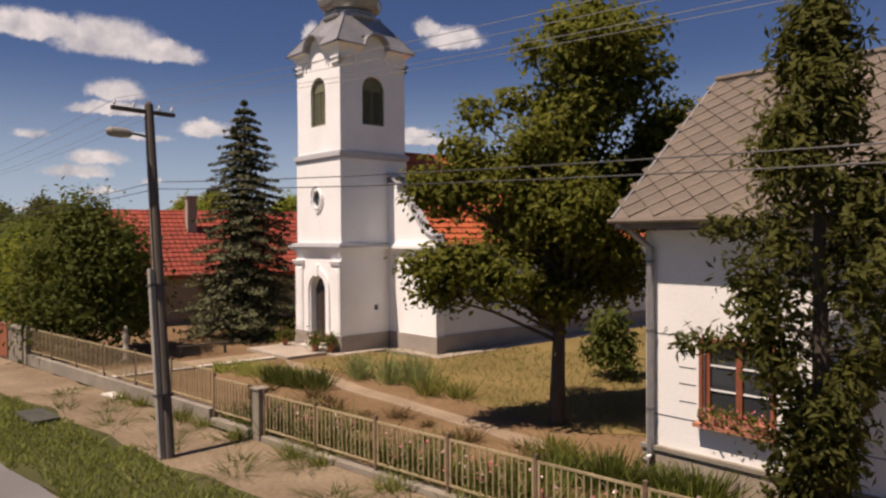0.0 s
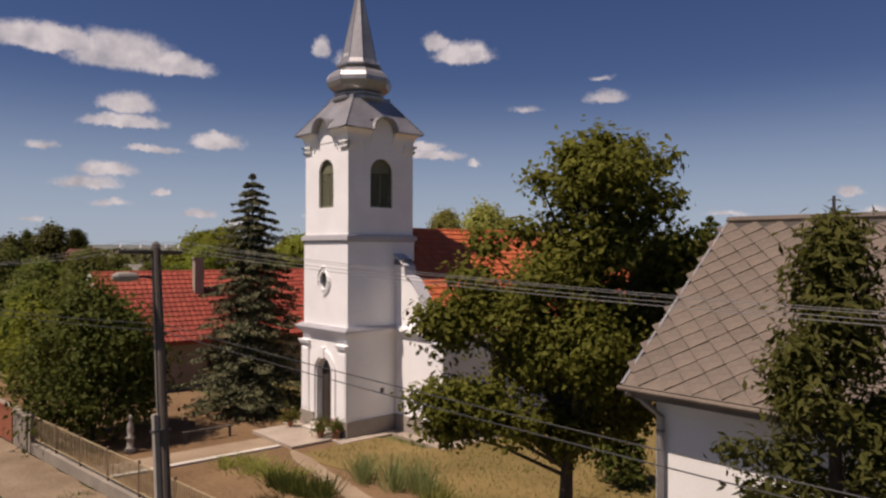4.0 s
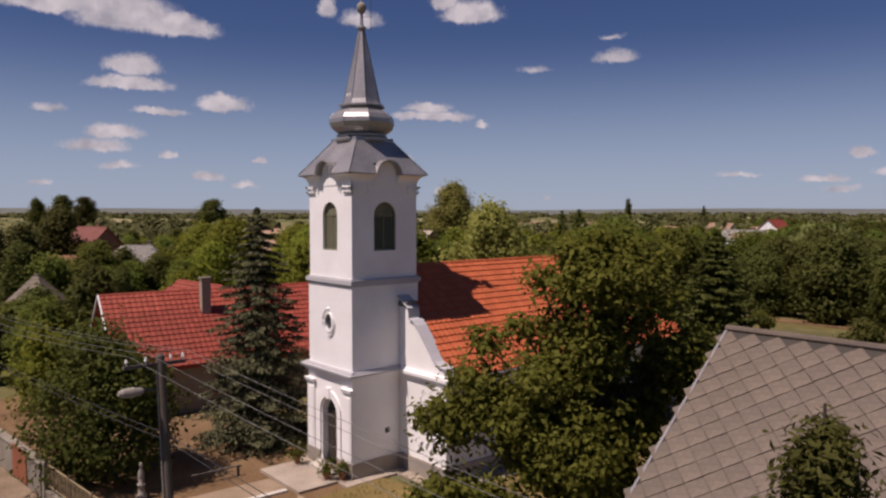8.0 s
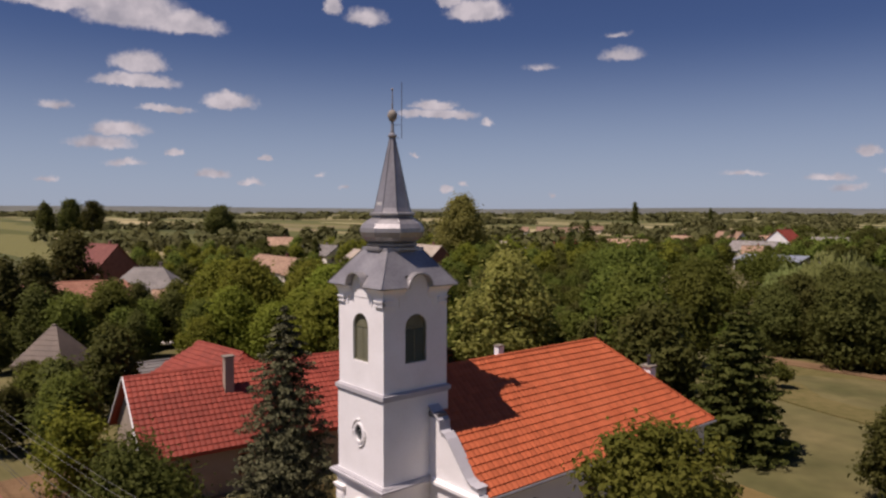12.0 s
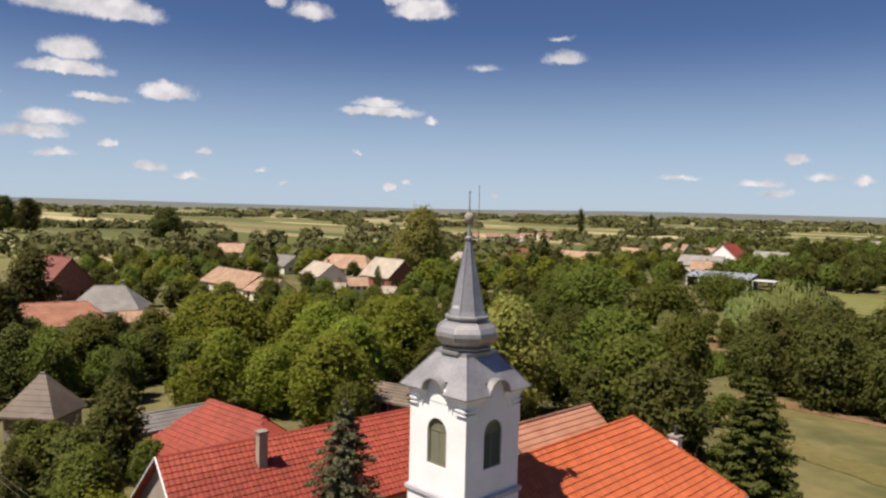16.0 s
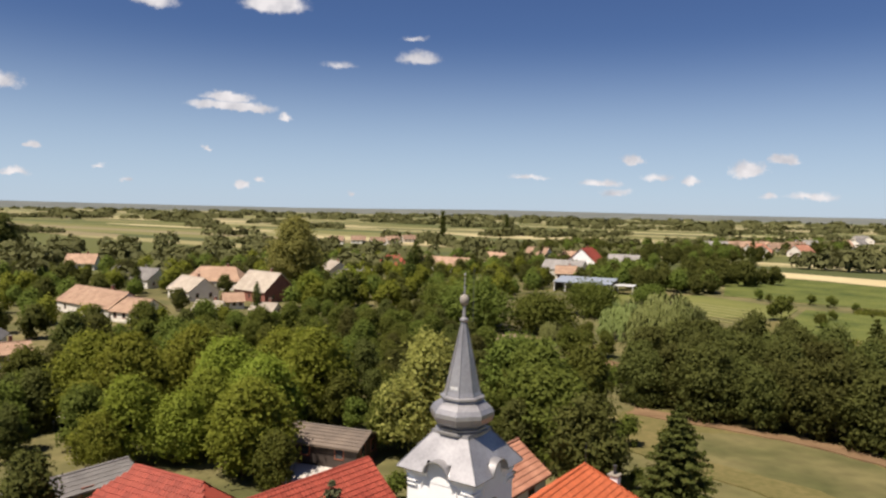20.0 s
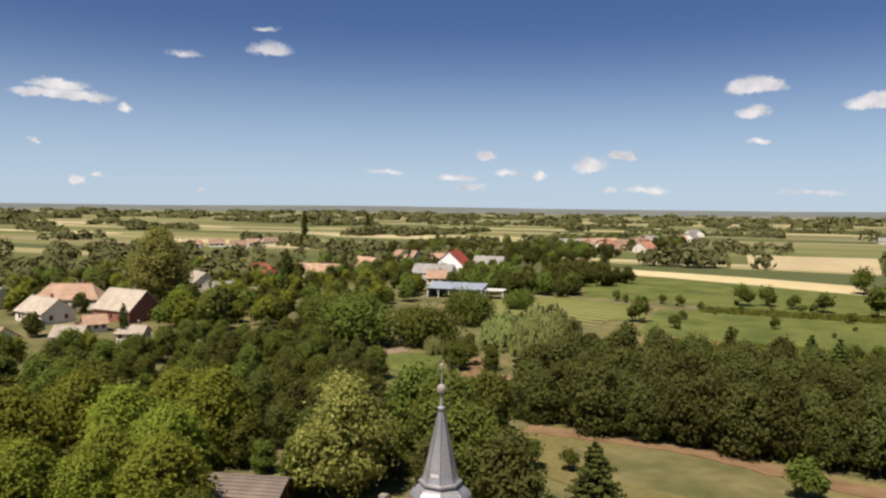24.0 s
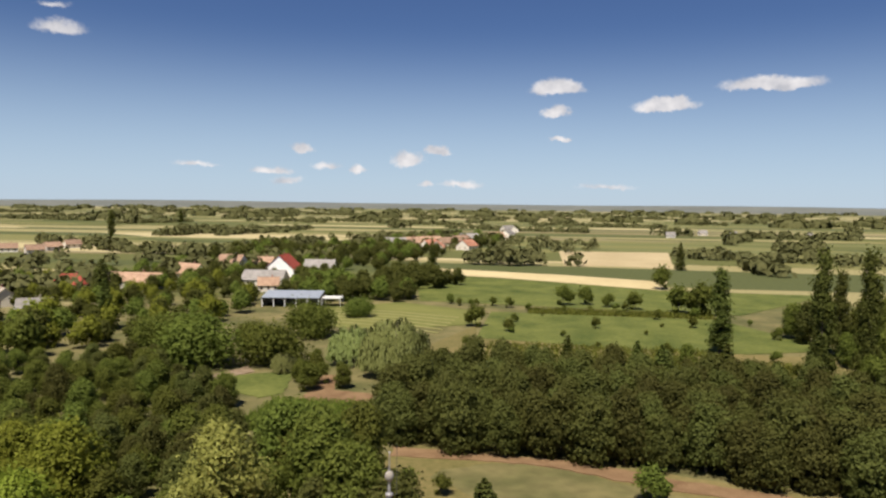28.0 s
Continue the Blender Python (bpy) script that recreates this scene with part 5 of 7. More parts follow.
def power_pole(x, y, lamp):
    p = thing("power_pole", "weathered wooden power pole strapped to a tall concrete foot", "pole", (x, y, 0), group="power poles")
    part("shaft", lathe([(0.125, 0.0), (0.115, 4), (0.10, 8.2), (0.05, 8.28)], 12), M_POLE, p)
    part("concrete_foot", box(-0.07, 0.07, -0.24, -0.115, 0, 4.3, bev=0.015), M_POLECON, p, "concrete pole foot")
    for z in (1.4, 3.9):
        part("clamp", box(-0.13, 0.13, -0.26, 0.13, z, z + 0.04), M_IRON, p)
    arm = part("crossarm", box(-0.05, 0.05, -0.88, 0.62, 7.98, 8.07, bev=0.01), M_POLE, p)
    for yy in (-0.8, -0.35, 0.25, 0.56):
        i = part("insulator", lathe([(0.012, 8.07), (0.012, 8.11), (0.035, 8.12), (0.04, 8.15), (0.026, 8.17), (0.03, 8.2), (0.01, 8.22)], 10), M_PORCELAIN, arm, "white porcelain insulator")
        i.matrix_basis = Matrix.Translation((0, yy, 0))
    part("conduit", tube([(0.03, -0.14, 4.2), (0.03, -0.12, 7.9)], 0.018, 6), M_POLECON, p, "pale cable conduit")
    if lamp:
        ar = part("lamp_arm", tube([(0, -0.08, 7.42), (0, -0.3, 7.45), (0, -0.5, 7.45)], 0.03, 6), M_IRON, p)
        part("lamp_head", lathe([(0.02, -0.3), (0.09, -0.24), (0.12, -0.05), (0.11, 0.2), (0.05, 0.3)], 12), M_POLECON, ar, "grey street lamp head").matrix_basis = Matrix.Translation((0, -0.72, 7.45)) @ pose(0, 0, 0, 90)
    return p


power_pole(11.41, -12.86, True).matrix_basis = pose(11.41, -12.86, 0, -1.05, -8.1, 4)
power_pole(52.0, -9.8, False)
power_pole(-32.0, -15.9, False)
for yy in (-0.8, -0.35, 0.25, 0.56):
    for xb, dy in ((52.0, -9.8), (-32.0, -15.9)):
        w = new("power_wire", mesh_of(tube(catenary((10.25, -12.71 + yy, 8.2), (xb, dy + yy, 8.2), 0.85), 0.005, 4), "power_wire", M_WIRE))
        tagged(w, "thin bare overhead power wire between poles", "wire", "overhead wires")
for z0, z1 in ((6.12, 6.1), (6.28, 6.3)):
    for xb, dy in ((52.0, -9.8), (-32.0, -15.9)):
        w = new("phone_cable", mesh_of(tube(catenary((10.55, -12.75, z0), (xb, dy, z1), 0.56), 0.009, 5), "phone_cable", M_CABLE))
        tagged(w, "black telephone cable between poles", "cable", "overhead wires")


# ---- trees ----
def crown_blobs(r, z0, z1, count, blob, pointed=0.0):
    """Centres and radii of the leaf clusters of a crown."""
    out = []
    p1, p2 = rng.uniform(0, 6.28, 2)
    for _ in range(count):
        t = rng.uniform(0, 1) ** 0.85
        z = z0 + (z1 - z0) * t
        prof = math.sin(math.pi * min(1, (t * 0.82 + 0.16))) ** 0.6 * (1 - pointed * t)
        a = rng.uniform(0, 2 * math.pi)
        lump = 1 + 0.16 * math.sin(2 * a + p1 + 2 * t) + 0.14 * math.sin(3 * a + p2 - 3 * t)
        d = r * prof * lump * rng.uniform(0.35, 1.0) ** 0.6
        z += (z1 - z0) * 0.07 * math.sin(2 * a + p2)
        out.append((d * math.cos(a), d * math.sin(a), z, blob * rng.uniform(0.65, 1.3)))
    return out


def crown_leaves(name, blobs, leaves, size, mat, aspect=1.35, droop=0.0):
    b = np.array(blobs)
    w = b[:, 3] ** 2
    pick = rng.choice(len(b), leaves, p=w / w.sum())
    d = rng.normal(0, 1, (leaves, 3))
    d /= np.linalg.norm(d, axis=1, keepdims=True)
    rad = b[pick, 3:4] * rng.uniform(0.35, 1.0, (leaves, 1)) ** 0.45
    c = b[pick, :3] + d * rad * (1, 1, 0.8)
    c += rng.normal(0, 0.46, (leaves, 3)) * b[pick, 3:4]
    c[:, 2] -= droop * rng.uniform(0, 1, leaves) ** 2 * rad[:, 0]
    mid = b[:, :3].mean(0)
    out = 0.8 * d + 0.8 * (c - mid) / (np.abs(c - mid).max() + 1e-6) + (0, 0, 0.45)
    return quads_mesh(name, leaf_quads(c, d + (0, 0, 0.6), size, aspect, 0.45, size > 0.3), mat, out)


def broad_tree(name, label, height, r, trunk, mat, leaves, size, blobs=46, z0=None, pointed=0.15, group="village trees", blob=None, lean=0.0, stem=0.16):
    t = thing(name, label, "tree", (0, 0, 0), group=group)
    zz = trunk if z0 is None else z0
    bl = crown_blobs(r * 0.86, zz + 0.12 * height, height - r * 0.2, blobs, blob or r * 0.33, pointed)
    top = height * 0.72
    bm = tube([(0, 0, -0.3), (0.03, 0.02, trunk * 0.5), (0.08, -0.05, trunk), (0.05, 0.05, top * 0.7), (0, 0, top)], stem * height / 8, 8, None, 0.25)
    for i in range(0, min(len(bl), 14)):
        x, y, z, _ = bl[i]
        s = trunk + (min(z, top) - trunk) * 0.45
        tube([(0.04, 0, s), (x * 0.4, y * 0.4, s + (z - s) * 0.5), (x * 0.85, y * 0.85, z)], stem * 0.42 * height / 8, 5, bm, 0.25)
    part("trunk", bm, M_BARK, t)
    part("crown", crown_leaves("crown", bl, leaves, size, mat), mat, t)
    return t


def conifer(name, label, height, r, mat, tiers, per, leaves, size, droop=0.25, group="conifers", start=0.08, ragged=0.0):
    t = thing(name, label, "tree", (0, 0, 0), group=group)
    bm = tube([(0, 0, -0.3), (0, 0, height * 0.5), (0, 0, height * 0.98)], 0.02 * height, 8, None, 0.12)
    cs, ns = [], []
    for k in range(tiers):
        f = k / (tiers - 1)
        z = height * (start + (0.98 - start) * f)
        rr = r * (1 - f) ** 0.64 * rng.uniform(0.86, 1.1) + 0.12
        m = max(7, int(per * (1 - 0.55 * f)))
        a0 = rng.uniform(0, 6.28)
        for j in range(m):
            a = a0 + 2 * math.pi * j / m + rng.normal(0, 0.12)
            q = rr * rng.uniform(0.75 - 0.3 * ragged, 1.12 + 0.15 * ragged)
            zb = z + rng.normal(0, 0.35) * ragged * (1 - f)
            n = int(leaves * (0.35 + 0.65 * q / r))
            s = rng.uniform(0.12, 1.0, n)
            w = (0.06 + 0.20 * q * np.sin(np.pi * np.clip(s * 0.8 + 0.12, 0, 1)))
            lat = rng.uniform(-1, 1, n) * w
            x = q * s * math.cos(a) - lat * math.sin(a)
            y = q * s * math.sin(a) + lat * math.cos(a)
            zz = zb - droop * q * s ** 1.3 + rng.normal(0, 0.035 * height / 10, n) + 0.1 * q * s ** 4
            cs.append(np.stack([x, y, zz], 1))
            ns.append(np.tile((0.5 * math.cos(a), 0.5 * math.sin(a), 0.9), (n, 1)))
            if k % 3 == 0:
                tube([(0, 0, zb), (q * 0.85 * math.cos(a), q * 0.85 * math.sin(a), zb - droop * q * 0.8)], 0.012 * height / 4, 4, bm, 0.3)
    part("trunk", bm, M_BARK, t)
    part("crown", quads_mesh("crown", leaf_quads(np.concatenate(cs), np.concatenate(ns), size, 1.7, 0.5), mat), mat, t)
    return t


def put_tree(src, x, y, rz=None, scale=1.0, sz=None, label=""):
    c = copy_thing(src, pose(x, y, ground_z(x, y), 0, 0, rng.uniform(0, 360) if rz is None else rz))
    c.scale = (scale, scale, sz or scale * rng.uniform(0.9, 1.1))
    if label:
        c["label"] = label
    return c


def settle(src, x, y, rz=0.0):
    src.matrix_basis = pose(x, y, ground_z(x, y), 0, 0, rz)
    return src


# the trees nearest to the camera
settle(conifer("spruce", "tall blue-green spruce with drooping branches in the churchyard", 11.9, 3.3, L_SPRUCE, 29, 15, 150, 0.115, 0.34, "conifers", 0.07, 0.35), -5.8, -2.4)


def walnut():
    """An open, lopsided crown: wide low limbs to one side, a taller top to the other. Lobes are (across, away, height, radius, half height, clumps)."""
    t = thing("walnut_tree", "broad green tree with an open uneven crown in the churchyard", "tree", (15.5, -4.2, 0), group="churchyard trees")
    lobes = ((1.9, 0.5, 5.7, 1.1, 0.9, 16), (1.7, 0.3, 4.0, 0.9, 0.5, 11), (2.7, 0.6, 6.8, 0.7, 0.6, 8), (1.1, 0.0, 9.6, 1.25, 1.0, 28), (0.0, 0.0, 3.5, 0.8, 0.4, 8), (0.5, 0.1, 8.1, 1.15, 0.7, 16), (-0.1, 0.0, 6.6, 1.75, 1.2, 42), (0.0, 0.2, 5.0, 1.5, 0.9, 28),
             (-2.2, 0.3, 6.7, 0.85, 0.7, 14), (-3.1, -0.2, 6.1, 0.45, 0.4, 5), (-2.9, -0.6, 4.1, 1.0, 0.4, 14), (-1.6, -0.9, 3.9, 0.8, 0.4, 8),
             (1.2, -0.3, 4.3, 0.95, 0.6, 12), (2.9, 0.5, 7.7, 0.75, 0.6, 11), (1.5, 1.6, 6.4, 1.1, 1.0, 14), (-0.8, 1.7, 5.9, 1.1, 1.0, 14), (0.4, -1.7, 5.6, 1.0, 0.8, 12))
    tips = ((-2.3, 0.1, 8.3), (-1.2, 0.2, 8.6), (-0.7, 0.0, 9.9), (0.1, 0.1, 10.6), (1.0, -0.2, 10.9), (1.9, 0.2, 10.7), (2.8, 0.1, 10.4), (2.9, 0.0, 9.4), (2.4, 0.2, 8.8), (3.7, 0.5, 8.0), (-3.7, -0.4, 6.4), (-4.0, -0.6, 4.3), (-3.4, -0.4, 3.5))
    turn = lambda u, v: (0.6645 * u - 0.7475 * v, 0.7475 * u + 0.6645 * v)
    bl = []
    for u, v, z, r, hz, k in lobes:
        for _ in range(k):
            d = rng.normal(0, 1, 3)
            d *= rng.uniform(0.3, 1.0) ** 0.5 / np.linalg.norm(d)
            bl.append((*turn(u + d[0] * r, v + d[1] * r), z + d[2] * hz, 0.44 * rng.uniform(0.6, 1.3)))
    for u, v, z in tips:
        for f, q in ((1.0, 0.26), (0.9, 0.34), (0.8, 0.36)):
            bl.append((*turn(u * f, v * f), z - 0.9 * (1 - f), q))
    bm = tube([(0, 0, -0.3), (0.03, 0.0, 1.0), (0.1, -0.02, 2.4), (0.25, 0.15, 5.0), (0.7, 0.4, 8.0), (0.9, 0.8, 10.2)], 0.24, 10, None, 0.12)
    ends = [(*turn(u, v), z) for u, v, z, *_ in lobes] + [(*turn(u, v), z) for u, v, z in tips] + [b[:3] for b in bl[::5]]
    for x, y, z in ends:
        s0 = max(1.9, min(z * 0.62, 7.5))
        k = max(0.0, (s0 - 2.4) / 8.6)
        ox, oy = 0.1 + 0.8 * k, 0.5 * k
        tube([(ox, oy, s0), (ox + (x - ox) * 0.5, oy + (y - oy) * 0.5, s0 + (z - s0) * 0.62), (x, y, z)], 0.06, 5, bm, 0.2)
    part("trunk", bm, M_BARK, t)
    part("crown", crown_leaves("crown", bl, 48000, 0.125, L_WALNUT, 1.5), L_WALNUT, t)

walnut()
settle(broad_tree("street_tree", "dark bushy tree leaning over the street fence", 6.5, 3.1, 0.8, L_DARK, 18000, 0.16, 80, 0.0, 0.15, "churchyard trees", 0.75), -5.2, -10.0)


def street_fir():
    """A ragged evergreen: bushy clumps round one stem, widest above the window head, narrow below."""
    t = thing("fir_tree", "ragged olive-green conifer before the house wall", "tree", (23.42, -7.85, 0), group="conifers")
    bl = []
    bm = tube([(0, 0, -0.3), (0.05, 0, 3.0), (0, 0.03, 6.0), (0, 0, 8.8)], 0.17, 9, None, 0.12)
    for k in range(190):
        z = 0.6 + 7.7 * rng.uniform(0, 1)
        reach = np.interp(z, (0.5, 2.4, 3.3, 4.2, 5.6, 7.0, 8.2, 9.0), (0.42, 0.48, 0.95, 1.1, 0.85, 0.5, 0.14, 0.08))
        a = rng.uniform(0, 6.28)
        q = reach * rng.uniform(0.3, 1.08) ** 0.6
        x, y = q * math.cos(a), q * math.sin(a)
        bl.append((x, y, z, 0.27 * rng.uniform(0.6, 1.3)))
        if k % 3 == 0:
            tube([(0, 0, z - 0.15 * q), (x * 0.6, y * 0.6, z), (x, y, z - 0.05)], 0.035, 4, bm, 0.3)
    for a, z, q in ((205, 3.4, 1.9), (215, 5.2, 1.4), (160, 4.2, 1.5), (330, 4.6, 1.6), (20, 6.0, 1.05), (250, 6.7, 0.8), (90, 8.45, 0.05), (40, 8.1, 0.15)):
        for f in (1.0, 0.88, 0.76, 0.64):
            bl.append((q * f * math.cos(radians(a)), q * f * math.sin(radians(a)), z - 0.12 * f, 0.2))
    part("trunk", bm, M_BARK, t)
    part("crown", crown_leaves("crown", bl, 17000, 0.075, L_GROVE, 2.2, 0.3), L_GROVE, t)


street_fir()
settle(broad_tree("shrub", "small dark shrub beside the walnut tree", 2.2, 1.0, 0.3, L_DARK, 1500, 0.16, 18, 0.0, 0.1, "churchyard shrubs", 0.4), 12.9, 1.9)
settle(broad_tree("thuja", "rounded bright green shrub beside the red-roofed house", 4.6, 2.0, 0.4, L_BRIGHT, 3500, 0.22, 30, 0.0, 0.3, "churchyard shrubs", 0.7), -19.5, -9.2)

def willow():
    """A dome from which curtains of leaves hang."""
    t = thing("weeping_willow", "pale green drooping weeping willow", "tree", group="willows")
    bm = tube([(0, 0, -0.3), (0.1, 0, 1.5), (0.2, 0.1, 5.0)], 0.35, 8, None, 0.3)
    cs = []
    for k in range(120):
        a, q = rng.uniform(0, 6.28), 5.2 * rng.uniform(0.1, 1) ** 0.6
        top = 8.6 - 0.11 * q * q + rng.normal(0, 0.35)
        x, y = q * math.cos(a), q * math.sin(a)
        n = 90
        f = rng.uniform(0, 1, n) ** 0.8
        cs.append(np.stack([x * (1 + 0.12 * f) + rng.normal(0, 0.3, n), y * (1 + 0.12 * f) + rng.normal(0, 0.3, n), top - f * (top - 0.8) * rng.uniform(0.6, 0.95)], 1))
        if k % 8 == 0:
            tube([(0.15, 0.05, 2.5), (x * 0.5, y * 0.5, top * 0.85), (x, y, top)], 0.1, 5, bm, 0.2)
    part("trunk", bm, M_BARK, t)
    c = np.concatenate(cs)
    n = len(c)
    a, wide, ln = rng.uniform(0, 6.28, n), 0.11 * rng.uniform(0.6, 1.4, n), 0.75 * rng.uniform(0.5, 1.4, n)
    side, drop = np.stack([np.cos(a) * wide, np.sin(a) * wide, 0 * a], 1), np.stack([rng.normal(0, 0.08, n), rng.normal(0, 0.08, n), -ln], 1)
    part("crown", quads_mesh("crown", np.stack([c - side, c + side, c + drop + side * 0.3, c + drop - side * 0.3], 1), L_WILLOW, c * (1, 1, 0) + (0, 0, 2.5)), L_WILLOW, t)
    return t


# kinds used for the rest of the village
K_MID = settle(broad_tree("tree", "full green broadleaf garden tree", 9, 4.0, 1.8, L_MID, 7000, 0.35, 70, 0.6, 0.2, "village trees", 0.9), -46, 40)
K_MID2 = settle(broad_tree("tree", "small green broadleaf garden tree", 8, 3.6, 1.5, L_MID, 5600, 0.35, 58, 0.4, 0.4, "village trees", 0.8), -52, 46)
K_DARK = settle(broad_tree("locust_tree", "dark green locust tree of the grove", 10, 3.2, 2.2, L_GROVE, 6400, 0.34, 64, 0.3, 0.45, "grove trees", 0.8), -8, 74)
K_DARK2 = settle(broad_tree("locust_tree", "dark green locust tree of the grove", 9, 3.7, 2.0, L_GROVE, 6800, 0.34, 76, 0.0, 0.25, "grove trees", 0.8), 2, 75)
K_BRIGHT = settle(broad_tree("maple_tree", "bright green full-crowned maple tree", 10.6, 5.2, 2.0, L_BRIGHT, 15000, 0.34, 130, 0.6, 0.3, "village trees", 1.05), -55, 18.5)
K_YELLOW = settle(broad_tree("linden_tree", "yellowish green broad linden tree", 12, 5.2, 2.0, L_YELLOW, 15000, 0.33, 130, 0.4, 0.3, "village trees", 1.05), -23.9, 31.6)
K_POPLAR = settle(broad_tree("poplar", "tall narrow dark green poplar", 20, 2.4, 2.0, L_DARK, 6000, 0.46, 60, 0.5, 0.45, "poplars", 1.1), 48, 147)
K_FIR = settle(conifer("fir", "dark conical conifer among houses", 14, 3.4, L_DARK, 16, 9, 24, 0.6, 0.2), -115, 150)
K_BUSH = settle(broad_tree("bush", "low rounded green bush in grass", 3.6, 1.9, 0.3, L_MID, 1500, 0.36, 18, 0.0, 0.1, "bushes"), -37, 103)
K_WILLOW = settle(willow(), -36, 122)
K_ROUND = settle(broad_tree("round_tree", "dark green round-crowned garden tree", 8.8, 6.2, 1.0, L_MID, 7000, 0.5, 60, 0.2, 0.0), -56, 152)

K_FMID = settle(broad_tree("tree", "green broadleaf tree among village houses", 9, 4.4, 1.8, L_MID, 1500, 0.8, 30), -110, 112)
K_FDARK = settle(broad_tree("tree", "dark green broadleaf tree among village houses", 9, 4.2, 1.6, L_DARK, 1500, 0.8, 26, 0.4), -116, 122)
K_FBRIGHT = settle(broad_tree("tree", "bright green broadleaf tree among village houses", 9, 4.4, 1.6, L_BRIGHT, 1500, 0.8, 30, 0.4), -122, 132)
for x, y, s in ((-34, 17.2, 0.9), (-48, 26, 1.0), (-43.0, 34.5, 1.0), (-62.0, 18.0, 1.0), (-58, 29, 0.95), (-51, 37, 0.9), (-40, 24, 0.9)):
    put_tree(K_BRIGHT, x, y, None, s)
settle(conifer("broad_conifer", "broad dense dark conifer behind the church", 10.4, 3.7, L_GROVE, 27, 20, 90, 0.22, 0.12, "conifers", 0.04, 0.6), 2.2, 27.5)
for x, y, s in ((-6.0, 30.4, 1.12), (12.4, 26.0, 0.6), (15.8, 24.6, 0.62)):
    put_tree(K_DARK2, x, y, None, s)
for x, y, s, k in ((-558, 113, 3.0, K_DARK2), (-545, 125, 2.6, K_DARK2), (-565, 98, 2.4, K_DARK), (-160, 146, 1.9, K_YELLOW), (-168, 152, 1.6, K_YELLOW), (-121, 113, 0.95, K_BRIGHT), (-378, 152, 2.6, K_DARK2), (-120, 14, 1.6, K_DARK), (-88, 2, 1.2, K_DARK), (-75, -4, 1.1, K_DARK), (-66, 6, 1.0, K_DARK2), (-61, -3, 0.9, K_DARK), (-34, -3, 0.8, K_DARK), (-27, -8, 0.7, K_DARK), (-30, -1.8, 0.4, K_MID)):
    put_tree(k, x, y, None, s)
for x, y, s in ((-68, 113, 1.3), (-54.3, 118.5, 1.08), (-67, 138, 0.6), (-84, 124, 0.9), (-52, 186, 0.7), (-90, 138, 0.7)):
    put_tree(K_ROUND, x, y, None, s)
for x, y, s in ((-41, 112, 1.0), (-44, 121, 0.7), (-14, 176, 1.6), (12, 228, 1.8), (20, 231, 1.5), (28, 226, 1.2), (55, 288, 2.2), (50, 216, 2.4), (57, 212, 2.6), (36, 222, 1.6), (-4, 170, 0.9), (19.5, 51.6, 1.05), (-4.7, 48.5, 0.62), (-8.5, 47, 0.8), (-3.3, 34.8, 0.5), (-19, 20, 0.6)):
    put_tree(K_BUSH, x, y, None, s)
for x, y, w, s in ((60, 116, 0.85, 1.3), (68.5, 116, 0.9, 1.32), (76, 150, 0.8, 1.0)):
    put_tree(K_POPLAR, x, y, None, w, s)
for x, y, s in ((-391, 575, 1.0), (-545, 984, 0.95)):
    put_tree(K_POPLAR, x, y, None, s * 1.25)
for x, y, s in ((-24.6, 113, 1.3), (-48, 110.5, 0.5), (-27, 119, 0.9)):
    put_tree(K_WILLOW, x, y, None, s)
for x, y, s in ((-38, 97.5, 0.75), (-32, 100.5, 0.6), (-42, 104, 0.5)):
    put_tree(K_MID2, x, y, None, s, None, "small round-headed fruit tree on garden soil")
for x, y, s in ((-13, 37, 1.12), (-18, 44, 1.18), (-15, 50, 1.0), (-24, 49, 1.15)):
    put_tree(K_MID, x, y, None, s)
put_tree(K_FIR, -152, 204, None, 1.5, 1.05)
for x, y, s in ((-180, 100, 0.75), (-118, 92, 0.6), (-63, 392, 1.0), (79, 386, 1.1), (-30, 400, 0.8)):
    put_tree(K_FIR, x, y, None, s)

HOUSE_SPOTS = []


def clear_of(x, y, gap):
    return all(math.hypot(x - a, y - b) > gap for a, b in HOUSE_SPOTS)


FAR_SPOTS = []


def scatter(kinds, poly, spacing, seed, lo=0.8, hi=1.2, gap=0.0, joined=False):
    """Trees over a convex or concave outline, on a shaken grid."""
    g = random.Random(seed)
    xs, ys = [p[0] for p in poly], [p[1] for p in poly]
    x = min(xs)
    while x < max(xs):
        y = min(ys)
        while y < max(ys):
            px, py = x + g.uniform(-0.42, 0.42) * spacing, y + g.uniform(-0.42, 0.42) * spacing
            inside = False
            for i in range(len(poly)):
                (xa, ya), (xb, yb) = poly[i], poly[i - 1]
                if (ya > py) != (yb > py) and px < (xb - xa) * (py - ya) / (yb - ya) + xa:
                    inside = not inside
            if inside and (not gap or clear_of(px, py, gap)):
                if joined:
                    FAR_SPOTS.append((g.choice(kinds), px, py, g.uniform(0, 6.28), g.uniform(lo, hi)))
                else:
                    put_tree(g.choice(kinds), px, py, g.uniform(0, 360), g.uniform(lo, hi))
            y += spacing
        x += spacing


# ---- village ----
def village_house(label, x, y, rz, length, width, eave, ridge, roof, wall=None, hip=0.0, chimney=True, name="house"):
    HOUSE_SPOTS.append((x, y))
    return gable_house(name, label, x, y, rz, length, width, eave, ridge, roof, wall or M_FARWALL, "village houses", chimney, hip, 3)


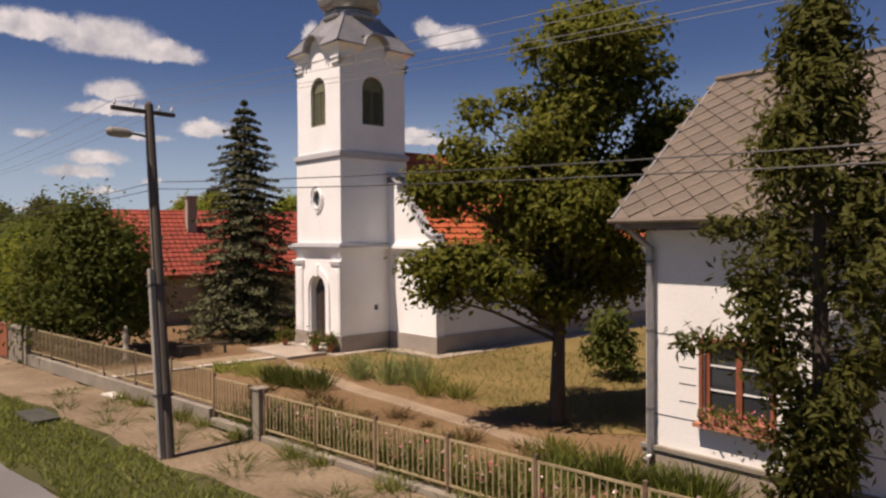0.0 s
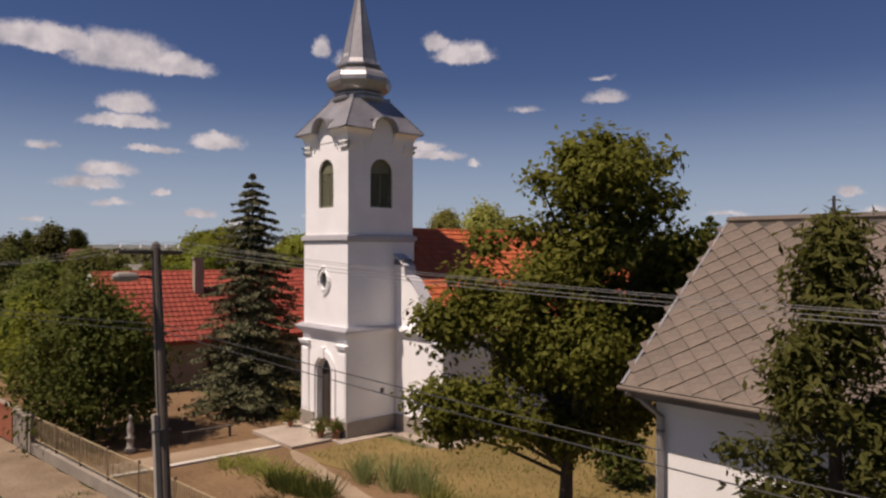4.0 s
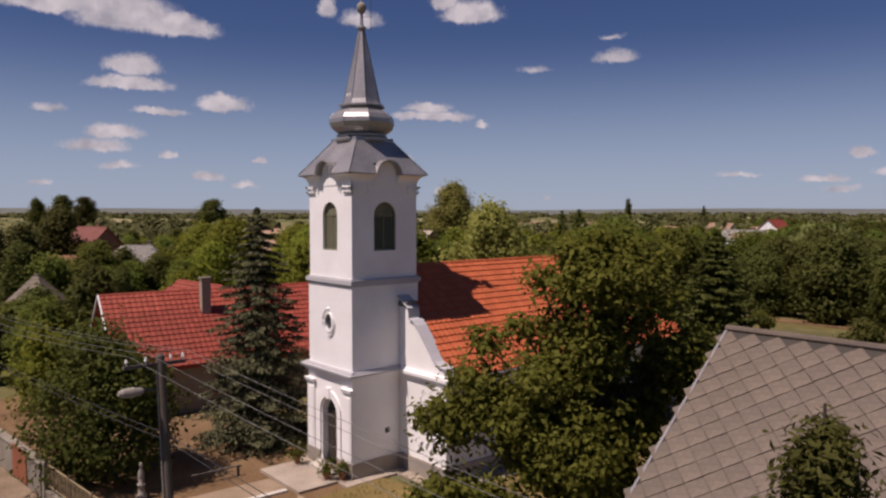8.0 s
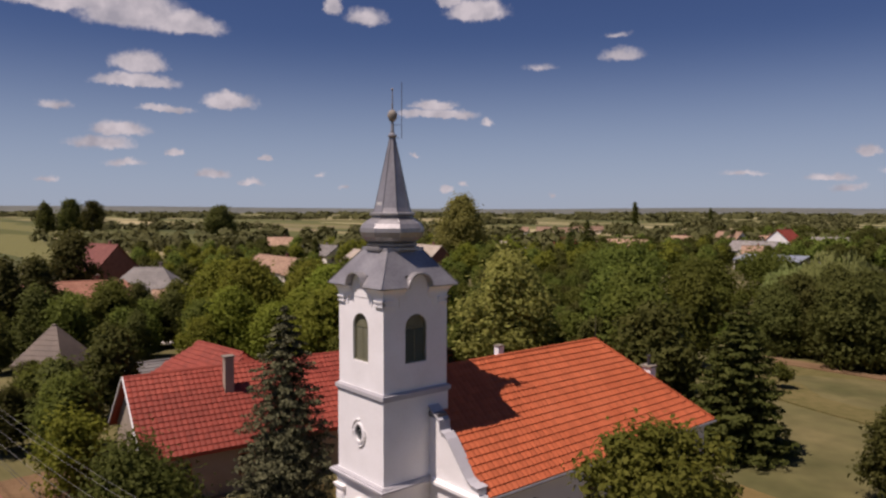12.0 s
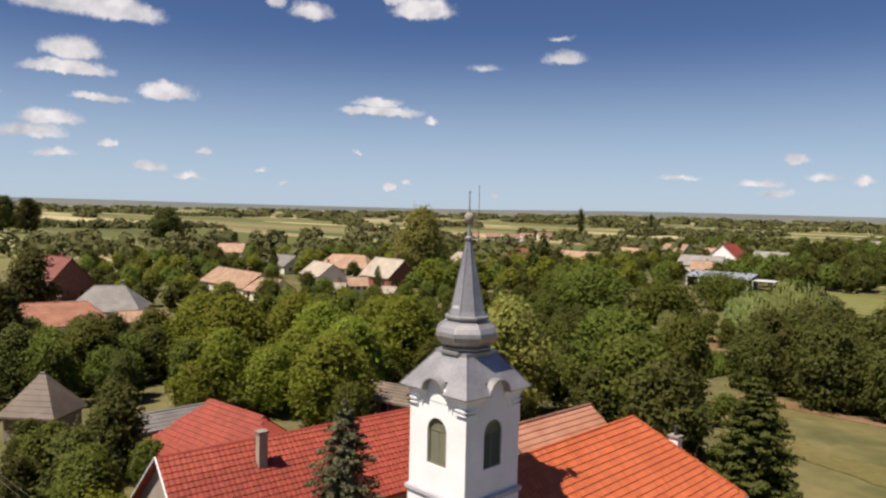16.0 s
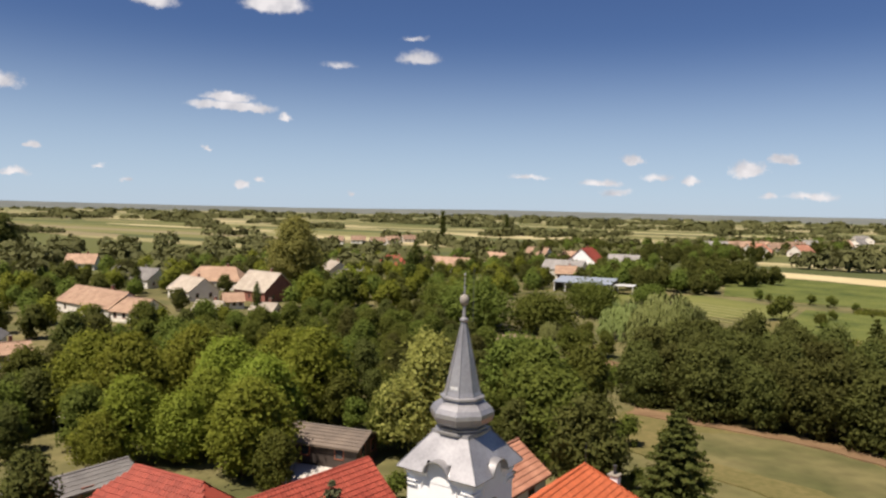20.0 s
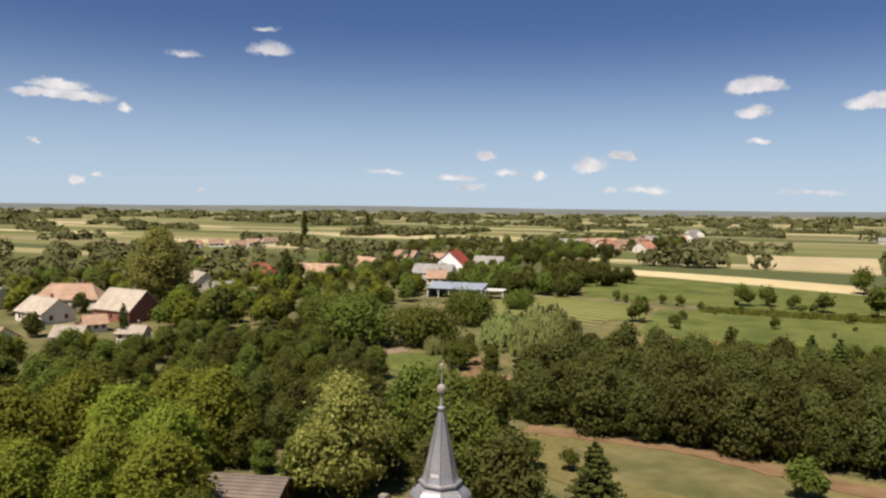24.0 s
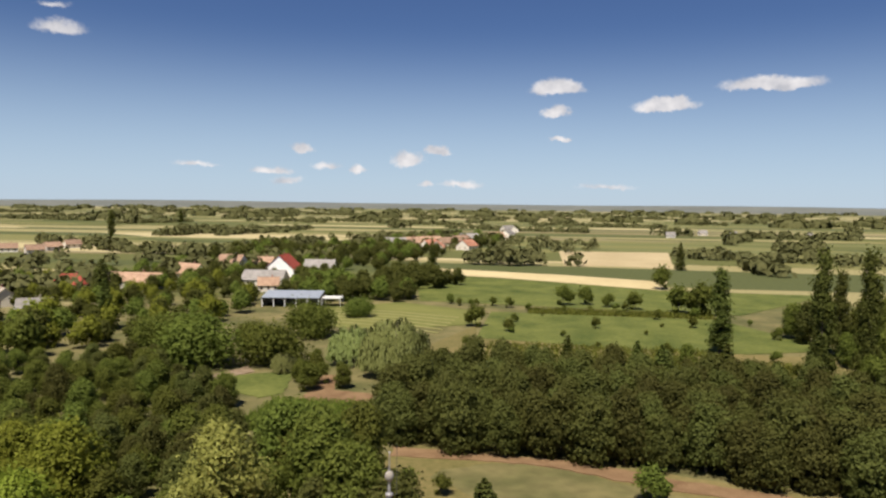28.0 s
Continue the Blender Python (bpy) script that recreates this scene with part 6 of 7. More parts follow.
village_house("white-walled house with a hipped red roof", -180, 225.5, 15, 13, 9, 3, 6.6, M_TILE_RED, None, 3.5)
village_house("long house with an orange tiled roof", -162.4, 240.6, 4, 24, 9, 3, 6.3, M_TILE_OLD)
village_house("house with a red-brown gabled roof", -157.2, 277.8, -22, 14, 10, 3.2, 7.2, M_TILE_OLD)
village_house("house with a brown-red gabled roof", -156, 320, -12, 14, 11, 3.6, 8.4, M_TILE_OLD)
village_house("low house with an orange roof", -146, 336, 12, 11, 8, 3, 6.4, M_TILE_OLD)
village_house("white gabled house with a red roof", -121.2, 302, 92, 14, 14, 4.2, 10.4, M_TILE_RED, M_WHITE)
village_house("long house with a grey-brown roof", -113.8, 261, 0, 18, 9, 3, 6.6, M_GREYROOF)
village_house("small white house with an orange roof", -105, 243, 20, 8, 7, 2.8, 5.6, M_TILE_OLD)
village_house("rendered house with a grey roof", -108, 318, 3, 15, 9, 3.2, 7.0, M_GREYROOF)
village_house("long low house with a weathered beige tiled roof", -150.3, 71.5, -2, 24, 10, 2.9, 6.2, M_TILE_OLD)
village_house("low annex with a weathered beige tiled roof", -134.5, 71.2, 12, 8, 9, 2.6, 5.2, M_TILE_OLD, None, 0.0, False)
village_house("house with a pale tiled roof", -159, 104.4, -10, 13, 9, 3, 6.4, M_PALEROOF)
village_house("house with an orange-brown hipped roof", -175, 126, 30, 18, 10, 3.2, 7.2, M_TILE_OLD, None, 3.5)
village_house("brick-gabled house with a pale tiled roof", -142.4, 116.6, -4, 14, 11, 3.4, 8.2, M_PALEROOF, M_BRICK)
village_house("small shed with a pale roof", -125.3, 84, 25, 6.5, 5, 2.4, 4.2, M_PALEROOF)
village_house("small shed with an orange roof", -116, 93, 20, 6, 4.5, 2.3, 3.7, M_PALEROOF)
village_house("small shed with a rusty orange roof", -134.7, 98.6, 60, 5, 4.5, 2.3, 4.2, M_TILE_OLD, None, 0.0, False)
village_house("house with an orange-red roof among trees", -268, 133, 45, 11, 9, 3, 6.4, M_TILE_OLD)
village_house("grey-roofed house among trees", -200.5, 113.7, 3, 22, 9, 3, 6.2, M_GREYROOF)
village_house("pale house with a grey roof", -149.3, 166, 30, 9, 8, 3, 5.6, M_GREYROOF)
village_house("pale-gabled house among trees", -176, 183, -30, 12, 9, 3, 6.4, M_PALEROOF)
village_house("dark red gabled brick house", -165.5, 31.5, 12, 14, 11, 4.2, 10, M_TILE_DARK, M_BRICK)
village_house("house with a hipped grey roof", -122.3, 28.5, 55, 13, 10, 3, 7, M_GREYROOF, None, 4.0)
village_house("long low house with a faded reddish tiled hipped roof", -111.3, 12, 76, 23, 10, 2.9, 6.0, M_TILE_PINK, None, 3.6)
village_house("shed with an orange roof", -108, 29, 70, 8, 5, 2.4, 3.8, M_TILE_OLD)
village_house("small house with a steep dark hipped roof", -48.6, -3.9, 40, 4.6, 4.3, 2.8, 5.7, M_SLATE, M_CONCRETE, 2.5, False)
village_house("long low shed with a corrugated grey roof", -39.6, 3.6, 88, 8.5, 4, 2.1, 2.9, M_GREYROOF, M_TANPLINTH, 0.0, False)
# Dark wall colour stands in for the shade inside the open front.
village_house("low shed, brown-grey roof, dark walls painted for its shaded open front", -32.5, 24.5, 15, 11, 5, 2.3, 3.2, M_SLATE, M_DARKWOOD, 0.0, False)
for k, (x, y) in enumerate(((-356, 380), (-354, 403), (-328, 395), (-344, 455), (-338, 425))):
    village_house("distant low farmhouse with a pale roof", x, y, 35 + 7 * k, 11, 8, 3, 6.0, M_TILE_OLD)
for k, (x, y, c) in enumerate(((-118, 540, 2), (-108, 556, 0), (-86, 520, 1), (-78, 505, 1), (-76, 563, 0), (-72, 600, 0), (-58, 530, 1), (-62, 565, 0), (-70, 648, 2), (-48, 690, 0), (-40, 760, 2), (-41, 900, 2), (-95, 575, 0), (-50, 920, 2))):
    village_house("distant pale house with red roof", x, y, 20 + 25 * (k % 4), 17, 11, 3.4, 8, (M_TILE_OLD, M_TILE_PINK, M_GREYROOF)[c])
for k, (x, y) in enumerate(((141, 819), (192, 899), (223, 877), (309, 876))):
    village_house("distant white-walled farmhouse in fields", x, y, 15 * k, 10, 7, 3, 6.4, M_GREYROOF, M_FARWALL)

# open-sided barn
bn = thing("barn", "open-sided barn with a blue-grey sheet roof", "barn", (-81, 206, -2.0), 8)
HOUSE_SPOTS.append((-81, 206))
bm = bmesh.new()
q = [bm.verts.new(p) for p in ((-10, -5, 3.3), (10, -5, 3.3), (10, 5.5, 4.6), (-10, 5.5, 4.6), (-10, -5, 3.15), (10, -5, 3.15), (10, 5.5, 4.45), (-10, 5.5, 4.45))]
for f in ((0, 1, 2, 3), (7, 6, 5, 4), (0, 4, 5, 1), (1, 5, 6, 2), (2, 6, 7, 3), (3, 7, 4, 0)):
    bm.faces.new([q[i] for i in f])
part("roof", bm, surf("blue_grey_sheet", (0.20, 0.225, 0.26), (0.28, 0.31, 0.35), 0.3, 0.5, 4, 0.2), bn)
part("back_wall", box(-10, 10, 5, 5.3, 0, 4.4), M_CONCRETE, bn)
part("side_wall", box(-10, -9.7, -4.5, 5, 0, 3.2), M_CONCRETE, bn)
for i in range(6):
    part("post", box(-9.6 + i * 3.84 - 0.12, -9.6 + i * 3.84 + 0.12, -4.7, -4.46, 0, 3.2), M_PORCELAIN, bn)
part("awning", box(10.3, 17, -3, 4, 2.9, 3.0), M_PORCELAIN, bn, "white flat awning")
for sx, sy in ((10.5, -2.8), (16.8, -2.8), (10.5, 3.8), (16.8, 3.8)):
    part("awning_post", box(sx - 0.08, sx + 0.08, sy - 0.08, sy + 0.08, 0, 2.9), M_PORCELAIN, bn)

# ---- fields ----
patch("stubble_field", "pale yellow stubble strip", "field", [(-68, 330), (-61, 362), (14, 340), (62, 318), (54, 284), (10, 306), (-20, 320)], M_STUBBLE, 0.12)
patch("dry_field", "tan harvested field", "field", [(13, 530), (96, 540), (77, 394), (48, 402), (15, 398)], M_PALEFIELD, 0.12)
patch("crop_field", "green maize and rape field", "field", [(-12, 158), (-12, 206), (60, 204), (80, 160), (55, 150), (20, 152)], M_CROP, 0.12)
patch("hay_meadow", "pale mown meadow with swaths", "field", [(-68, 168), (-72, 200), (-46, 222), (-14, 205), (-14, 180), (-40, 165)], M_HAY, 0.1)
for k in range(6):
    f = k / 5
    a, b = Vector((-64 + 8 * f, 200 - 26 * f)), Vector((-21 - 2 * f, 190 - 28 * f))
    c = (a + b) / 2 + Vector((0, 2.5))
    patch("hay_swath", "raked pale swath of cut hay on the mown meadow", "hay", [tuple(a), tuple(c), tuple(b), (b.x, b.y + 1.7), (c.x, c.y + 1.7), (a.x, a.y + 1.7)], M_SWATH, 0.16, wav=0.2)
patch("meadow", "rough green meadow by the trees", "grass", [(-16, 48), (-14, 68), (10, 71), (24, 62), (50, 56), (62, 40), (30, 30), (10, 40)], M_MEADOW, 0.06, wav=0.6)
patch("grove_edge", "bare brown earth strip along the grove", "ground", [(-14, 61.2), (-2, 62), (8, 61.6), (15, 58.6), (24, 55.6), (40, 53.6), (40, 57), (24, 60), (14, 64), (-14, 66)], M_SOIL, 0.09, wav=0.8)
patch("yard", "pale trodden yard between garden trees", "ground", [(-72.5, 10.5), (-68, 11.5), (-64, 17.5), (-67, 20), (-71, 16)], M_PALECONC, 0.04, wav=0.4)
patch("pasture", "rough green pasture behind the trees", "grass", [(-30, 120), (-14, 178), (-12, 158), (20, 152), (60, 150), (90, 150), (90, 90), (-10, 96)], M_MEADOW, 0.05)
patch("green_strip", "broad green crop strip", "field", [(-40, 228), (70, 216), (120, 280), (54, 282), (10, 304), (-62, 328)], M_CROP, 0.08)
patch("orchard_soil", "bare brown garden soil", "ground", [(-38, 89.4), (-24, 88.5), (-25, 97), (-33, 98.5), (-36, 110), (-39, 110), (-37, 98.5)], M_SOIL, 0.08, wav=0.8)
patch("garden_lawn", "bright green garden lawn", "grass", [(-60, 97.6), (-57, 106), (-46, 112), (-41.7, 94.6), (-45, 91)], M_CROP, 0.08, wav=0.6)
patch("sand_path", "pale sandy garden ground", "ground", [(-61, 98), (-57.5, 103), (-54, 110), (-57.5, 114), (-62, 103)], M_DIRT, 0.11, wav=0.5)
patch("shed_yard", "pale trodden yard by the open shed", "ground", [(-36, 18), (-27, 17), (-25, 24), (-34, 26)], M_PALECONC, 0.03, wav=0.4)


def blades(name, label, category, boxes, count, h, mat, width=0.05, lean=0.35, kind="stuff"):
    """Upright grass or corn leaves over rectangles, one object."""
    cs = []
    per = count // len(boxes)
    for x0, x1, y0, y1 in boxes:
        x, y = rng.uniform(x0, x1, per), rng.uniform(y0, y1, per)
        z = np.array([ground_z(a, b) for a, b in zip(x, y)])
        hh = h * rng.uniform(0.5, 1.2, per)
        a = rng.uniform(0, 6.28, per)
        dx, dy = np.cos(a) * width, np.sin(a) * width
        lx, ly = rng.normal(0, lean, per) * hh, rng.normal(0, lean, per) * hh
        p = lambda u, v, w: np.stack([x + u, y + v, z + w], 1)
        cs.append(np.stack([p(-dx, -dy, 0 * hh), p(dx, dy, 0 * hh), p(dx * 0.5 + lx, dy * 0.5 + ly, hh), p(-dx * 0.5 + lx, -dy * 0.5 + ly, hh)], 1))
    ob = new(name, quads_mesh(name, np.concatenate(cs), mat))
    return tagged(ob, label, category, kind=kind)


blades("corn", "patch of tall green and tasselled corn", "corn", [(-40, -22, 71, 86)], 9000, 1.9, L_CORN, 0.09, 0.18)
blades("reeds", "rank reeds and tall weeds of the wet pasture", "weeds", [(-12, 30, 106, 128), (30, 62, 100, 140), (-8, 50, 128, 152), (0, 60, 204, 216)], 16000, 0.9, L_CORN, 0.16, 0.4)


def tufts(name, label, category, spots, per, h, spread, mat, width=0.02, petals=None):
    """Clumps of arching blades round the given spots; petals: material and number of flowers a clump."""
    cs = []
    for x0, y0, k in spots:
        n = int(per * k)
        x, y = x0 + rng.normal(0, spread * k, n), y0 + rng.normal(0, spread * k, n)
        hh = h * k * rng.uniform(0.45, 1.15, n)
        lx, ly = (x - x0) * 0.9 + rng.normal(0, 0.14, n), (y - y0) * 0.9 + rng.normal(0, 0.14, n)
        a = rng.uniform(0, 6.28, n)
        dx, dy = np.cos(a) * width, np.sin(a) * width
        p = lambda u, v, w: np.stack([x + u, y + v, 0.02 + w], 1)
        cs.append(np.stack([p(-dx, -dy, 0 * hh), p(dx, dy, 0 * hh), p(dx * 0.4 + lx, dy * 0.4 + ly, hh), p(-dx * 0.4 + lx, -dy * 0.4 + ly, hh)], 1))
    ob = tagged(new(name, quads_mesh(name, np.concatenate(cs), mat)), label, category, kind="stuff")
    if petals:
        c = np.concatenate([np.array([x0, y0, h * k * 0.75]) + rng.normal(0, 1, (petals[1], 3)) * (spread * k, spread * k, h * 0.16) for x0, y0, k in spots])
        part("petals", quads_mesh("petals", leaf_quads(c, np.tile((0, -0.4, 1.0), (len(c), 1)), 0.08, 1.0), petals[0]), petals[0], ob, "small coloured flowers")
    return ob


tufts("tall_grass", "sparse clumps of tall pale green grass in the churchyard", "grass", [(6.3 + 0.42 * k + 0.2 * math.sin(5 * k), -4.1 + 0.1 * k - 0.35 * (k % 3), 0.7 + 0.1 * (k % 4)) for k in range(9)], 120, 0.95, 0.2, L_TALL, 0.014)
tufts("bed_plants", "low green perennials beside the garden path", "plants", [(1.7 + 0.36 * k, -7.2 + 0.1 * k + 0.5 * math.sin(2.3 * k), 0.5 + 0.13 * (k % 4)) for k in range(11)], 110, 0.5, 0.26, L_YELLOW, 0.018)
tufts("iris_clump", "dense clumps of upright green leaves in the bed", "plants", [(5.4 + 0.38 * k, -7.15 + 0.12 * k + 0.25 * math.sin(3 * k), 0.8 + 0.1 * (k % 3)) for k in range(7)], 130, 0.66, 0.17, L_GROVE, 0.02)
tufts("yellow_shrub", "small yellow-green shrubs at the lawn edge", "plants", [(10.1, -3.7, 0.7), (10.6, -4.5, 0.75), (11.5, -4.0, 0.7), (17.1, -6.3, 0.6), (17.7, -6.4, 0.55)], 200, 0.7, 0.24, L_YELLOW, 0.018)
for mat, per, fl, off in ((L_MID, 90, M_FLOWER, 0.0), (L_GRASS, 90, M_PINK, 0.33)):
    tufts("rose_bed", "mixed rose and flower bed along the inside of the fence", "plants", [(9.0 + 0.66 * k + off + 0.2 * math.sin(7 * k), -10.15 + 0.066 * k + 0.3 * math.sin(3.1 * k + off), 0.55 + 0.16 * (k % 4)) for k in range(21)], per, 0.75, 0.24, mat, 0.018, (fl, 9))
tufts("fence_weeds", "weeds along the foot of the fence", "plants", [(4.5 + 1.7 * k + 0.5 * math.sin(4 * k), LINE + SLOPE * (4.5 + 1.7 * k) - 0.35, 0.5 + 0.12 * (k % 3)) for k in range(12)], 150, 0.5, 0.24, L_GRASS, 0.014)
tufts("path_weeds", "low weeds spreading over the footpath", "plants", [(2.0 + 1.05 * k + 0.5 * math.sin(4 * k), LINE + SLOPE * (2.0 + 1.05 * k) - 0.75 - 0.55 * (k % 3), 0.32 + 0.1 * (k % 3)) for k in range(22)], 110, 0.4, 0.5, L_GROVE, 0.016)
tufts("dry_weeds", "withered brownish perennials on the bare bed", "plants", [(6.3 + 0.6 * k + 0.4 * math.sin(5 * k), -8.1 + 0.05 * k + 0.75 * math.sin(2.7 * k), 0.35 + 0.1 * (k % 4)) for k in range(19)], 170, 0.5, 0.24, L_DRY, 0.014)
tufts("house_shrub", "low shrubs before the house plinth", "plants", [(19.2, -7.2, 1.0), (20.2, -6.9, 0.8), (20.9, -6.8, 0.9), (18.2, -7.6, 0.8)], 420, 0.6, 0.25, L_DARK, 0.02)
blades("lawn_blades", "sparse dry grass tufts of the churchyard", "grass", [(2.6, 18, -4.2, 5), (-11, -3, -2, 8)], 9000, 0.16, L_GRASS, 0.012, 0.6)
blades("verge_blades", "short verge grass beside the street", "grass", [(-6 + 4 * k, -2 + 4 * k, LINE + SLOPE * (4 * k - 4) - 4.75, LINE + SLOPE * (4 * k - 4) - 2.6) for k in range(7)], 16000, 0.12, L_GRASS, 0.014, 0.6)

# ---- woods and hedges ----
scatter([K_DARK, K_DARK2, K_DARK2], [(-15, 65.5), (-5, 65), (10, 65.2), (19, 60.8), (30, 59), (40, 57.5), (60, 55), (84, 58), (86, 92), (56, 98), (22, 104), (0, 104), (-20, 96)], 4.3, 3, 0.8, 1.1)
scatter([K_FIR], [(4, 99), (20, 98), (44, 95), (44, 103), (20, 106), (4, 107)], 9, 31, 0.8, 1.0)
scatter([K_MID, K_MID2, K_DARK2], [(-20, 46), (-26, 66), (-42, 70), (-44, 86), (-66, 96), (-72, 112), (-100, 108), (-104, 70), (-70, 52), (-50, 46), (-40, 44)], 5.8, 5, 0.5, 0.78)
scatter([K_MID, K_DARK2, K_MID2], [(-60, 40), (-74, 50), (-105, 66), (-112, 44), (-92, 26), (-62, 30)], 7.5, 8, 0.6, 1.0, 10)
scatter([K_MID, K_DARK], [(-58, 0), (-62, 24), (-90, 22), (-96, 0), (-70, -9)], 7.5, 9, 0.55, 0.95, 9)
scatter([K_MID, K_DARK2, K_MID2, K_DARK], [(-64, -12), (-28, -9), (-33, -4), (-32, 14), (-40, 14), (-52, 8), (-64, 8)], 5.6, 41, 0.5, 0.8, 10)
scatter([K_MID, K_DARK2, K_MID2], [(-44, -12.6), (-24, -11.8), (-24, -7), (-38, -6)], 4.6, 51, 0.45, 0.65, 10)
scatter([K_DARK2, K_MID], [(-78, 4), (-60, 9), (-60, 24), (-78, 22)], 5.2, 52, 0.5, 0.8, 7)
scatter([K_MID, K_BRIGHT, K_DARK2], [(-58, 8), (-33, 10), (-22, 12), (-22, 20), (-38, 24), (-60, 26)], 6.5, 42, 0.45, 0.8, 7)
scatter([K_MID, K_MID2, K_DARK2], [(-30, 28), (-10, 34), (-12, 48), (-22, 60), (-44, 62), (-60, 44), (-52, 30)], 6.2, 43, 0.5, 0.8, 7)
scatter([K_FMID, K_FDARK, K_FDARK, K_FBRIGHT], [(-88, 132), (-92, 200), (-100, 235), (-140, 262), (-240, 230), (-250, 60), (-150, 36), (-112, 50), (-104, 108)], 10.0, 11, 0.45, 0.8, 13, True)
scatter([K_FMID, K_FDARK], [(-90, 225), (-92, 345), (-185, 360), (-200, 235)], 10.0, 12, 0.45, 0.75, 13, True)
scatter([K_FDARK, K_FDARK, K_FMID], [(-72, 214), (-40, 224), (-44, 246), (-98, 262), (-96, 228)], 6.5, 13, 0.6, 0.95, 12, True)
scatter([K_DARK2, K_MID], [(66, 108), (100, 96), (110, 190), (70, 185)], 10, 14, 0.7, 1.3)
scatter([K_BUSH], [(-20, 120), (-14, 176), (-12, 205), (70, 205), (90, 150), (60, 112), (0, 108)], 19, 33, 0.25, 0.8)
scatter([K_MID, K_DARK, K_BUSH], [(-16, 112), (-10, 150), (20, 150), (60, 140), (60, 108), (10, 110)], 24, 16, 0.3, 0.6)


def join_far_trees():
    """The trees too far off to be told apart, all in one sheet of leaves a kind."""
    for kind in (K_FMID, K_FDARK, K_FBRIGHT):
        me = next(c for c in kind.children if c.name.startswith("crown")).data
        tall = 5.5
        co = np.empty(len(me.vertices) * 3, np.float32)
        me.vertices.foreach_get("co", co)
        co = co.reshape(-1, 3, 3)
        out, ways = [], []
        for k, x, y, a, sc in FAR_SPOTS:
            if k is kind:
                c, d = math.cos(a), math.sin(a)
                turned = co @ np.array(((c, d, 0), (-d, c, 0), (0, 0, 1)), np.float32)
                out.append(turned * sc + (x, y, ground_z(x, y)))
                ways.append(turned.mean(1) - (0, 0, tall) + (0, 0, 1.5))
        ob = new("village_trees", quads_mesh("village_trees", np.concatenate(out), me.materials[0], np.concatenate(ways)))
        tagged(ob, "leafy garden trees filling the distant village", "trees", kind="stuff")


scatter([K_FDARK, K_FDARK, K_FMID], [(-190, 352), (-84, 345), (-74, 400), (-64, 470), (-120, 520), (-215, 470)], 12, 61, 0.5, 1.0, 14, True)
scatter([K_FDARK, K_FMID], [(-130, 500), (-60, 492), (-40, 560), (-30, 700), (-80, 720), (-135, 620)], 13, 62, 0.5, 1.0, 13, True)
scatter([K_FDARK], [(-75, 268), (-44, 258), (-30, 282), (-62, 305)], 7, 63, 0.6, 1.0, 12, True)
join_far_trees()
scatter([K_BUSH], [(-12, 208), (60, 206), (70, 216), (-36, 226)], 9, 15, 0.35, 0.9)


def far_woods(name, label, spots, size, mat):
    """Belts of distant trees, each a cluster of leafy clumps, joined."""
    cs, ds = [], []
    for x, y, r, h in spots:
        n = 44
        d = rng.normal(0, 1, (n, 3))
        d /= np.linalg.norm(d, axis=1, keepdims=True)
        d[:, 2] = np.abs(d[:, 2]) * 1.2 - 0.25
        c = np.array([x, y, -2.0 + h * 0.3]) + d * (r, r, h * 0.62) * rng.uniform(0.7, 1.05, (n, 1))
        cs.append(leaf_quads(c, d, size * r / 5, 1.2, 0.4))
        ds.append(d + (0, 0, 0.7))
    return tagged(new(name, quads_mesh(name, np.concatenate(cs), mat, np.concatenate(ds))), label, "woods", kind="stuff")


g = random.Random(21)
spots = []
for k in range(105):
    a = radians(g.uniform(-92, 34))
    d = g.uniform(330, 2600) ** 1.0
    cx, cy = d * math.sin(a), d * math.cos(a)
    ang = radians(-12 + g.choice((0, 0, 90)) + g.uniform(-8, 8))
    ln = g.uniform(40, 240)
    if -80 < cx < 110 and 270 < cy < 560:
        continue
    n = int(ln / 5.5)
    for i in range(n):
        t = (i / n - 0.5) * ln
        r = g.uniform(3.5, 8)
        spots.append((cx + t * math.cos(ang) + g.gauss(0, 3), cy + t * math.sin(ang) + g.gauss(0, 3), r, g.uniform(4, 10)))
for i in range(130):
    spots.append((g.gauss(-75, 55), g.gauss(600, 70), g.uniform(3, 5), g.uniform(5, 9)))
for i in range(140):
    spots.append((g.uniform(-420, -190), g.uniform(60, 360), g.uniform(4, 6), g.uniform(6, 10)))
for x0, y0, n in ((-30, 398, 10), (-10, 392, 14), (200, 560, 20), (150, 860, 16)):
    for i in range(n):
        spots.append((x0 + g.gauss(0, 9), y0 + g.gauss(0, 4), g.uniform(4, 6), g.uniform(8, 13)))
far_woods("far_trees", "distant hedges and groves between the fields", spots, 2.6, L_FAR)
spots = []
for i in range(420):
    a = radians(g.uniform(-100, 45))
    d = g.uniform(1300, 4000)
    spots.append((d * math.sin(a), d * math.cos(a), g.uniform(14, 34), g.uniform(6, 11)))
far_woods("horizon_woods", "low wooded belts near the horizon", spots, 2.6, L_FAR)


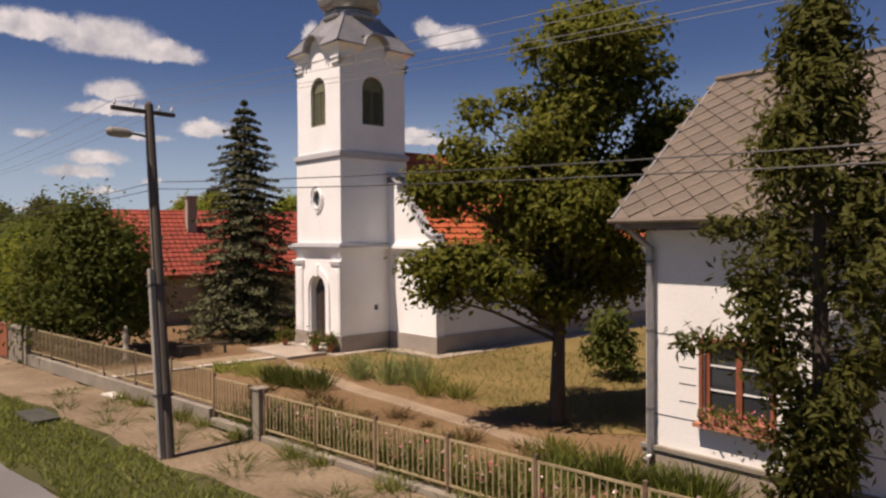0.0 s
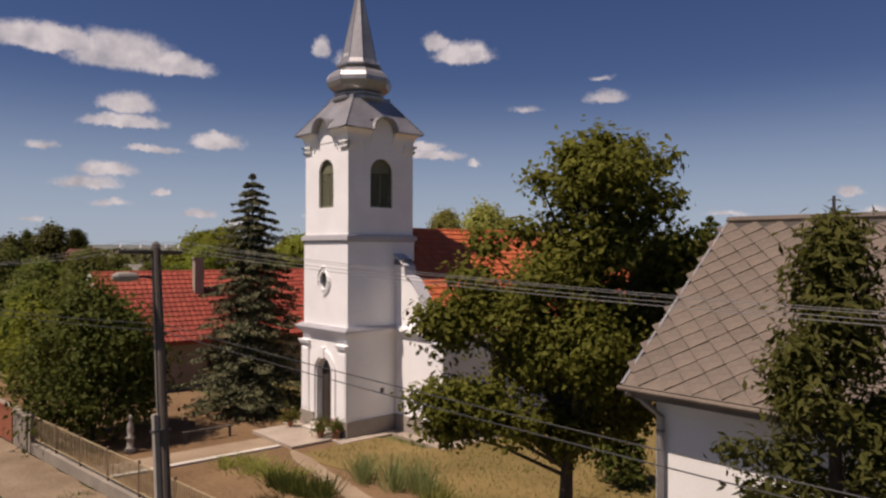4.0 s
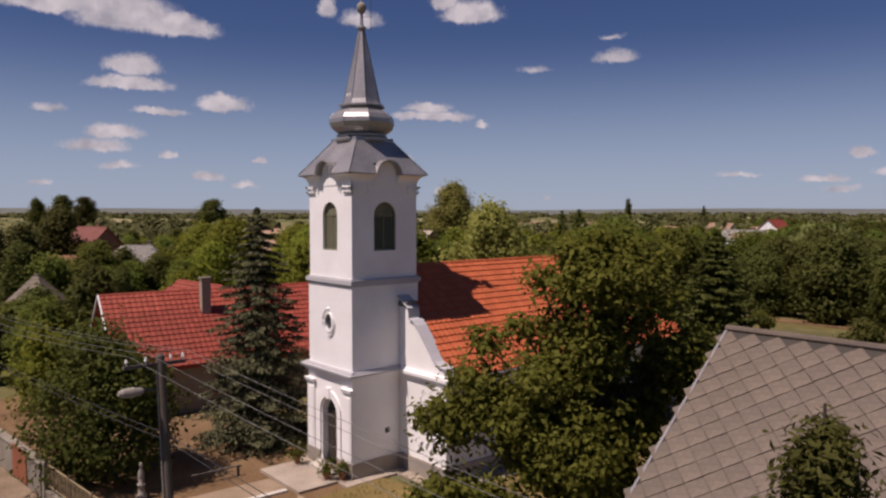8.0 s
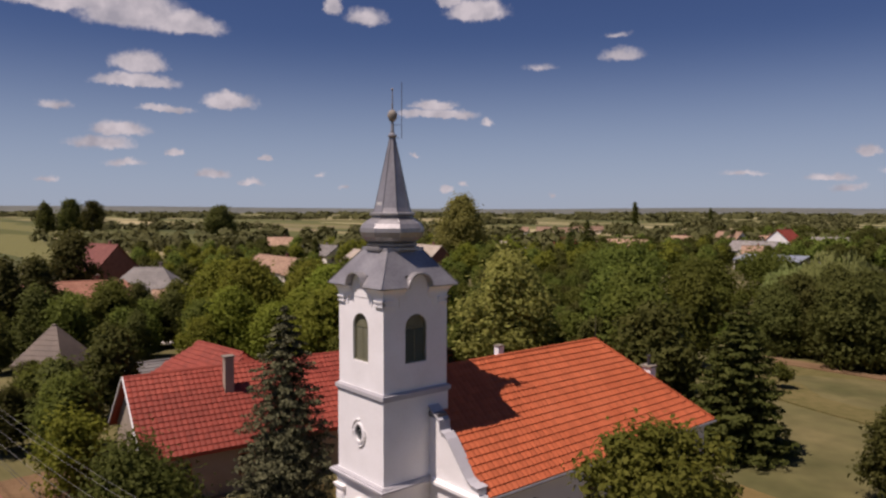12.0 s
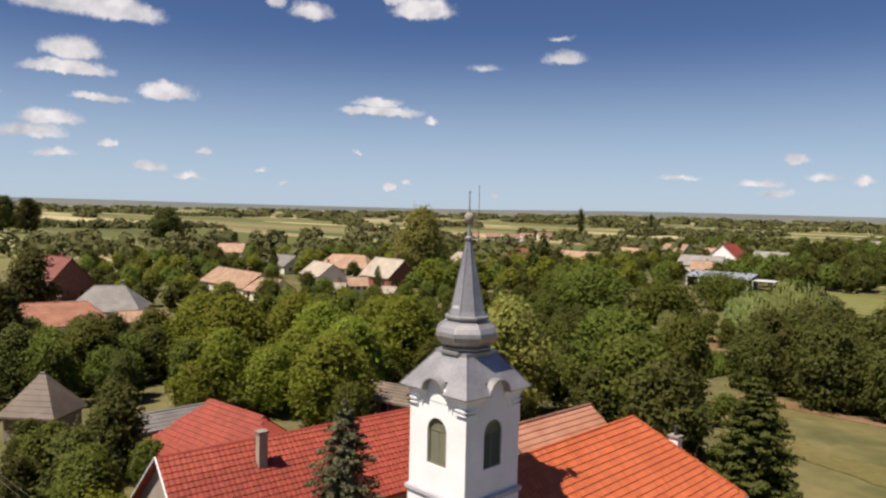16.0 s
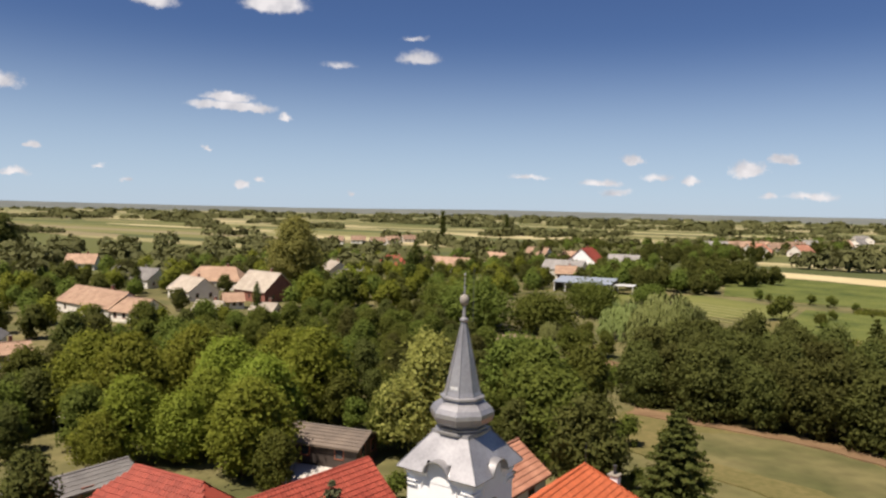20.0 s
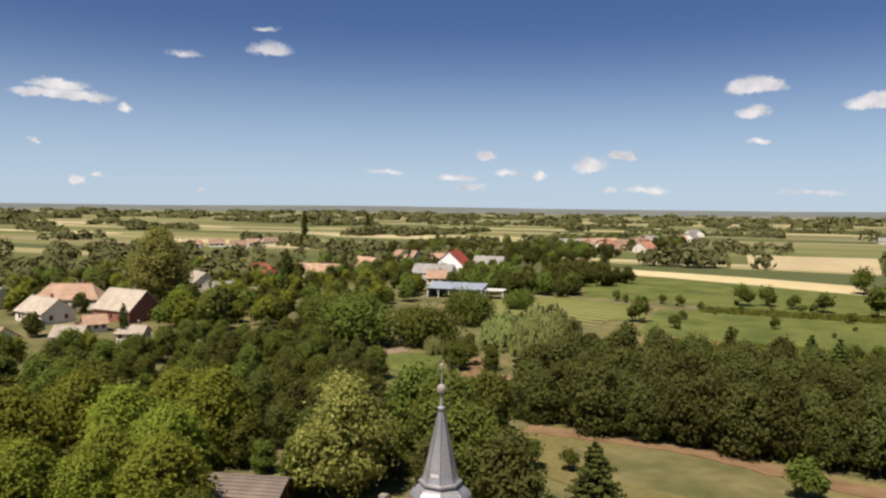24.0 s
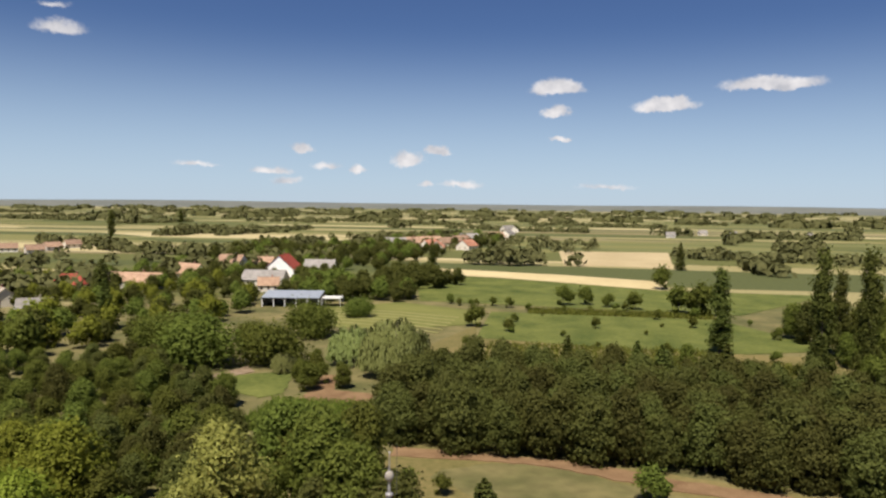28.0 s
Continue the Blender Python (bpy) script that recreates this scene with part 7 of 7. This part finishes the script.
def make_ridge():
    bm = bmesh.new()
    prev = None
    for i in range(181):
        a = radians(i * 2 - 180)
        h = 30 + 12 * noise.noise((math.sin(a) * 3, math.cos(a) * 3, 0.5))
        col = [bm.verts.new((d * math.sin(a), d * math.cos(a), z)) for d, z in ((4100, -2), (4500, h * 0.7), (4750, h), (4880, -2))]
        if prev:
            for k in range(3):
                bm.faces.new((prev[k], col[k], col[k + 1], prev[k + 1]))
        prev = col
    # Aerial haze is put into the hills' greyed blue-green colour.
    return tagged(new("backdrop", mesh_of(bm, "backdrop", surf("hazed_distant_hills", (0.085, 0.094, 0.082), (0.135, 0.142, 0.118), 0.003, 1.0, 0.02, 0.0), True)), "low hills on the horizon with haze in their blue-green colour", "hills", kind="structure")


make_ridge()


# ---- small things ----
def flower_box(x0, x1, y, z):
    f = thing("flower_box", "window box with trailing pink and red flowers", "flower box", (x0, y, z), group="window boxes")
    part("trough", box(0.05, x1 - x0 - 0.05, -0.2, -0.03, 0, 0.15, bev=0.01), M_TERRACOTTA, f)
    n = 420
    c = np.stack([rng.uniform(0.05, x1 - x0 - 0.05, n), rng.uniform(-0.3, -0.02, n), rng.normal(0.2, 0.09, n)], 1)
    part("petals", quads_mesh("petals", leaf_quads(c[:70], np.tile((0, -1.0, 0.5), (70, 1)), 0.06), M_FLOWER), M_FLOWER, f)
    c[:, 2] -= rng.uniform(0, 0.35, n) * (rng.uniform(0, 1, n) > 0.7)
    part("leaves", quads_mesh("leaves", leaf_quads(c[190:], np.tile((0, -1.0, 0.5), (n - 190, 1)), 0.06, 1.4), L_MID), L_MID, f)


flower_box(20.6, 21.95, -6.0, 1.36)
flower_box(24.6, 25.95, -6.0, 1.36)


def potted_plant(x, y, z, k):
    p = thing("potted_plant", "terracotta pot with a bushy flowering plant beside the door", "plant pot", (x, y, z), group="door pots")
    part("pot", lathe([(0.11, 0), (0.16, 0.26), (0.19, 0.27), (0.19, 0.32), (0.15, 0.32), (0.13, 0.27)], 14), M_TERRACOTTA, p)
    d = rng.normal(0, 1, (260, 3)) * (0.17, 0.17, 0.15) * k + (0, 0, 0.5)
    part("foliage", quads_mesh("foliage", leaf_quads(d, d - (0, 0, 0.4), 0.09, 1.5), L_MID), L_MID, p)
    d = rng.normal(0, 1, (50, 3)) * (0.18, 0.18, 0.13) * k + (0, 0, 0.58)
    part("petals", quads_mesh("petals", leaf_quads(d, d - (0, 0, 0.4), 0.06), M_FLOWER), M_FLOWER, p)


potted_plant(-1.35, -2.75, 0.12, 1.2)
potted_plant(1.2, -2.75, 0.12, 1.2)
potted_plant(1.55, -2.2, 0.05, 0.9)

st = new("garden_statue", mesh_of(lathe([(0.2, 0), (0.2, 0.14), (0.13, 0.17), (0.12, 0.42), (0.17, 0.46), (0.17, 0.5), (0.09, 0.52), (0.13, 0.7), (0.11, 0.9), (0.06, 1.0), (0.085, 1.08), (0.05, 1.17), (0.01, 1.19)], 14), "garden_statue", M_POLECON, True))
st.location, st.scale = (-2.0, -9.45, 0), (1, 1, 1.27)
tagged(st, "small weathered white garden figure on a pedestal", "statue")

bn2 = thing("garden_rail", "low weathered wooden rail on two posts by the church path", "rail", (-1.95, -6.3, 0), 88)
part("rail", box(-1.1, 1.1, -0.05, 0.05, 0.42, 0.48, bev=0.01), M_POLE, bn2)
for x in (-0.95, 0.95):
    part("post", box(x - 0.05, x + 0.05, -0.045, 0.045, 0, 0.42), M_POLE, bn2)

cv = thing("culvert_slab", "dark concrete culvert slab in the verge", "slab", (5.4, -14.2, 0), 4)
part("slab", box(-0.8, 0.8, -0.35, 0.35, 0.0, 0.13, bev=0.02), surf("dark_concrete", (0.03, 0.03, 0.025), (0.07, 0.065, 0.05), 3, 0.95, 25, 0.4), cv)
sl = thing("stepping_slab", "broken pale concrete slabs on the footpath", "slab", (3.9, -11.6, 0), 12)
part("slab", box(-0.5, 0.45, -0.3, 0.3, 0, 0.07, bev=0.015), M_PALECONC, sl)
